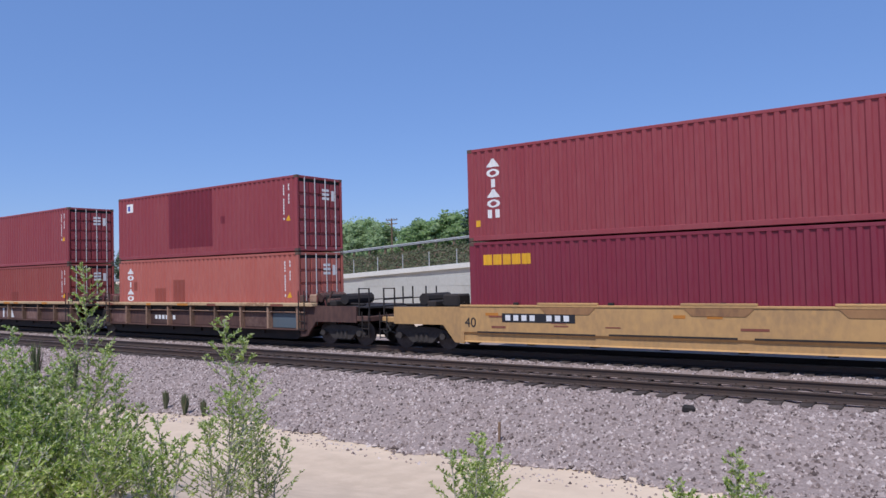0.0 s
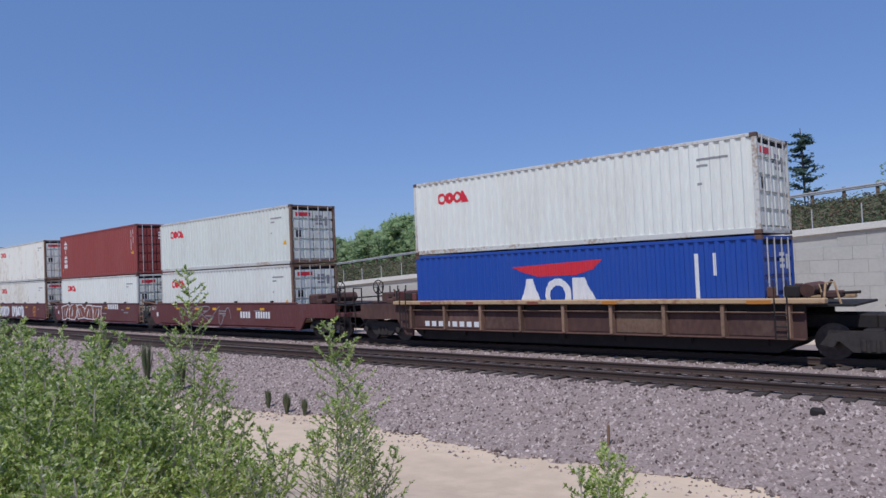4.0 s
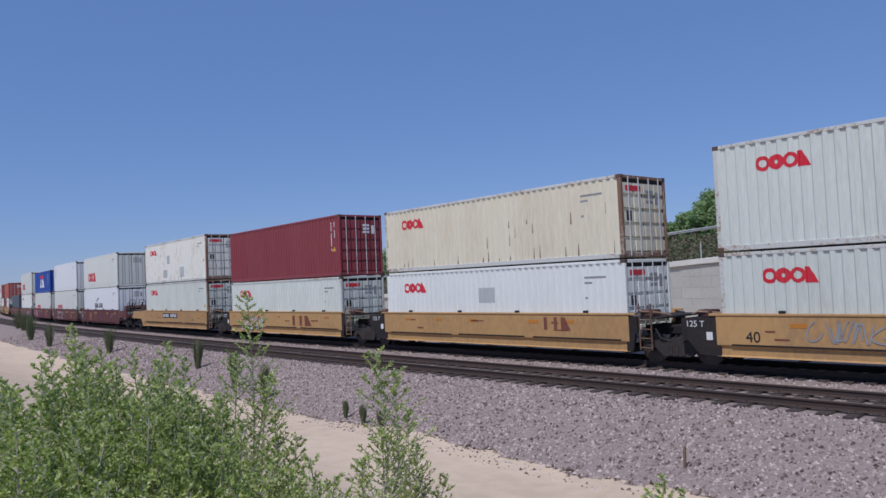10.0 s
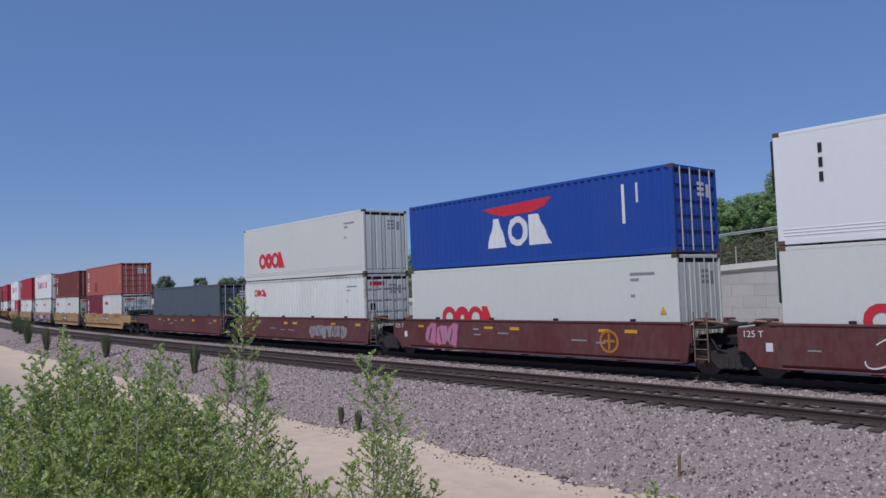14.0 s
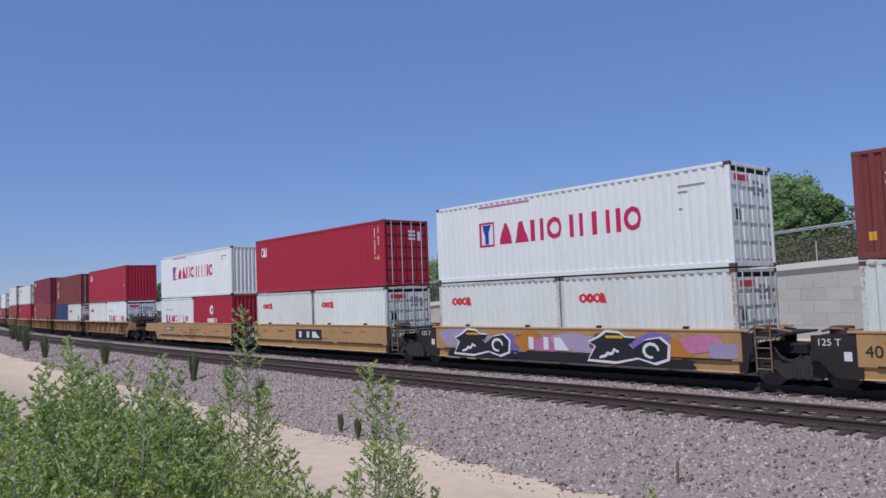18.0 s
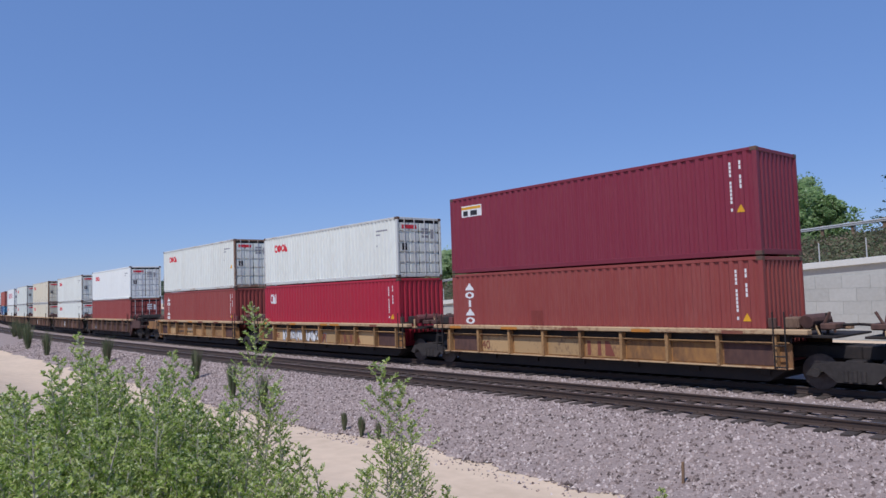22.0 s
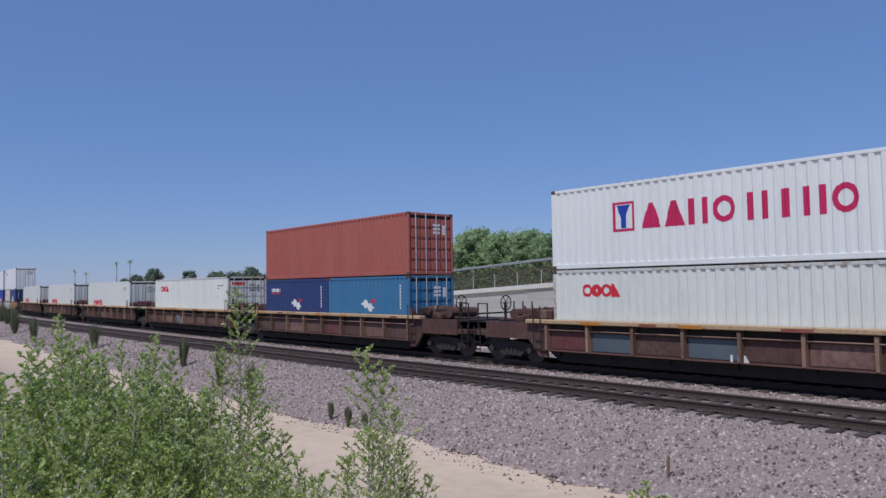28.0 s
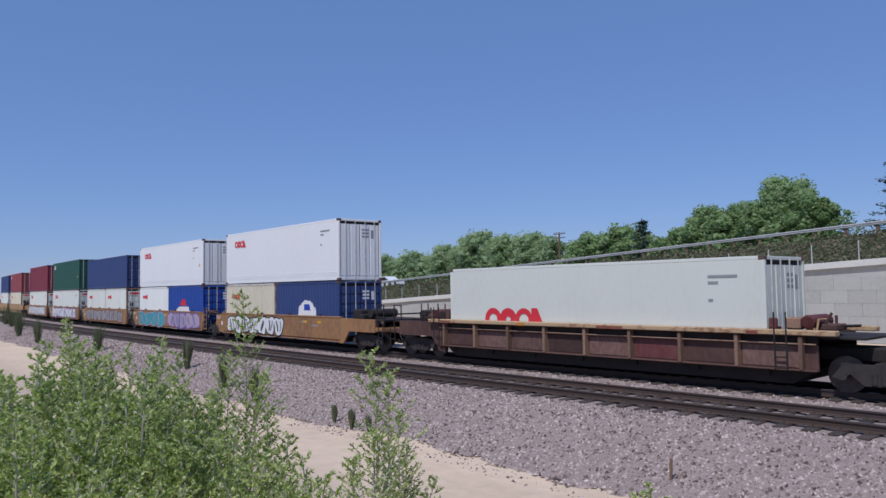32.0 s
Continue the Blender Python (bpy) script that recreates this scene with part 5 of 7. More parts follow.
# left end of the load at 0 s, car style, lower load, upper load, side markings
# a load: (colour, height, door towards the front, marking, smooth-sided); two loads below are twenty-footers
CONSIST = [
    (-12.78, "Y", [("wine", HC, 0, "yellow_word", 0)], ("maroon", HC, 1, "white_column", 0), (("plate", 1.2, 0.95, 2.4, 0.26, 8), ("text", "40", 0.42, "black", -0.15, 0.78), ("guides",))),
    (-32.65, "R", [("orange", HC, 1, "white_column", 0)], ("maroon", HC, 1, "badge", 0), (("blocks", 3, 0.5, 1.6, 0.3, 6, "white"),)),
    (-49.59, "R", [("brick", HC, 1, "white_column", 0)], ("maroon", HC, 1, "badge", 0), (("text", "48", 0.42, "black", 0.75, 0.45), ("blocks", 4.6, 0.4, 1.6, 0.5, 3, "white"))),
    (-67.80, "R", [(W, HC, 1, RS, 0)], (W, HC, 1, RS, 0), (("blocks", 3.2, 0.4, 1.6, 0.5, 3, "white"),)),
    (-86.11, "R", [(CW, HC, 1, RS, 0)], (CW, HC, 1, RS, 0), ()),
    (-102.92, "R", [("blue", STD, 1, "crest", 0)], (W, STD, 1, RS, 0), (("blocks", 0.4, 0.35, 2.6, 0.3, 8, "white"),)),
    (-122.65, "B", [(W, STD, 1, RS, 0)], (G_, STD, 1, RS, 0), (("blocks", 8.1, 0.75, 0.9, 0.3, 4, "white"), ("blocks", 9.4, 0.75, 1.2, 0.3, 6, "white"), ("scrawl", 2.2, 0.35, 5.0, 1.0, ("grey", "grey"), 5))),
    (-137.86, "B", [(W, STD, 1, RS, 0)], ("brick", HC, 1, "white_column", 0), (("bubble", 0.4, 0.36, 6.8, 1.0, 5, "rust", "white"), ("blocks", 8.2, 1.1, 1.6, 0.3, 6, "white"))),
    (-153.39, "B", [(RW, STD, 1, RS, 0)], (RW, HC, 1, RS, 0), (("bubble", 0.7, 0.40, 2.9, 0.85, 4, "white", "grey"), ("bubble", 4.4, 0.40, 3.1, 0.9, 4, "white", "grey"), ("seal", 10.0))),
    (-168.88, "B", [(G_, HC, 1, RS, 0)], (G_, HC, 1, RS, 0), (("scrawl", 5.2, 0.4, 2.0, 0.8, ("white", "grey"), 3), ("seal", 10.0))),
    (-184.90, "B", [(W, HC, 1, RS, 0)], (G_, HC, 1, RS, 0), (("blocks", 2.3, 0.85, 1.0, 0.3, 4, "white"), ("blocks", 3.7, 0.85, 1.3, 0.3, 6, "white"), ("scrawl", 7.6, 0.5, 2.2, 0.6, ("white", "grey"), 5))),
    (-204.66, "Y", [("navy", HC, 1, "wave_white", 0)], (G_, HC, 1, RS, 0), (("plate", 5.6, 0.98, 2.9, 0.34, 9), ("text", "40", 0.42, "black", 0.35, 0.95), ("text", "A", 0.36, "black", 4.75, 0.98))),
    (-220.05, "Y", [(G_, STD, 1, RS, 0)], (G_, HC, 1, RS, 0), (("blocks", 5.4, 0.85, 1.4, 0.55, 3, "rust"), ("text", "40", 0.40, "black", 0.7, 0.72), ("text", "E", 0.36, "black", 5.0, 0.70), ("scrawl", 2.3, 0.72, 1.8, 0.6, ("grey", "grey"), 5))),
    (-235.27, "Y", [(CW, STD, 1, RS, 0)], (CR, STD, 1, RS, 0), (("blocks", 8.8, 0.9, 1.3, 0.42, 3, "rust"),)),
    (-251.10, "Y", [(G_, STD, 1, RS, 0)], ("maroon", HC, 1, "plain", 0), (("blocks", 7.4, 0.75, 2.2, 0.5, 3, "rust"), ("scrawl", 1.6, 0.4, 2.6, 0.8, ("white", "grey"), 4))),
    (-267.02, "Y", [(G_, HC, 1, RS, 0)], (RW, HC, 1, RS, 0), (("plate", 4.0, 0.95, 3.0, 0.32, 9),)),
    (-287.09, "B", [(CW, HC, 1, "wave_navy", 1)], (G_, HC, 1, RB, 1), (("seal", 2.9),)),
    (-302.84, "B", [(G_, HC, 1, RB, 1)], (CW, HC, 1, "white_letters_column", 1), (("scrawl", 2.0, 0.4, 3.6, 0.9, ("white", "rust"), 5), ("seal", 9.8))),
    (-317.93, "B", [(G_, HC, 1, RB, 1)], ("blue", STD, 1, "crest", 0), (("bubble", 1.0, 0.42, 1.9, 0.9, 3, "pink", "rust"), ("seal", 9.8))),
    (-333.46, "B", [(W, HC, 1, RS, 0)], (G_, HC, 1, RB, 1), (("bubble", 7.4, 0.5, 3.4, 0.62, 6, "grey", "rust"),)),
    (-349.31, "B", [("slate", HC, 1, "", 0)], None, ()),
    (-369.85, "Y", [("wine", STD, 1, "tall_letters", 0), (G_, STD, 1, RS, 0)], ("orange", STD, 1, "white_column", 0), (("guides",), ("text", "40", 0.42, "black", 0.05, 0.75), ("plate", 6.2, 0.95, 2.6, 0.26, 9))),
    (-385.31, "Y", [(G_, STD, 1, RS, 0), (G_, STD, 1, RS, 0)], ("brown", STD, 1, "white_column", 0), (("text", "40", 0.40, "black", 0.05, 0.85), ("plate", 4.35, 0.72, 2.3, 0.5, 3))),
    (-400.54, "Y", [(W, STD, 1, RS, 0), (W, STD, 1, RS, 0)], (CW, HC, 1, "magenta_wide", 0), (("mural",),)),
    (-416.23, "Y", [(W, STD, 0, RS, 0), (W, STD, 1, RS, 0)], ("red", HC, 1, "white_square", 0), (("text", "40", 0.40, "black", -0.1, 0.85), ("plate", 4.5, 0.72, 2.5, 0.5, 3))),
    (-431.69, "Y", [(CW, STD, 1, "magenta_small", 0), ("red", STD, 0, "disc", 0)], (CW, HC, 0, "magenta_wide", 0), (("text", "ED", 0.75, "rust", 5.6, 0.55), ("plate", 1.1, 0.92, 1.7, 0.24, 6))),
    (-452.51, "O", [(W, STD, 1, RS, 0), (CW, STD, 1, "magenta_small", 0)], ("red", HC, 0, "white_square", 0), (("text", "40", 0.42, "rust", 7.1, 0.4),)),
    (-468.08, "O", [("navy", STD, 1, "", 0), (W, STD, 1, RS, 0)], ("brown", HC, 1, "white_column", 0), ()),
    (-484.28, "O", [("brick", HC, 0, "white_column", 0)], ("wine", HC, 0, "badge_wide", 0), (("text", "40", 0.42, "rust", 1.6, 0.45), ("blocks", 6.3, 0.4, 1.2, 0.45, 3, "rust"))),
    (-499.89, "O", [("red", HC, 0, "white_square", 0)], (W, STD, 1, RS, 0), (("text", "40", 0.40, "rust", 1.35, 0.45), ("shards", 2.1, 0.33, 3.6, 0.62, 6), ("shards", 5.9, 0.33, 0.5, 0.5, 1, "rust"), ("blocks", 7.8, 0.42, 1.6, 0.36, 3, "rust"))),
    (-515.92, "O", [("brick", HC, 0, "white_column", 0)], (W, HC, 1, RS, 0), (("blocks", 3.0, 0.44, 3.0, 0.22, 11, "black"), ("blocks", 4.3, 0.68, 1.2, 0.10, 1, "grey"))),
    (-536.24, "R", [("brick", STD, 1, "", 0)], (CW, STD, 1, RS, 0), (("blocks", 0.3, 0.35, 2.4, 0.28, 8, "grey"),)),
    (-552.86, "R", [(W, STD, 1, RS, 0)], (W, STD, 1, RS, 0), (("blocks", 3.4, 0.45, 1.6, 0.45, 3, "white"),)),
    (-571.10, "R", [(CR, STD, 1, RS, 0)], (CR, STD, 1, RS, 0), (("blocks", 3.4, 0.45, 1.6, 0.45, 3, "white"),)),
    (-589.46, "R", [(G_, STD, 1, RS, 0)], (G_, STD, 1, RS, 0), (("blocks", 3.4, 0.45, 1.6, 0.45, 3, "white"),)),
    (-606.53, "R", [(W, STD, 1, RS, 0)], (CW, STD, 1, "magenta_wide", 0), (("blocks", 6.0, 0.3, 0.6, 0.2, 2, "white"),)),
    (-626.25, "R", [("navy", STD, 1, "chevron_word", 0), ("teal", STD, 1, "chevron", 0)], ("orange", STD, 1, "", 0), ()),
    (-643.16, "R", [(W, HC, 1, RS, 0)], None, (("scrawl", 4.0, 0.3, 1.6, 0.6, ("grey", "black"), 4),)),
    (-661.12, "R", [(G_, HC, 1, RB, 1)], None, ()),
    (-678.84, "R", [(G_, HC, 1, RB, 1)], None, (("scrawl", 6.0, 0.3, 3.0, 0.6, ("grey", "rust"), 5),)),
    (-696.27, "R", [(G_, HC, 1, RB, 1)], None, ()),
    (-716.20, "T", [(CR, STD, 1, RS, 0), ("navy", STD, 1, "globe", 0)], (CW, HC, 1, RS, 1), (("bubble", 0.5, 0.36, 6.6, 1.0, 7, "white", "black"),)),
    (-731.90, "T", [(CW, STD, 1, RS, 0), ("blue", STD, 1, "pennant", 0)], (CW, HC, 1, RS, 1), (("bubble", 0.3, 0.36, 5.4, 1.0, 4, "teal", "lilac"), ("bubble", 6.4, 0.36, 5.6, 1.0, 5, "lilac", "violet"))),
    (-747.40, "T", [(W, STD, 1, RS, 0), (W, STD, 1, RS, 0)], ("navy", STD, 1, "", 0), (("bubble", 0.4, 0.4, 11.2, 0.95, 9, "grey", "rust"),)),
    (-763.00, "T", [(W, STD, 1, RS, 0)], ("green", HC, 1, "badge", 0), (("bubble", 0.4, 0.4, 11.2, 0.95, 9, "white", "violet"),)),
    (-778.70, "T", [(W, STD, 1, RS, 0)], ("wine", HC, 1, "", 0), (("bubble", 0.4, 0.4, 11.2, 0.95, 9, "white", "grey"),)),
    (-798.80, "Y", [(CR, STD, 1, RS, 0)], ("maroon", STD, 1, "badge", 0), ()),
    (-814.50, "Y", [(W, STD, 1, RS, 0)], ("navy", STD, 1, "", 0), ()),
]
STYLE = {"Y": (well_car, "car_yellow"), "B": (well_car, "car_brown"), "T": (well_car, "car_tan"), "R": (deck_car, "car_rust"), "O": (deck_car, "car_ochre")}
# repainted stretches of side wall: (car, level) -> rib range and height range
PATCHES = {(1, 1): ((14, 25, 0.4, 2.78), (27, 28, 1.3, 1.6)), (21, 1): ((11, 15, 0.3, 1.15),), (1, 0): ((10, 13, 0.6, 1.6), (13, 15, 0.75, 1.0), (15, 18, 0.9, 1.95), (4, 5, 1.5, 1.9)), (2, 0): ((20, 23, 0.5, 1.5),),
           (15, 1): ((14, 17, 0.35, 0.9), (17, 19, 1.3, 1.9), (26, 29, 0.3, 1.0)), (13, 0): ((20, 23, 1.3, 1.85),), (28, 0): ((14, 16, 0.7, 1.5),)}
TRAIN = []           # (object, place along the line at 0 s, offset in its car)


def build_train():
    n = len(CONSIST)
    for i, (s, style, low, up, tags) in enumerate(CONSIST):
        gap_r = 8.0 if i == 0 else CONSIST[i - 1][0] - s - 12.19
        gap_l = 8.0 if i == n - 1 else s - CONSIST[i + 1][0] - 12.19
        end_r = i == 0 or gap_r > 7.2
        end_l = i == n - 1 or gap_l > 7.2
        make, colour = STYLE[style]
        if i == 0:
            end_r, gap_r = False, 3.4
        e = make(colour, gap_l, gap_r, end_l, end_r, i * 3 + 1, tags)
        TRAIN.append((e, s, Matrix()))
        short = len(low) == 2
        top = 0
        for k, (c, H, door, logo, reefer) in enumerate(low):
            L = 6.058 if short else 12.192
            o = container(c, L, H, bool(door), logo, i * 5 + k, bool(reefer), None, () if short else PATCHES.get((i, 0), ()))
            TRAIN.append((o, s, pose(k * 6.134, 0, FLOOR)))
            top = max(top, H)
        if up:
            c, H, door, logo, reefer = up
            o = container(c, 12.192, H, bool(door), logo, i * 5 + 3, bool(reefer), None, PATCHES.get((i, 1), ()))
            TRAIN.append((o, s, pose(0, 0, FLOOR + top + 0.03)))


# how far the train has run: seconds, metres
RUN = [(0, 0.45), (1, 21.22), (2, 41.96), (4, 84.15), (5, 104.82), (6, 125.80), (8, 168.67), (9, 189.42), (10, 209.97), (12, 252.67), (14, 294.51), (16, 336.83), (17, 358.64), (18, 378.93), (19, 400.20), (20, 421.39), (21, 442.78), (22, 463.30), (23, 485.10), (24, 506.09), (25, 527.03), (26, 548.46), (28, 591.02), (29, 612.18), (30, 633.21), (31, 653.95), (32, 675.55)]


def run_at(t):
    for (t0, a), (t1, b) in zip(RUN, RUN[1:]):
        if t <= t1:
            return a + (b - a) * (t - t0) / (t1 - t0)
    return RUN[-1][1]


def train_pose(s, t):
    """Pose of a car whose load begins s metres along the line at 0 s."""
    m = on_line(s + run_at(t) + 6.1, Y_FAR)
    return m @ pose(-6.1, 0, 0)


build_train()


# ---------------------------------------------------------------- ground
SAND = material("dry_sand", (0.66, 0.515, 0.375), 0.95, dirt=(0.48, 0.37, 0.265), dirt_amount=0.6, big=0.25, fine=2.5, bump=0.6, bump_scale=9, vary=0, spec=0.1)
BALLAST = material("grey_ballast", (0.25, 0.195, 0.175), 0.95, dirt=(0.40, 0.325, 0.295), dirt_amount=0.9, big=14, fine=30, bump=1.0, bump_scale=26, vary=0, spec=0.15)
STONE = island_material("ballast_stone", ((0.075, 0.055, 0.050), (0.19, 0.143, 0.128), (0.30, 0.234, 0.21), (0.44, 0.355, 0.325), (0.56, 0.48, 0.44)), 0.9, 1.5)
CONCRETE = material("grey_concrete", (0.44, 0.44, 0.41), 0.85, dirt=(0.33, 0.32, 0.29), dirt_amount=0.5, big=0.5, fine=6, bump=0.25, bump_scale=30, spec=0.2, vary=0.035)
COPING = material("pale_concrete_coping", (0.62, 0.61, 0.56), 0.8, dirt=(0.45, 0.43, 0.38), dirt_amount=0.4, vary=0.03)
TIE = material("creosoted_timber", (0.055, 0.042, 0.036), 0.9, dirt=(0.13, 0.10, 0.085), dirt_amount=0.7, scale=(6, 0.6, 2), bump=0.4, bump_scale=20, vary=0.3)
RAIL_STEEL = material("rusty_rail_steel", (0.075, 0.055, 0.048), 0.7, 0.3, dirt=(0.13, 0.075, 0.05), dirt_amount=0.5)
RAIL_HEAD = material("worn_rail_head", (0.30, 0.28, 0.28), 0.35, 0.8, vary=0.02)
BANK = material("dry_bank_soil", (0.12, 0.115, 0.07), 0.95, dirt=(0.085, 0.095, 0.05), dirt_amount=0.7, bump=0.6, bump_scale=6)
ASPHALT = material("road_asphalt", (0.055, 0.055, 0.058), 0.9, dirt=(0.085, 0.083, 0.08), dirt_amount=0.5)
GALV = material("galvanised_rail", (0.50, 0.50, 0.49), 0.6, 0.2, dirt=(0.27, 0.25, 0.22), dirt_amount=0.4)
WOOD = material("weathered_wood", (0.22, 0.14, 0.085), 0.9, dirt=(0.11, 0.075, 0.05), dirt_amount=0.6, scale=(3, 3, 0.4))
BARK = material("pale_bark", (0.16, 0.13, 0.105), 0.9, dirt=(0.08, 0.065, 0.05), dirt_amount=0.6, bump=0.3)
STALK = material("shrub_stalk", (0.44, 0.41, 0.33), 0.8, dirt=(0.18, 0.17, 0.09), dirt_amount=0.5)


def smooth(a, b, u):
    u = min(1, max(0, (u - a) / (b - a)))
    return u * u * (3 - 2 * u)


def ground_z(x, y):
    q = y - line_y(x)
    h = 0.12 * noise.noise((x * 0.25, y * 0.25, 0)) + 0.04 * noise.noise((x * 1.1, y * 1.1, 3))
    near = 1.05 - 1.95 * smooth(1.0, 9.0, q)
    z = near + h * smooth(0.5, 3, abs(q)) * 0.7
    toe = 10.85 + 0.25 * noise.noise((x * 0.35, 1.7, 0))
    up = smooth(toe - 0.6, 14.75, q)
    bed = -0.245
    z = z * (1 - up) + bed * up if q > toe - 0.6 else z
    if q > 24.2:
        d = smooth(24.2, 26.5, q)
        z = bed * (1 - d) + (-0.75 + 0.3 * h) * d
    return z


def sheet(name, xs, ys, zf, m, label, category, kind="structure"):
    g = Geo()
    for x in xs:
        for y in ys:
            g.v.append((x, y + line_y(x) if -400 < x < 400 else y + line_y(400), zf(x, y)))
    n = len(ys)
    for i in range(len(xs) - 1):
        for j in range(n - 1):
            a = i * n + j
            g.f.append((a, a + n, a + n + 1, a + 1))
    me = g.mesh(name, m, True)
    return tagged(new(name, me), label, category, "", kind)


def spaced(*segs):
    out = []
    for a, b, step in segs:
        n = max(1, round((b - a) / step))
        out += [a + (b - a) * k / n for k in range(n)]
    return out + [segs[-1][1]]


gx = spaced((-2500, -400, 300), (-400, -120, 20), (-120, -45, 3), (-45, 15, 0.5), (15, 120, 7), (120, 400, 40), (400, 2500, 350))
gy = spaced((-1500, -100, 200), (-100, -10, 9), (-10, 6, 1.0), (6, 15.2, 0.35), (15.2, 24, 1.5), (24, 32, 0.8), (32, 48, 4), (48, 400, 50), (400, 3000, 400))
sheet("ground", gx, gy, lambda x, y: ground_z(x, y + line_y(x) if abs(x) < 400 else y + 70), SAND, "dry pale sandy ground with a worn dirt path", "ground")


# ballast bed: a real raised sheet a little above the soil, with loose stones on it
def ballast_z(x, y):
    toe = 10.85 + 0.4 * noise.noise((x * 0.35, 1.7, 0)) + 0.22 * noise.noise((x * 1.6, 4.2, 0)) + 0.5 * smooth(-32, -62, x)
    z = ground_z(x, y + line_y(x))
    return z + (0.028 if y > toe else -0.12) + (0.03 * noise.noise((x * 5, y * 5, 0)))


bx_ = spaced((-400, -120, 12), (-120, -50, 2), (-50, 14, 0.22), (14, 120, 6), (120, 330, 20))
by_ = spaced((9.7, 15.2, 0.2), (15.2, 25.6, 0.65))
sheet("ballast_bed", bx_, by_, ballast_z, BALLAST, "grey crushed-stone ballast bed under the tracks", "ballast")


def stones():
    r = random.Random(5)
    g = Geo()
    base = [(1, 0, 0), (0, 1, 0), (-1, 0, 0), (0, -1, 0), (0, 0, 1)]
    fs = [(0, 1, 4), (1, 2, 4), (2, 3, 4), (3, 0, 4)]

    def add(x, y, s):
        z = ballast_z(x, y)
        if z < ground_z(x, y + line_y(x)):
            if r.random() < 0.72:
                return
            z = ground_z(x, y + line_y(x))
        a = r.uniform(0, 6.28)
        c, sn = math.cos(a), math.sin(a)
        i = len(g.v)
        ex, ey, ez = s * r.uniform(0.7, 1.3), s * r.uniform(0.6, 1.1), s * r.uniform(0.5, 1.2)
        ox, oy = r.uniform(-.4, .4) * s, r.uniform(-.4, .4) * s
        for vx, vy, vz in base:
            px, py = vx * ex + (ox if vz else 0), vy * ey + (oy if vz else 0)
            g.v.append((x + c * px - sn * py, y + line_y(x) + sn * px + c * py, z + vz * ez - 0.012))
        g.f.extend(tuple(i + k for k in f) for f in fs)
    for k in range(56000):
        x = -34 + 46 * r.random()
        add(x, r.uniform(10.2, 15.0), r.uniform(0.022, 0.055))
    for k in range(16000):
        add(-75 + 41 * r.random(), r.uniform(11.4, 15.0), r.uniform(0.035, 0.07))
    for k in range(11000):
        add(-40 + 52 * r.random(), r.uniform(17.3, 19.6), r.uniform(0.025, 0.055))
    return g


me = stones().mesh("ballast_stones", STONE)
tagged(new("ballast_stones", me), "loose grey and pinkish crushed stones beside the track", "stones", "", "stuff")


# ---------------------------------------------------------------- tracks
def rail(y0, off, x0, x1):
    """Flat-bottomed rail with head, web and foot, following the line."""
    prof = [(-0.07, -0.17), (0.07, -0.17), (0.07, -0.155), (0.012, -0.135), (0.012, -0.045), (0.036, -0.035), (0.036, -0.006), (0.026, 0.0),
            (-0.026, 0.0), (-0.036, -0.006), (-0.036, -0.035), (-0.012, -0.045), (-0.012, -0.135), (-0.07, -0.155)]
    g = Geo()
    xs = spaced((x0, -60, 8), (-60, 20, 2), (20, x1, 8))
    n = len(prof)
    for x in xs:
        for a, z in prof:
            g.v.append((x, y0 + off + line_y(x) + a, z))
    for i in range(len(xs) - 1):
        for j in range(n):
            a, b = i * n + j, i * n + (j + 1) % n
            g.f.append((a, b, b + n, a + n))
    me = recalc(g.mesh("rail", RAIL_STEEL))
    me.materials.append(RAIL_HEAD)
    for p in me.polygons:
        if abs(p.normal.z) > 0.9 and p.center.z > -0.004:
            p.material_index = 1
    return me


TIE_MESH = [recalc(Geo().cbox((-0.115, -1.27 + d, -0.36), (0.115, 1.27 + d * 0.5, -0.172), 0.012).mesh("tie", TIE)) for d in (0, 0.05, -0.04)]
PLATE_MESH = recalc(Geo().cbox((-0.1, -0.19, -0.172), (0.1, 0.19, -0.158), 0.003).cbox((-0.05, -0.1, -0.16), (-0.02, -0.075, -0.12), 0.003).cbox((0.02, 0.075, -0.16), (0.05, 0.1, -0.12), 0.003).mesh("tie_plate", RAIL_STEEL))


def track(y0, x0, x1, label):
    e = thing("railway_track", label, "railway track", "", "structure")
    for off in (-0.7525, 0.7525):
        part("rail", rail(y0, off, -380, 330), None, e)
    r = random.Random(int(y0))
    x = x0
    k = 0
    while x < x1:
        m = TIE_MESH[r.randrange(3)]
        t = part("tie", m, None, e)
        t.matrix_local = pose(x + r.uniform(-.03, .03), y0 + line_y(x), r.uniform(-.012, .008), 0, 0, math.degrees(K * x) + r.uniform(-1.2, 1.2))
        if -22 < x < 4 and y0 < 18:
            for off in (-0.7525, 0.7525):
                p = part("tie_plate", PLATE_MESH, None, t)
                p.location = (0, off, 0.004)
        x += 0.535
        k += 1
    # the far run of ties, joined
    g = Geo()
    for a, b in ((-300, x0), (x1, 120)):
        x = a
        while x < b - 0.2:
            c = math.cos(K * x)
            g.cbox((x - 0.115, y0 + line_y(x) - 1.27, -0.36), (x + 0.115, y0 + line_y(x) + 1.27, -0.172), 0.015)
            x += 0.535
    tagged(part("far_ties", g, TIE, e), "", "", "", "stuff")
    return e


track(Y_NEAR, -75, 12, "empty railway track with dark timber ties and worn rails")
track(Y_FAR, -60, 12, "railway track under the passing freight train")

# ---------------------------------------------------------------- retaining wall, fence, ramp road
Y_WALL = 46.0


def coping_z(x):
    return max(0.7, 4.75 + 0.052 * x) if x < 25 else 6.05


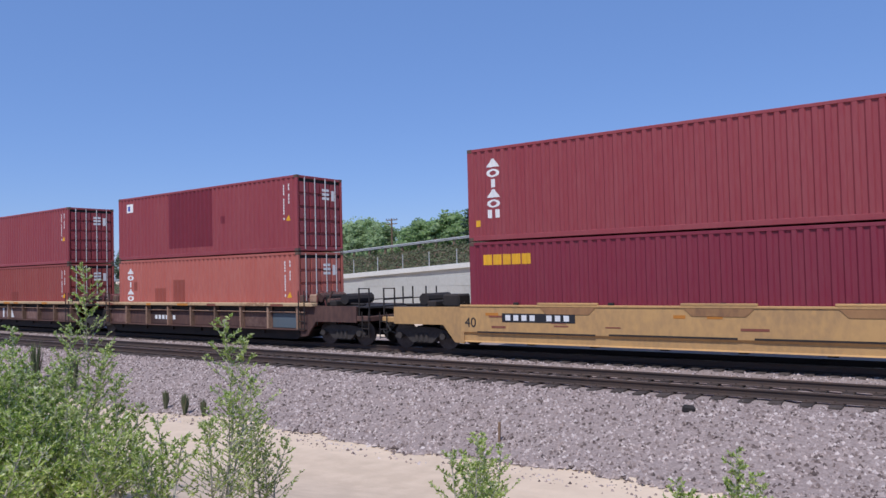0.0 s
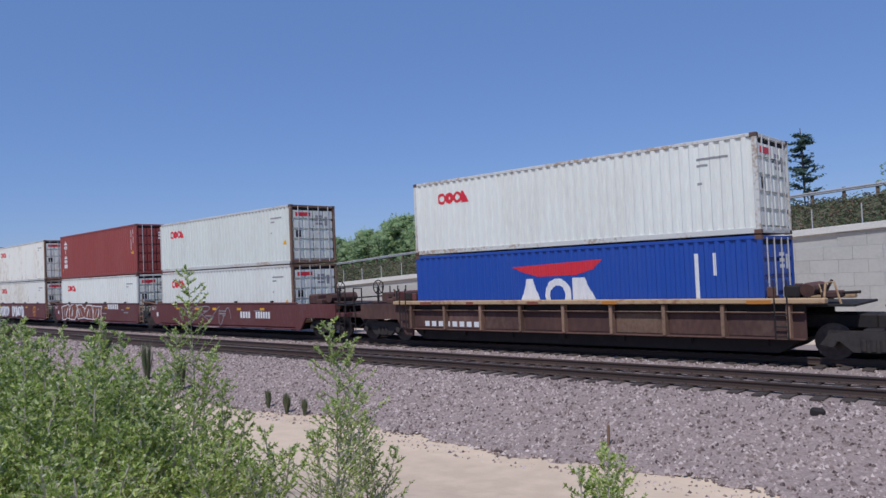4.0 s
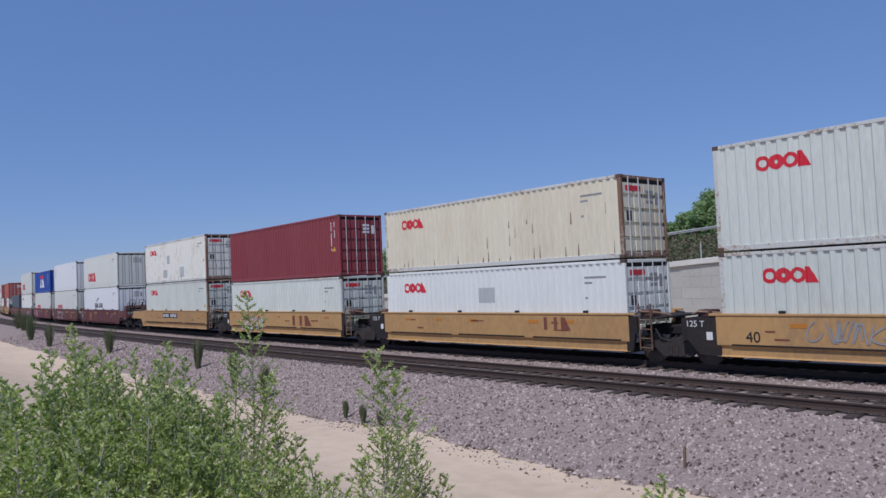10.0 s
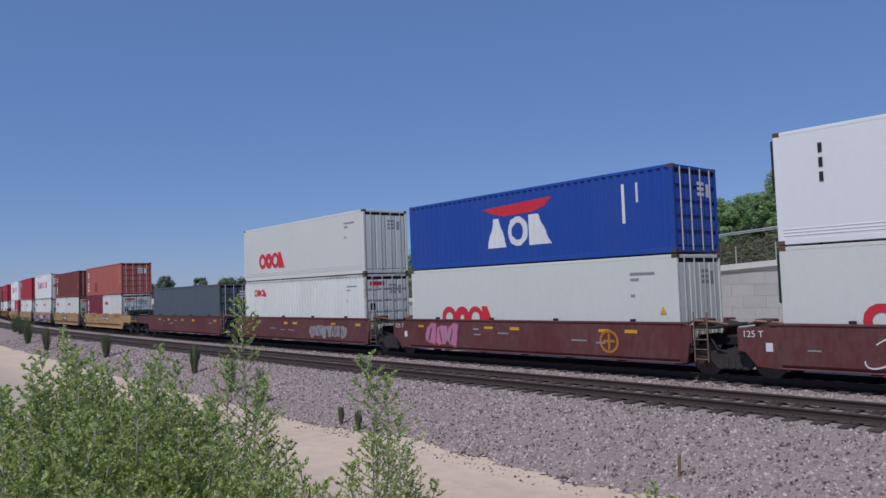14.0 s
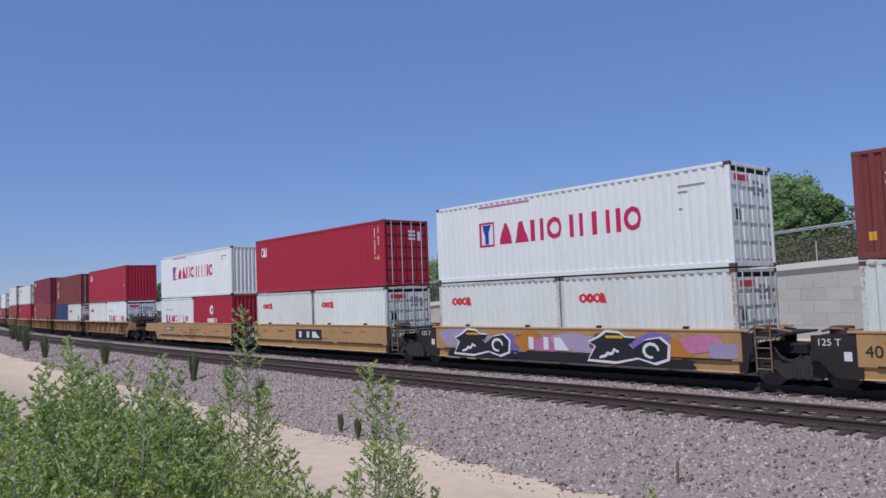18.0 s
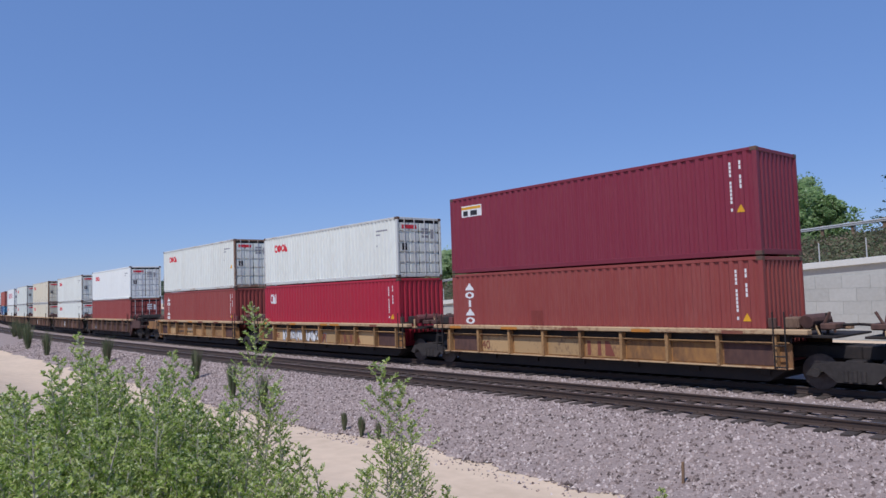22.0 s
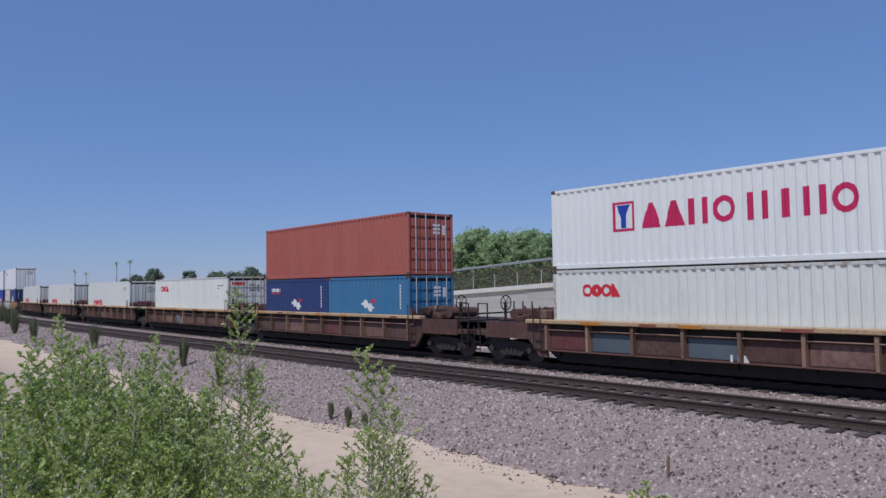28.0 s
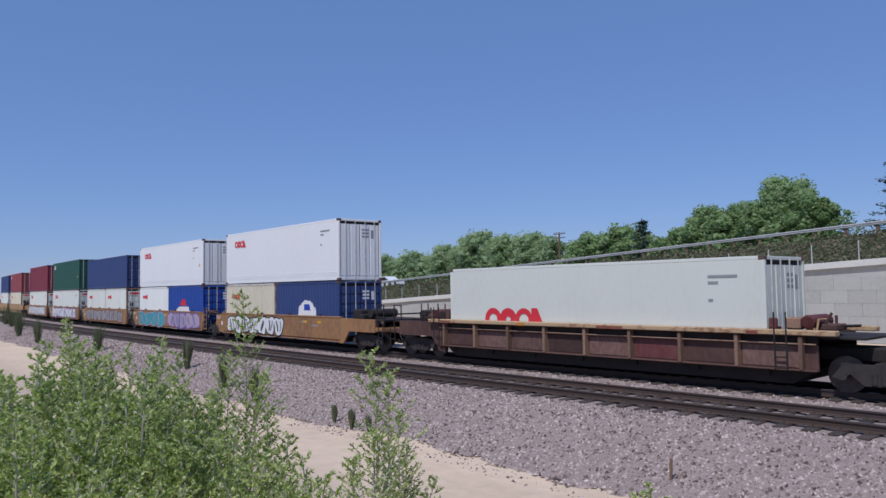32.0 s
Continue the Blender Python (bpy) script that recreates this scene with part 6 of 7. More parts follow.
def guard_z(x):
    return max(2.1, 7.5 + 0.057 * x) if x < 25 else 8.93


wall = thing("retaining_wall", "pale grey concrete panel retaining wall with a lighter coping", "wall", "", "structure")
g = Geo()
wx = spaced((-140, 60, 4))
for a, b in zip(wx, wx[1:]):
    i = len(g.v)
    g.v += [(a, Y_WALL, -1.5), (b, Y_WALL, -1.5), (b, Y_WALL, coping_z(b) - 0.3), (a, Y_WALL, coping_z(a) - 0.3),
            (a, Y_WALL + 0.5, -1.5), (b, Y_WALL + 0.5, -1.5), (b, Y_WALL + 0.5, coping_z(b) - 0.3), (a, Y_WALL + 0.5, coping_z(a) - 0.3)]
    g.f += [(i, i + 1, i + 2, i + 3), (i + 4, i + 7, i + 6, i + 5), (i + 3, i + 2, i + 6, i + 7)]
part("wall_core", g, CONCRETE, wall)
g = Geo()
for a, b in zip(wx, wx[1:]):
    i = len(g.v)
    for x in (a, b):
        z = coping_z(x)
        g.v += [(x, Y_WALL - 0.22, z - 0.36), (x, Y_WALL - 0.22, z - 0.02), (x, Y_WALL - 0.18, z), (x, Y_WALL + 0.55, z), (x, Y_WALL + 0.55, z - 0.36)]
    g.f += [(i + k, i + 5 + k, i + 5 + (k + 1) % 5, i + (k + 1) % 5) for k in range(5)]
part("coping", g, COPING, wall, "pale overhanging concrete coping")
PANEL = [recalc(Geo().cbox((0.004, -0.045 - d, 0.004), (1.496, 0.01, 0.746), 0.006).mesh("panel", CONCRETE)) for d in (0, 0.004, 0.008)]
r = random.Random(8)
for k in range(-48, 12):
    x = k * 1.5
    row = 0
    z = -0.75
    while z + 0.75 < coping_z(x) - 0.33:
        p = part("panel", PANEL[r.choice((0, 0, 1, 2))], None, wall)
        p.location = (x + (0.75 if row % 2 else 0), Y_WALL, z)
        z += 0.75
        row += 1

fence = thing("wire_fence", "low wire fence with steel posts along the wall top", "fence")
post = recalc(Geo().tube([(0, 0, -0.05), (0, 0, 1.15)], 0.035, 8).mesh("fence_post", GALV))
k = -75.0
while k < 20:
    part("fence_post", post, None, fence).location = (k, Y_WALL + 0.35, coping_z(k))
    for z in (0.35, 0.72, 1.10):
        part("wire", Geo().tube([(k, Y_WALL + 0.35, coping_z(k) + z), (k + 2.6, Y_WALL + 0.35, coping_z(k + 2.6) + z)], 0.005, 4), GRIME, fence)
    k += 2.6

# planted bank between wall and road
g = Geo()
bys = spaced((Y_WALL + 0.45, 52.0, 0.55))
bxs = spaced((-150, 60, 1.2))
for x in bxs:
    for y in bys:
        u = (y - bys[0]) / (bys[-1] - bys[0])
        g.v.append((x, y, (coping_z(x) - 0.06) * (1 - u) + (guard_z(x) - 0.8) * u + 0.12 * noise.noise((x * 0.8, y * 0.8, 2)) * math.sin(u * math.pi)))
n = len(bys)
g.f = [(i * n + j, (i + 1) * n + j, (i + 1) * n + j + 1, i * n + j + 1) for i in range(len(bxs) - 1) for j in range(n - 1)]
tagged(new("bank", g.mesh("bank", BANK, True)), "soil bank below the road, covered in ivy", "bank", "", "structure")
IVY = leafy("ivy_leaves", ((0.12, 0.16, 0.08), (0.15, 0.185, 0.09), (0.18, 0.195, 0.105), (0.21, 0.18, 0.115), (0.27, 0.17, 0.12)), 0.5)


def leaf_cards(g, pts, size, r, flat=0.5):
    for p in pts:
        a, b = r.uniform(0, 6.28), r.uniform(-1, 1) * flat
        u = Vector((math.cos(a), math.sin(a), b)).normalized()
        w = u.cross(Vector((r.uniform(-1, 1), r.uniform(-1, 1), 1))).normalized()
        s = size * r.uniform(0.6, 1.35)
        g.poly([p - u * s, p + w * s * 0.5, p + u * s, p - w * s * 0.5])


g = Geo()
r = random.Random(12)
pts = []
for k in range(48000):
    x, u = r.uniform(-85, 25), r.random()
    y = bys[0] + u * (52.0 - bys[0])
    z = (coping_z(x) - 0.02) * (1 - u) + (guard_z(x) - 0.75) * u
    pts.append(Vector((x, y, z + abs(r.gauss(0, 0.16)) * (1 + noise.noise((x * 0.5, y * 0.5, 0))))))
leaf_cards(g, pts, 0.115, r, 1.0)
tagged(new("ivy", g.mesh("ivy", IVY)), "dark green and reddish ivy covering the bank", "ivy", "", "stuff")

# road with guard rail
g = Geo()
rxs = spaced((-1000, -150, 50), (-150, 60, 5), (60, 800, 50))
for x in rxs:
    for y in (52.0, 53.0, 66.0, 67.0):
        g.v.append((x, y, guard_z(x) - 0.78 if y < 66.5 else guard_z(x) - 1.3))
g.f = [(i * 4 + j, (i + 1) * 4 + j, (i + 1) * 4 + j + 1, i * 4 + j + 1) for i in range(len(rxs) - 1) for j in range(3)]
tagged(new("road", g.mesh("road", ASPHALT)), "asphalt road climbing along the embankment", "road", "", "structure")


def verge_z(x, y):
    return (guard_z(x) - 1.3) * (1 - smooth(67, 130, y)) - 0.85 * smooth(67, 130, y)


g = Geo()
vxs, vys = spaced((-1000, -150, 50), (-150, 60, 7), (60, 800, 60)), spaced((67, 132, 5))
g.v = [(x, y, verge_z(x, y)) for x in vxs for y in vys]
n = len(vys)
g.f = [(i * n + j, (i + 1) * n + j, (i + 1) * n + j + 1, i * n + j + 1) for i in range(len(vxs) - 1) for j in range(n - 1)]
tagged(new("verge", g.mesh("verge", BANK, True)), "dry grassy ground falling away behind the road", "ground", "", "structure")
guard = thing("guard_rail", "galvanised steel guard rail on wooden posts along the road", "guard rail")
gp = recalc(Geo().cbox((-0.09, -0.1, -0.85), (0.09, 0.1, 0.06), 0.01).mesh("rail_post", WOOD))
k = -130.0
while k < 40:
    part("rail_post", gp, None, guard).location = (k, 52.35, guard_z(k))
    k += 1.9
g = Geo()
xs = spaced((-130, 40, 3.8))
prof = [(0.0, -0.23), (-0.06, -0.19), (-0.06, -0.14), (0.0, -0.11), (-0.06, -0.08), (-0.06, -0.03), (0.0, 0.01), (0.02, 0.0), (0.02, -0.22)]
for x in xs:
    g.v += [(x, 52.22 + a, guard_z(x) + z) for a, z in prof]
n = len(prof)
g.f = [(i * n + j, i * n + (j + 1) % n, (i + 1) * n + (j + 1) % n, (i + 1) * n + j) for i in range(len(xs) - 1) for j in range(n)]
part("beam", g, GALV, guard)


# ---------------------------------------------------------------- vehicles on the road
CHROME = material("polished_tank_steel", (0.62, 0.64, 0.67), 0.22, 1.0, vary=0)
TRUCK_RED = material("truck_red_paint", (0.45, 0.012, 0.03), 0.3, vary=0)
CAR_WHITE = material("car_white_paint", (0.78, 0.79, 0.80), 0.3, vary=0)
TYRE = material("tyre_rubber", (0.02, 0.02, 0.02), 0.9)
DARKGLASS = material("dark_window_glass", (0.02, 0.025, 0.03), 0.08, vary=0, spec=0.8)


def wheel_parts(e, xs, r, half, z):
    for x in xs:
        for sy in (-half, half):
            w = part("wheel", cached(("wheel", r), lambda: recalc(Geo().tube([(0, -0.12, 0), (0, 0.12, 0)], r, 18).mesh("wheel", TYRE))), None, e)
            w.location = (x, sy, z)
            part("rim", cached(("rim", r), lambda: recalc(Geo().tube([(0, -0.13, 0), (0, 0.13, 0)], r * 0.55, 14).mesh("rim", CHROME))), None, w)


def tanker():
    e = thing("tanker_truck", "red tractor truck pulling a polished steel tank trailer", "truck")
    g = Geo()
    rings = []
    for x, k in ((-13.0, 0.15), (-12.9, 0.75), (-12.6, 1.0), (-1.3, 1.0), (-1.0, 0.75), (-0.9, 0.15)):
        i = len(g.v)
        for j in range(20):
            a = 2 * math.pi * j / 20
            g.v.append((x, 1.12 * k * math.cos(a), 2.1 + 0.95 * k * math.sin(a)))
        rings.append(i)
    for a, b in zip(rings, rings[1:]):
        g.f += [(a + j, a + (j + 1) % 20, b + (j + 1) % 20, b + j) for j in range(20)]
    part("tank", g, CHROME, e, "polished steel tank", True)
    g = Geo()
    for x in (-12.3, -10, -7.2, -4.5, -1.8):
        g.tube([(x, 1.15 * math.cos(a), 2.1 + 0.98 * math.sin(a)) for a in [k * math.pi / 10 for k in range(21)]], 0.035, 4, cap=False)
    part("tank_bands", g, CHROME, e)
    part("trailer_frame", Geo().cbox((-13, -0.9, 0.85), (-0.6, 0.9, 1.15), 0.03), GRIME, e)
    part("catwalk", Geo().cbox((-11, -0.3, 3.04), (-3, 0.3, 3.1), 0.01), GALV, e)
    g = Geo().prism([(0.2, 0.9), (2.0, 0.9), (2.1, 1.7), (1.75, 2.85), (1.6, 3.05), (0.2, 3.1)], -1.15, 1.15)
    part("cab", g, TRUCK_RED, e)
    g = Geo().prism([(2.0, 0.7), (3.3, 0.65), (3.35, 1.4), (3.1, 1.75), (2.05, 1.95)], -0.95, 0.95)
    part("bonnet", g, TRUCK_RED, e)
    part("window", Geo().prism([(0.9, 1.9), (1.7, 1.9), (1.55, 2.6), (0.9, 2.65)], -1.165, 1.165), DARKGLASS, e)
    part("windscreen", Geo().prism([(1.98, 1.95), (2.12, 1.8), (1.85, 2.75), (1.76, 2.75)], -1.0, 1.0), DARKGLASS, e)
    part("exhaust_stack", Geo().tube([(0.1, -1.0, 1.0), (0.1, -1.0, 3.6)], 0.09, 10), CHROME, e)
    part("bumper", Geo().cbox((3.3, -1.1, 0.4), (3.5, 1.1, 0.75), 0.04), CHROME, e)
    wheel_parts(e, (-11.6, -10.4, -0.5, 0.75, 2.6), 0.5, 1.05, 0.5)
    return e


def passenger_car():
    e = thing("passenger_car", "white passenger car driving on the raised road", "car", "cars on the road")
    part("body", Geo().prism([(0, 0.35), (0.05, 0.75), (0.5, 0.92), (3.4, 0.95), (4.4, 0.8), (4.5, 0.4), (4.2, 0.28), (0.3, 0.28)], -0.88, 0.88), CAR_WHITE, e)
    part("cabin", Geo().prism([(0.35, 0.92), (1.0, 1.42), (2.5, 1.45), (3.35, 0.94)], -0.74, 0.74), CAR_WHITE, e)
    part("side_window", Geo().prism([(0.75, 0.98), (1.08, 1.34), (2.45, 1.37), (3.05, 0.98)], -0.755, 0.755), DARKGLASS, e)
    wheel_parts(e, (0.85, 3.6), 0.32, 0.8, 0.32)
    return e


TRUCK = tanker()
CARS = [passenger_car()]
CARS.append(copy_thing(CARS[0], Matrix()))

# ---------------------------------------------------------------- trees
TREE_LEAF = leafy("broad_tree_leaves", ((0.20, 0.31, 0.12), (0.26, 0.38, 0.155), (0.34, 0.46, 0.21), (0.43, 0.53, 0.29)), 0.35, 0.5)
# paler copy of the leaf colours for far trees, distance haze mixed in
HAZED_LEAF = leafy("hazed_tree_leaves", ((0.28, 0.40, 0.19), (0.36, 0.47, 0.24), (0.44, 0.54, 0.30)), 0.2, 0.5)
DUSK_LEAF = leafy("dark_far_leaves", ((0.10, 0.14, 0.09), (0.14, 0.185, 0.12), (0.19, 0.235, 0.16)), 0.2)
PINE_LEAF = leafy("pine_needles", ((0.085, 0.135, 0.105), (0.12, 0.18, 0.135), (0.16, 0.22, 0.165)), 0.5)


def clump(g, c, rad, r, n=7, m=4):
    """A small uneven mass of leaves too dense to see through."""
    i = len(g.v)
    for k in range(1, m):
        th = math.pi * k / m
        for j in range(n):
            ph = 2 * math.pi * (j + 0.5 * (k % 2)) / n
            q = rad * r.uniform(0.7, 1.1)
            g.v.append((c[0] + q * math.sin(th) * math.cos(ph), c[1] + q * math.sin(th) * math.sin(ph), c[2] + q * math.cos(th) * 0.9))
    top, low = len(g.v), len(g.v) + 1
    g.v += [(c[0], c[1], c[2] + rad * 0.85), (c[0], c[1], c[2] - rad * 0.85)]
    for j in range(n):
        j2 = (j + 1) % n
        g.f.append((top, i + j, i + j2))
        g.f.append((low, i + (m - 2) * n + j2, i + (m - 2) * n + j))
        for k in range(m - 2):
            g.f.append((i + k * n + j, i + (k + 1) * n + j, i + (k + 1) * n + j2, i + k * n + j2))


def broad_tree(x, y, base, top, width, seed, label="leafy green tree with an uneven crown behind the road", leaf=None, size=0.32, count=3400, low=0.22):
    r = random.Random(seed)
    base = verge_z(x, y) - 0.05 if y < 130 else -0.8
    e = thing("tree", label, "tree", "trees behind the road", m=pose(x, y, base))
    h = top - base
    g = Geo()
    g.tube([(0, 0, -0.3), (r.uniform(-.2, .2), 0, h * 0.3), (r.uniform(-.4, .4), r.uniform(-.3, .3), h * 0.62)], 0.03 * h, 8, 0.012 * h)
    blobs = []
    nb = 26 if count > 1000 else 15
    for k in range(nb):
        a = 2.4 * k + r.uniform(-0.6, 0.6)
        u = (k + r.random()) / nb
        z = h * (low + (0.90 - low) * u)
        rad = width * 0.5 * (0.35 + 0.65 * math.sin(math.pi * min(1, 0.22 + 0.78 * u)) ** 0.7) * r.uniform(0.55, 0.95)
        c = Vector((rad * math.cos(a), rad * math.sin(a) * 0.8, z))
        blobs.append((c, width * r.uniform(0.12, 0.21)))
        if k % 2 == 0:
            g.tube([(0, 0, h * 0.3), (c.x * 0.5, c.y * 0.5, (h * 0.3 + c.z) / 2 + 0.2), c], 0.010 * h, 5, 0.004 * h)
    blobs.append((Vector((r.uniform(-.1, .1) * width, 0, h * 0.90)), width * 0.14))
    blobs.append((Vector((0, 0, h * 0.6)), width * 0.26))
    part("trunk", g, BARK, e)
    f = Geo()
    if count > 1000:
        for c, rad in blobs:
            for q in range(5):
                o = Vector((r.gauss(0, 1), r.gauss(0, 1), r.gauss(0, 1))).normalized() * rad * 0.45
                clump(f, c + o, rad * 0.52, r)
    pts = []
    for k in range(count):
        c, rad = blobs[r.randrange(len(blobs))]
        d = Vector((r.gauss(0, 1), r.gauss(0, 1), r.gauss(0, 0.85))).normalized() * rad * r.uniform(0.78, 1.18)
        pts.append(c + d)
    leaf_cards(f, pts, size, r, 0.9)
    part("crown", f.mesh("crown", leaf or TREE_LEAF), None, e)
    return e


def pine(x, y, base, top, width, seed, gaps=0.3):
    r = random.Random(seed)
    base = verge_z(x, y) - 0.05
    e = thing("pine_tree", "dark pine with open tiers of drooping branches", "tree", "trees behind the road", m=pose(x, y, base))
    h = top - base
    part("trunk", Geo().tube([(0, 0, -0.3), (0.1, 0, h * 0.5), (0, 0, h)], 0.018 * h, 7, 0.004 * h), BARK, e)
    f, b = Geo(), Geo()
    tiers = 13
    for k in range(tiers):
        z = h * (0.2 + 0.78 * k / tiers)
        w = width * 0.5 * (1 - 0.82 * k / tiers) * r.uniform(0.65, 1.15)
        for j in range(r.randint(3, 6)):
            a = r.uniform(0, 6.28)
            tip = Vector((w * math.cos(a), w * math.sin(a), z + w * r.uniform(0.0, 0.35)))
            b.tube([(0, 0, z), tip], 0.03, 4, 0.012)
            pts = [Vector((0, 0, z)).lerp(tip, r.uniform(0.2, 1.08)) + Vector((r.gauss(0, .17), r.gauss(0, .17), r.gauss(0, .10))) for q in range(60)]
            leaf_cards(f, pts, 0.17, r, 0.5)
    part("branch_frame", b, BARK, e)
    part("crown", f.mesh("crown", PINE_LEAF), None, e)
    return e


for k, (x, y, base, top, w) in enumerate(((-128.4, 100, 1, 10.6, 8), (-118.7, 100, 1, 11.0, 8.5), (-106, 98, 1, 11.6, 9), (-99, 97, 1, 12.6, 7), (-94.6, 96, 1, 13.6, 9), (-87, 95, 1, 12.4, 8),
                                          (-81, 94, 1, 12.0, 8.5), (-75.0, 92, 1, 10.9, 7), (-61.5, 84, 1.5, 10.2, 6.5), (-56.5, 84, 1.5, 10.9, 6.5), (-53, 83, 1.5, 9.8, 5))):
    broad_tree(x, y, base, top, w, 40 + k, "distant dense green tree behind the road", HAZED_LEAF if k < 8 else None, 0.24, 4200)
for k, (x, y, base, top, w) in enumerate(((-45.4, 80, 2.5, 9.6, 4.5), (-42, 80, 2.5, 12.0, 6), (-38.6, 81, 2.5, 12.1, 6), (-36.2, 80, 2.5, 12.0, 5.5), (-33.9, 82, 2.5, 14.5, 7.5), (-31.4, 80, 2.5, 12.6, 5.0), (-29.4, 80, 2.5, 11.9, 3.2))):
    broad_tree(x, y, base, top, w, 70 + k, "leafy bright green tree with a rounded uneven crown", None, 0.18, 7000)
for k, (x, y, top, w) in enumerate(((-124, 101, 9.8, 8), (-112, 100, 10.2, 9), (-102.5, 98, 11.0, 8), (-90.5, 96, 12.0, 8), (-84, 95, 11.6, 8), (-78, 93, 10.6, 7), (-58.8, 84, 9.9, 6), (-64.5, 85, 9.2, 5.5), (-40.5, 80, 10.8, 6), (-35, 80, 11.0, 6.5), (-44, 80, 9.4, 4.5), (-31.2, 80, 11.2, 4.4), (-48.2, 80, 8.6, 4))):
    broad_tree(x, y, 1, top, w, 140 + k, "lower green tree filling the row behind the road", HAZED_LEAF if k < 6 else None, 0.22, 3600, 0.12)
for k, (x, top, w) in enumerate(((-26.3, 10.2, 2.2), (-13.5, 11.6, 3.6), (-9, 11.2, 3.0), (-4.0, 10.8, 4.0))):
    broad_tree(x, 78, 3.2, top, w, 90 + k, "small thin tree with open foliage beside the road", None, 0.2, 500)
pine(-50.8, 80, 2, 11.2, 4.2, 3)
pine(-21.6, 78, 3, 15.2, 7.0, 4)
for k, (x, y, top, w) in enumerate(((-163.7, 120, 10.9, 2.6), (-262, 140, 11.2, 11), (-277, 140, 9.9, 9), (-226, 131, 14.6, 9), (-220, 130, 15.0, 8), (-207.5, 130, 12.3, 9), (-199.5, 130, 13.2, 8), (-193, 130, 11.6, 7), (-434, 190, 15.0, 12), (-517, 200, 18.8, 15), (-560, 205, 15, 14), (-600, 210, 13, 12), (-355, 170, 11.5, 14), (-300, 160, 10, 12), (-275, 150, 9.5, 9))):
    broad_tree(x, y, -1, top, w, 110 + k, "dark tree far off along the line", DUSK_LEAF, 0.4, 1500, 0.3)


def palm(x, y, top, seed):
    r = random.Random(seed)
    e = thing("palm_tree", "tall thin palm tree far off along the line", "tree", "palms far off", m=pose(x, y, -1))
    h = top + 1
    part("trunk", Geo().tube([(0, 0, 0), (0.3, 0, h * 0.5), (0.1, 0, h)], 0.35, 7, 0.25), BARK, e)
    g = Geo()
    for k in range(22):
        a = r.uniform(0, 6.28)
        up = r.uniform(-0.4, 0.9)
        tip = Vector((2.2 * math.cos(a), 2.2 * math.sin(a), h + 1.7 * up))
        mid = Vector((1.2 * math.cos(a), 1.2 * math.sin(a), h + 1.3 * up + 0.5))
        sd = Vector((-math.sin(a), math.cos(a), 0)) * 0.35
        c = Vector((0.1, 0, h))
        g.poly([c, mid + sd, tip, mid - sd])
    part("frond_crown", g, HAZED_LEAF, e)


for k, (x, y, top) in enumerate(((-442, 150, 18.0), (-421, 150, 18.6), (-555, 160, 16.5), (-530, 160, 14.5))):
    palm(x, y, top, k)

pole = thing("utility_pole", "dark wooden utility pole with two crossarms", "pole", m=pose(-70.2, 88, 1))
part("mast", Geo().tube([(0, 0, -0.5), (0, 0, 10.0)], 0.17, 8, 0.12), WOOD, pole)
for z in (9.7, 9.1):
    part("crossarm", Geo().cbox((-1.1, -0.06, z), (1.1, 0.06, z + 0.13), 0.01), WOOD, pole)
for sx in (-1.0, -0.5, 0.5, 1.0):
    part("insulator", cached("insulator", lambda: recalc(Geo().tube([(0, 0, 9.83), (0, 0, 10.02)], 0.05, 6).mesh("insulator", GRIME))), None, pole).location = (sx, 0, 0)

# low roofs and haze of the town along the line
far = thing("far_building", "low pale building far off along the line", "building", m=pose(-380, 175, -1))
part("wall", Geo().cbox((-30, 0, 0), (30, 12, 5), 0.1), CONCRETE, far)
part("roof", Geo().bar([(-1, 5), (6, 7.5), (13, 5)], -31, 31), material("grey_roof", (0.16, 0.14, 0.13), 0.9), far)

HAZE = material("hazy_hill", (0.27, 0.29, 0.35), 1.0, vary=0, spec=0)
g = Geo()
xs = spaced((-2600, 900, 60))
for x in xs:
    g.v += [(x, 1500, -5), (x, 1540, max(4, 62 + 34 * noise.noise((x * 0.0022, 0.3, 0)) + 9 * noise.noise((x * 0.011, 2, 0)) + 55 * math.exp(-((x + 1650) / 260) ** 2)) * smooth(-2600, -2300, x) * (0.45 + 0.55 * smooth(300, -900, x)))]
g.f = [(2 * i, 2 * i + 2, 2 * i + 3, 2 * i + 1) for i in range(len(xs) - 1)]
tagged(new("backdrop", g.mesh("backdrop", HAZE, True)), "hazy blue hills on the horizon", "hills", "", "structure")

# ---------------------------------------------------------------- shrubs beside the camera
SHRUB_LEAF = leafy("willow_shrub_leaves", ((0.15, 0.24, 0.045), (0.26, 0.37, 0.075), (0.39, 0.50, 0.115), (0.54, 0.63, 0.19), (0.72, 0.75, 0.38)), 2.0, 0.45)
TIP_LEAF = leafy("pale_shrub_tips", ((0.48, 0.55, 0.24), (0.64, 0.68, 0.38), (0.78, 0.78, 0.56)), 2.0, 0.4)


def blade(g, p, d, s, w, r):
    """One narrow leaf from p along d."""
    side = d.cross(Vector((r.uniform(-1, 1), r.uniform(-1, 1), r.uniform(-0.4, 1)))).normalized() * (s * w)
    m = p + d * (s * 0.45)
    g.poly([p, m + side, p + d * s, m - side])


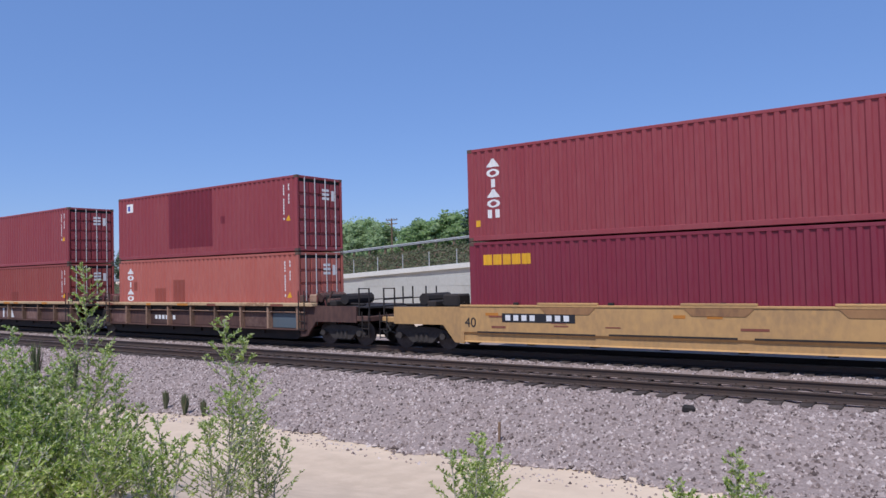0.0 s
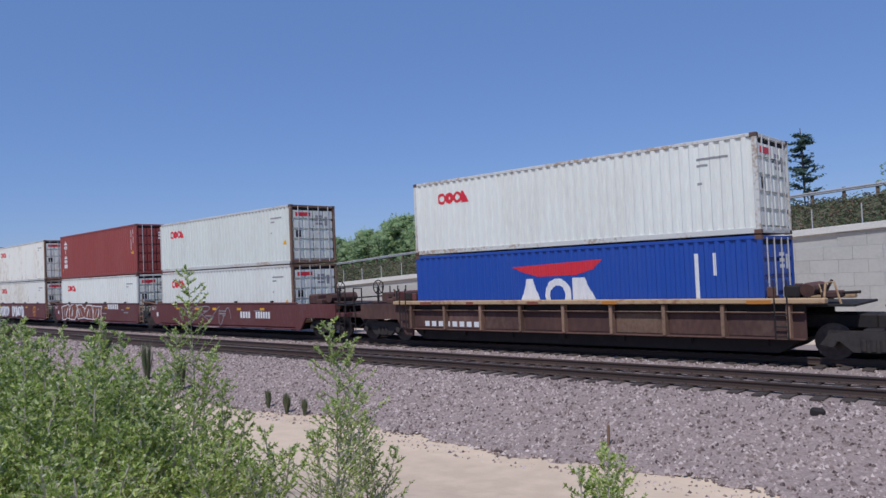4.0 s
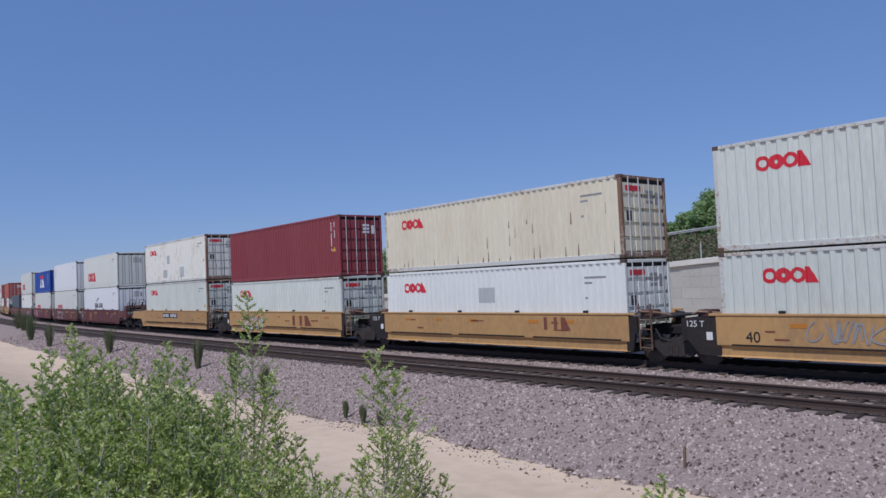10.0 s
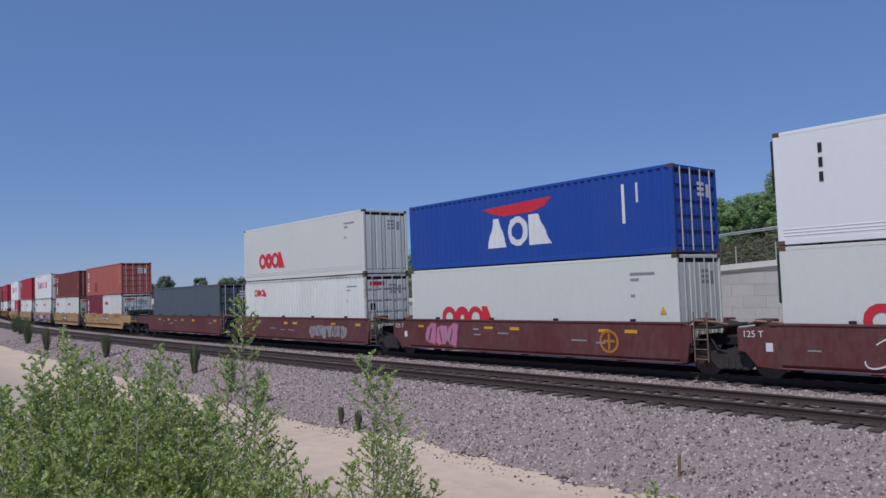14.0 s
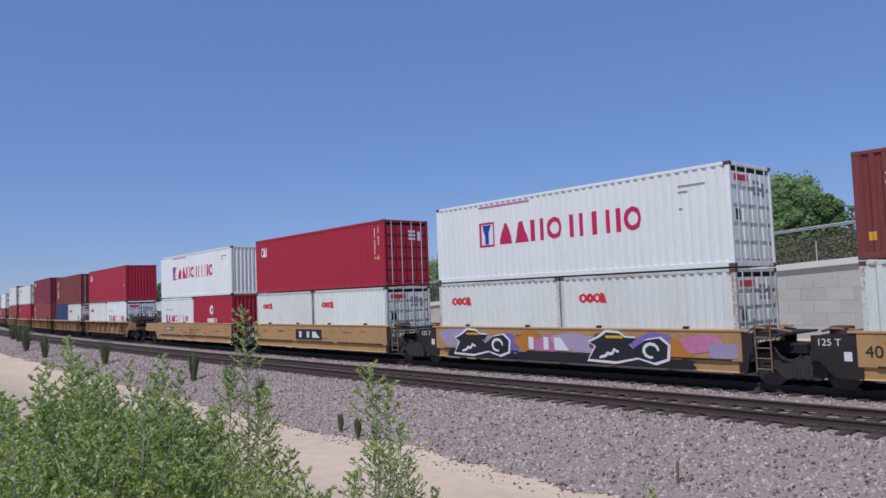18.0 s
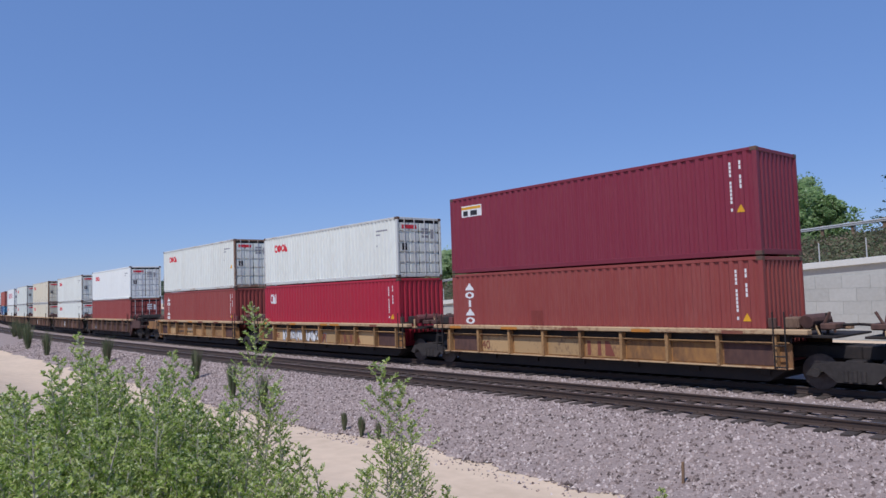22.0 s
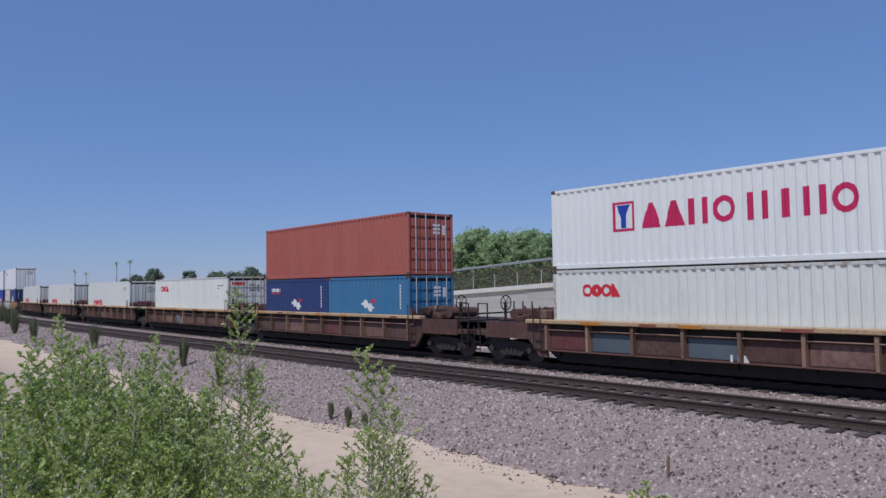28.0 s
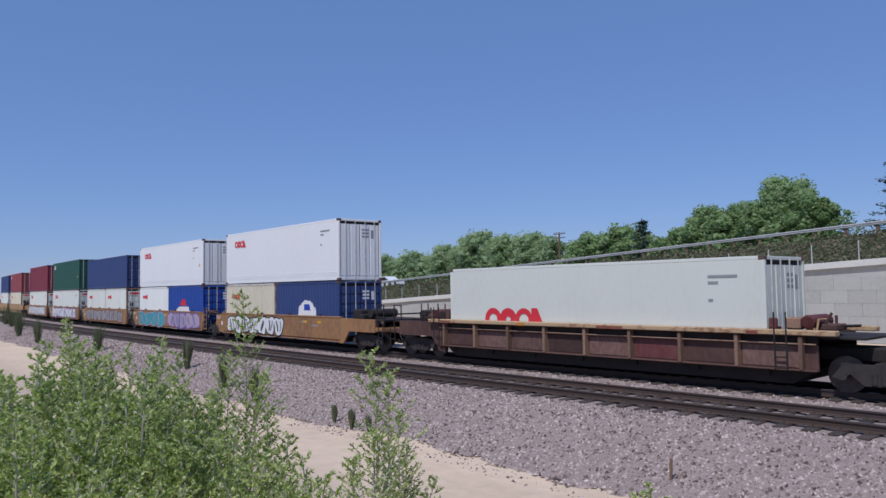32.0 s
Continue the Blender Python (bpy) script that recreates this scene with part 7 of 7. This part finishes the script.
def shrub(x, y, top, stems, spread, seed, bare=0.0, reach=1.0, label="tall green willow-like shrub with fine upright stems"):
    """Pale upright stems, each a slim cone of rising side twigs with narrow leaves and paler tips."""
    r = random.Random(seed)
    base = ground_z(x, y)
    h = top - base
    e = thing("shrub", label, "shrub", "shrubs on the bank", m=pose(x, y, base))
    b, f, tips = Geo(), Geo(), Geo()
    for k in range(stems):
        a = r.uniform(0, 6.28)
        lean = spread * 0.6 * r.random() ** 0.7 if k else 0.02
        hh = h * (1 if k == 0 else r.uniform(0.50, 0.93))
        foot = Vector((0.6 * spread * math.cos(a) * r.random(), 0.6 * spread * math.sin(a) * r.random(), -0.05))
        tip = Vector((foot.x + lean * math.cos(a), foot.y + lean * math.sin(a), hh))
        mid = foot.lerp(tip, 0.5) + Vector((r.gauss(0, .035), r.gauss(0, .035), 0))
        b.tube([foot, mid, tip], 0.0105, 5, 0.003)
        n = int(33 * hh)
        for j in range(n):
            u = 0.08 + 0.92 * (j + r.random()) / n
            p = foot.lerp(mid, u * 2) if u < 0.5 else mid.lerp(tip, u * 2 - 1)
            az = 2.4 * j + r.uniform(-0.5, 0.5)
            ln = (0.44 * (1 - u) ** 0.85 + 0.05) * r.uniform(0.55, 1.15) * (0.65 + 0.22 * h) * reach
            rise = r.uniform(0.55, 1.05)
            d = Vector((math.cos(az), math.sin(az), rise)).normalized()
            q = p + d * ln
            knee = p.lerp(q, 0.55) + Vector((0, 0, -0.05 * ln))
            b.tube([p, knee, q], 0.0042, 3, 0.0013, cap=False)
            thin = bare * smooth(0.10, 0.40, 1 - u)
            m = int((12 + ln * 165) * (1 - thin))
            for w in range(m):
                v = r.random() ** 0.75
                o = (p.lerp(knee, v / 0.55) if v < 0.55 else knee.lerp(q, (v - 0.55) / 0.45))
                dd = (d + Vector((r.gauss(0, .75), r.gauss(0, .75), r.gauss(0.15, .55)))).normalized()
                blade(f, o, dd, r.uniform(0.020, 0.042), 0.20, r)
            for w in range(int(5 * (1 - 0.5 * thin)) if u > 0.3 else 2):
                dd = (d * 0.8 + Vector((r.gauss(0, .6), r.gauss(0, .6), r.gauss(0.3, .4)))).normalized()
                blade(tips, q - d * ln * 0.12 * r.random(), dd, r.uniform(0.016, 0.030), 0.24, r)
        for w in range(14):
            blade(tips, tip - Vector((0, 0, 0.12 * r.random())), Vector((r.gauss(0, .6), r.gauss(0, .6), r.uniform(0.1, 1))).normalized(), r.uniform(0.02, 0.035), 0.24, r)
    part("branch_frame", b.mesh("branch_frame", STALK), None, e)
    part("foliage", f.mesh("foliage", SHRUB_LEAF), None, e)
    tagged(part("pale_foliage", tips.mesh("pale_foliage", TIP_LEAF), None, e, "pale fluffy tips"), kind="stuff")
    return e


SHRUBS = [
    (-4.86, 3.56, 2.13, 4, 0.36, 0.62),
    (-6.74, 3.46, 2.62, 4, 0.36, 0.64),
    (-7.86, 2.35, 2.39, 7, 0.50, 0.20),
    (-7.01, 1.63, 2.26, 8, 0.55, 0.00),
    (-5.96, 1.67, 2.27, 9, 0.60, 0.00),
    (-6.63, 2.21, 2.12, 8, 0.55, 0.00),
    (-7.25, 2.87, 2.20, 5, 0.28, 0.20),
    (-6.40, 2.81, 2.09, 8, 0.50, 0.10),
    (-5.22, 1.98, 2.07, 8, 0.50, 0.00),
    (-5.03, 1.23, 2.14, 8, 0.50, 0.00),
    (-5.55, 3.06, 1.67, 8, 0.45, 0.20),
    (-5.02, 4.19, 1.57, 5, 0.30, 0.60),
    (-4.65, 2.90, 1.43, 6, 0.35, 0.30),
    (-5.21, 2.47, 1.90, 7, 0.45, 0.20),
    (-6.88, 1.18, 2.18, 8, 0.60, 0.00),
    (-4.46, 0.96, 2.04, 7, 0.50, 0.00),
    (-2.81, 4.29, 1.28, 6, 0.28, 0.10),
    (-1.58, 4.95, 0.96, 5, 0.22, 0.10),
    (-1.17, 5.05, 1.16, 5, 0.22, 0.10),
    (-3.74, 5.94, 0.87, 4, 0.20, 0.20),
    (-6.30, 1.35, 2.05, 7, 0.45, 0.00),
    (-5.60, 1.10, 1.95, 7, 0.45, 0.00),
    (-5.75, 2.25, 1.98, 7, 0.45, 0.00),
    (-7.45, 2.05, 2.25, 7, 0.45, 0.00),
    (-6.05, 2.60, 1.85, 7, 0.40, 0.00),
    (-4.85, 1.65, 1.85, 7, 0.45, 0.00),
    (-4.75, 2.30, 1.62, 6, 0.40, 0.00),
    (-7.60, 2.65, 2.10, 6, 0.40, 0.00),
    (-4.10, 1.35, 1.75, 6, 0.40, 0.00),
]
for k, (x, y, top, stems, spread, bare) in enumerate(SHRUBS):
    shrub(x, y, top, stems, spread, 200 + k, bare, 1.3 if k < 2 else 1.0, "slender green shrub with an open, twiggy stem" if bare > 0.4 else "dense green willow-like shrub with fine upright stems")

# tufts of dry weed standing on the ballast shoulder
WEED = leafy("weed_blades", ((0.085, 0.115, 0.055), (0.13, 0.165, 0.08), (0.18, 0.20, 0.11), (0.20, 0.175, 0.11)), 3)


def weed(x, y, h, w, seed, label="dark green tuft of upright weed on the stony shoulder"):
    r = random.Random(seed)
    z = max(ground_z(x, y), ballast_z(x, y - line_y(x)))
    e = thing("weed", label, "weed", "weeds by the track", m=pose(x, y, z))
    g = Geo()
    for k in range(150):
        a, rr = r.uniform(0, 6.28), w * 0.35 * r.random()
        b = Vector((rr * 0.5 * math.cos(a), rr * 0.5 * math.sin(a), 0))
        t = Vector((w * 0.55 * math.cos(a) * r.random(), w * 0.55 * math.sin(a) * r.random(), h * r.uniform(0.55, 1.05)))
        s = Vector((-math.sin(a), math.cos(a), 0)) * r.uniform(0.008, 0.02)
        m = b.lerp(t, 0.6)
        g.poly([b - s * 0.5, b + s * 0.5, m + s, t, m - s])
    part("tuft", g.mesh("tuft", WEED), None, e)
    return e


for k, (x, y, h, w) in enumerate(((-16.5, 11.15, 0.48, 0.24), (-15.45, 10.95, 0.52, 0.26), (-14.8, 11.0, 0.42, 0.22), (-65.2, 14.55, 2.0, 1.2), (-55.9, 13.65, 1.8, 1.0), (-43.3, 13.6, 1.55, 0.9), (-30.2, 13.05, 1.35, 0.65),
                                  (-24.5, 11.9, 1.35, 0.55), (-21.4, 11.45, 1.2, 0.45), (-72, 16.0, 1.9, 1.5), (-79, 17.0, 1.9, 1.7), (-85, 17.8, 2.0, 1.6))):
    weed(x, y, h, w, 300 + k)

stake = thing("survey_stake", "short brown wooden stake in the stony ground", "stake", m=pose(-6.95, 11.62, ground_z(-6.95, 11.62) - 0.03, 0, 2, 10))
part("post", Geo().cbox((-0.022, -0.022, -0.15), (0.022, 0.022, 0.42), 0.005), WOOD, stake)
r = random.Random(77)
for k, (x, y, s) in enumerate(((-15.95, 14.2, 0.10), (-4.1, 13.9, 0.12))):
    g = Geo().cbox((-s, -s * 0.6, -0.05), (s, s * 0.6, s), s * 0.35)
    ob = solo("rock", g, STONE if k == 0 else GRIME, "single larger rock lying on the ballast", "rock")
    ob.matrix_world = pose(x, y, ballast_z(x, y - line_y(x)), 4, 8, 30 * k)


# end of a low concrete parapet beside the camera
PALE = material("smooth_pale_concrete", (0.62, 0.63, 0.63), 0.7, dirt=(0.52, 0.52, 0.50), dirt_amount=0.4, bump=0.05, spec=0.2, vary=0)
solo("parapet", Geo().prism([(-3.7, 0.75), (-1.42, 0.75), (-1.40, 2.26), (-1.44, 2.292), (-3.7, 2.55)], -0.23, 0.134), PALE, "smooth pale concrete parapet end standing on the bank", "parapet")


# ---------------------------------------------------------------- movement
def motions():
    times = [2.0 * k for k in range(17)]
    for ob, s, off in TRAIN:
        walk(ob, [(t, train_pose(s, t) @ off) for t, metres in RUN])

    def on_road(x, y):
        return pose(x, y, guard_z(x) - 0.77, 0, -math.degrees(math.atan(0.057)) if -95 < x < 25 else 0, 0)
    walk(TRUCK, [(t, on_road(-19.4 + 13.9 * (t - 0.5), 62.5)) for t in times])
    walk(CARS[0], [(t, on_road(-30.1 + 27 * (t - 7.6), 54.2)) for t in times])
    walk(CARS[1], [(t, on_road(-73.5 + 24 * (t - 31.9), 54.2)) for t in times])


motions()
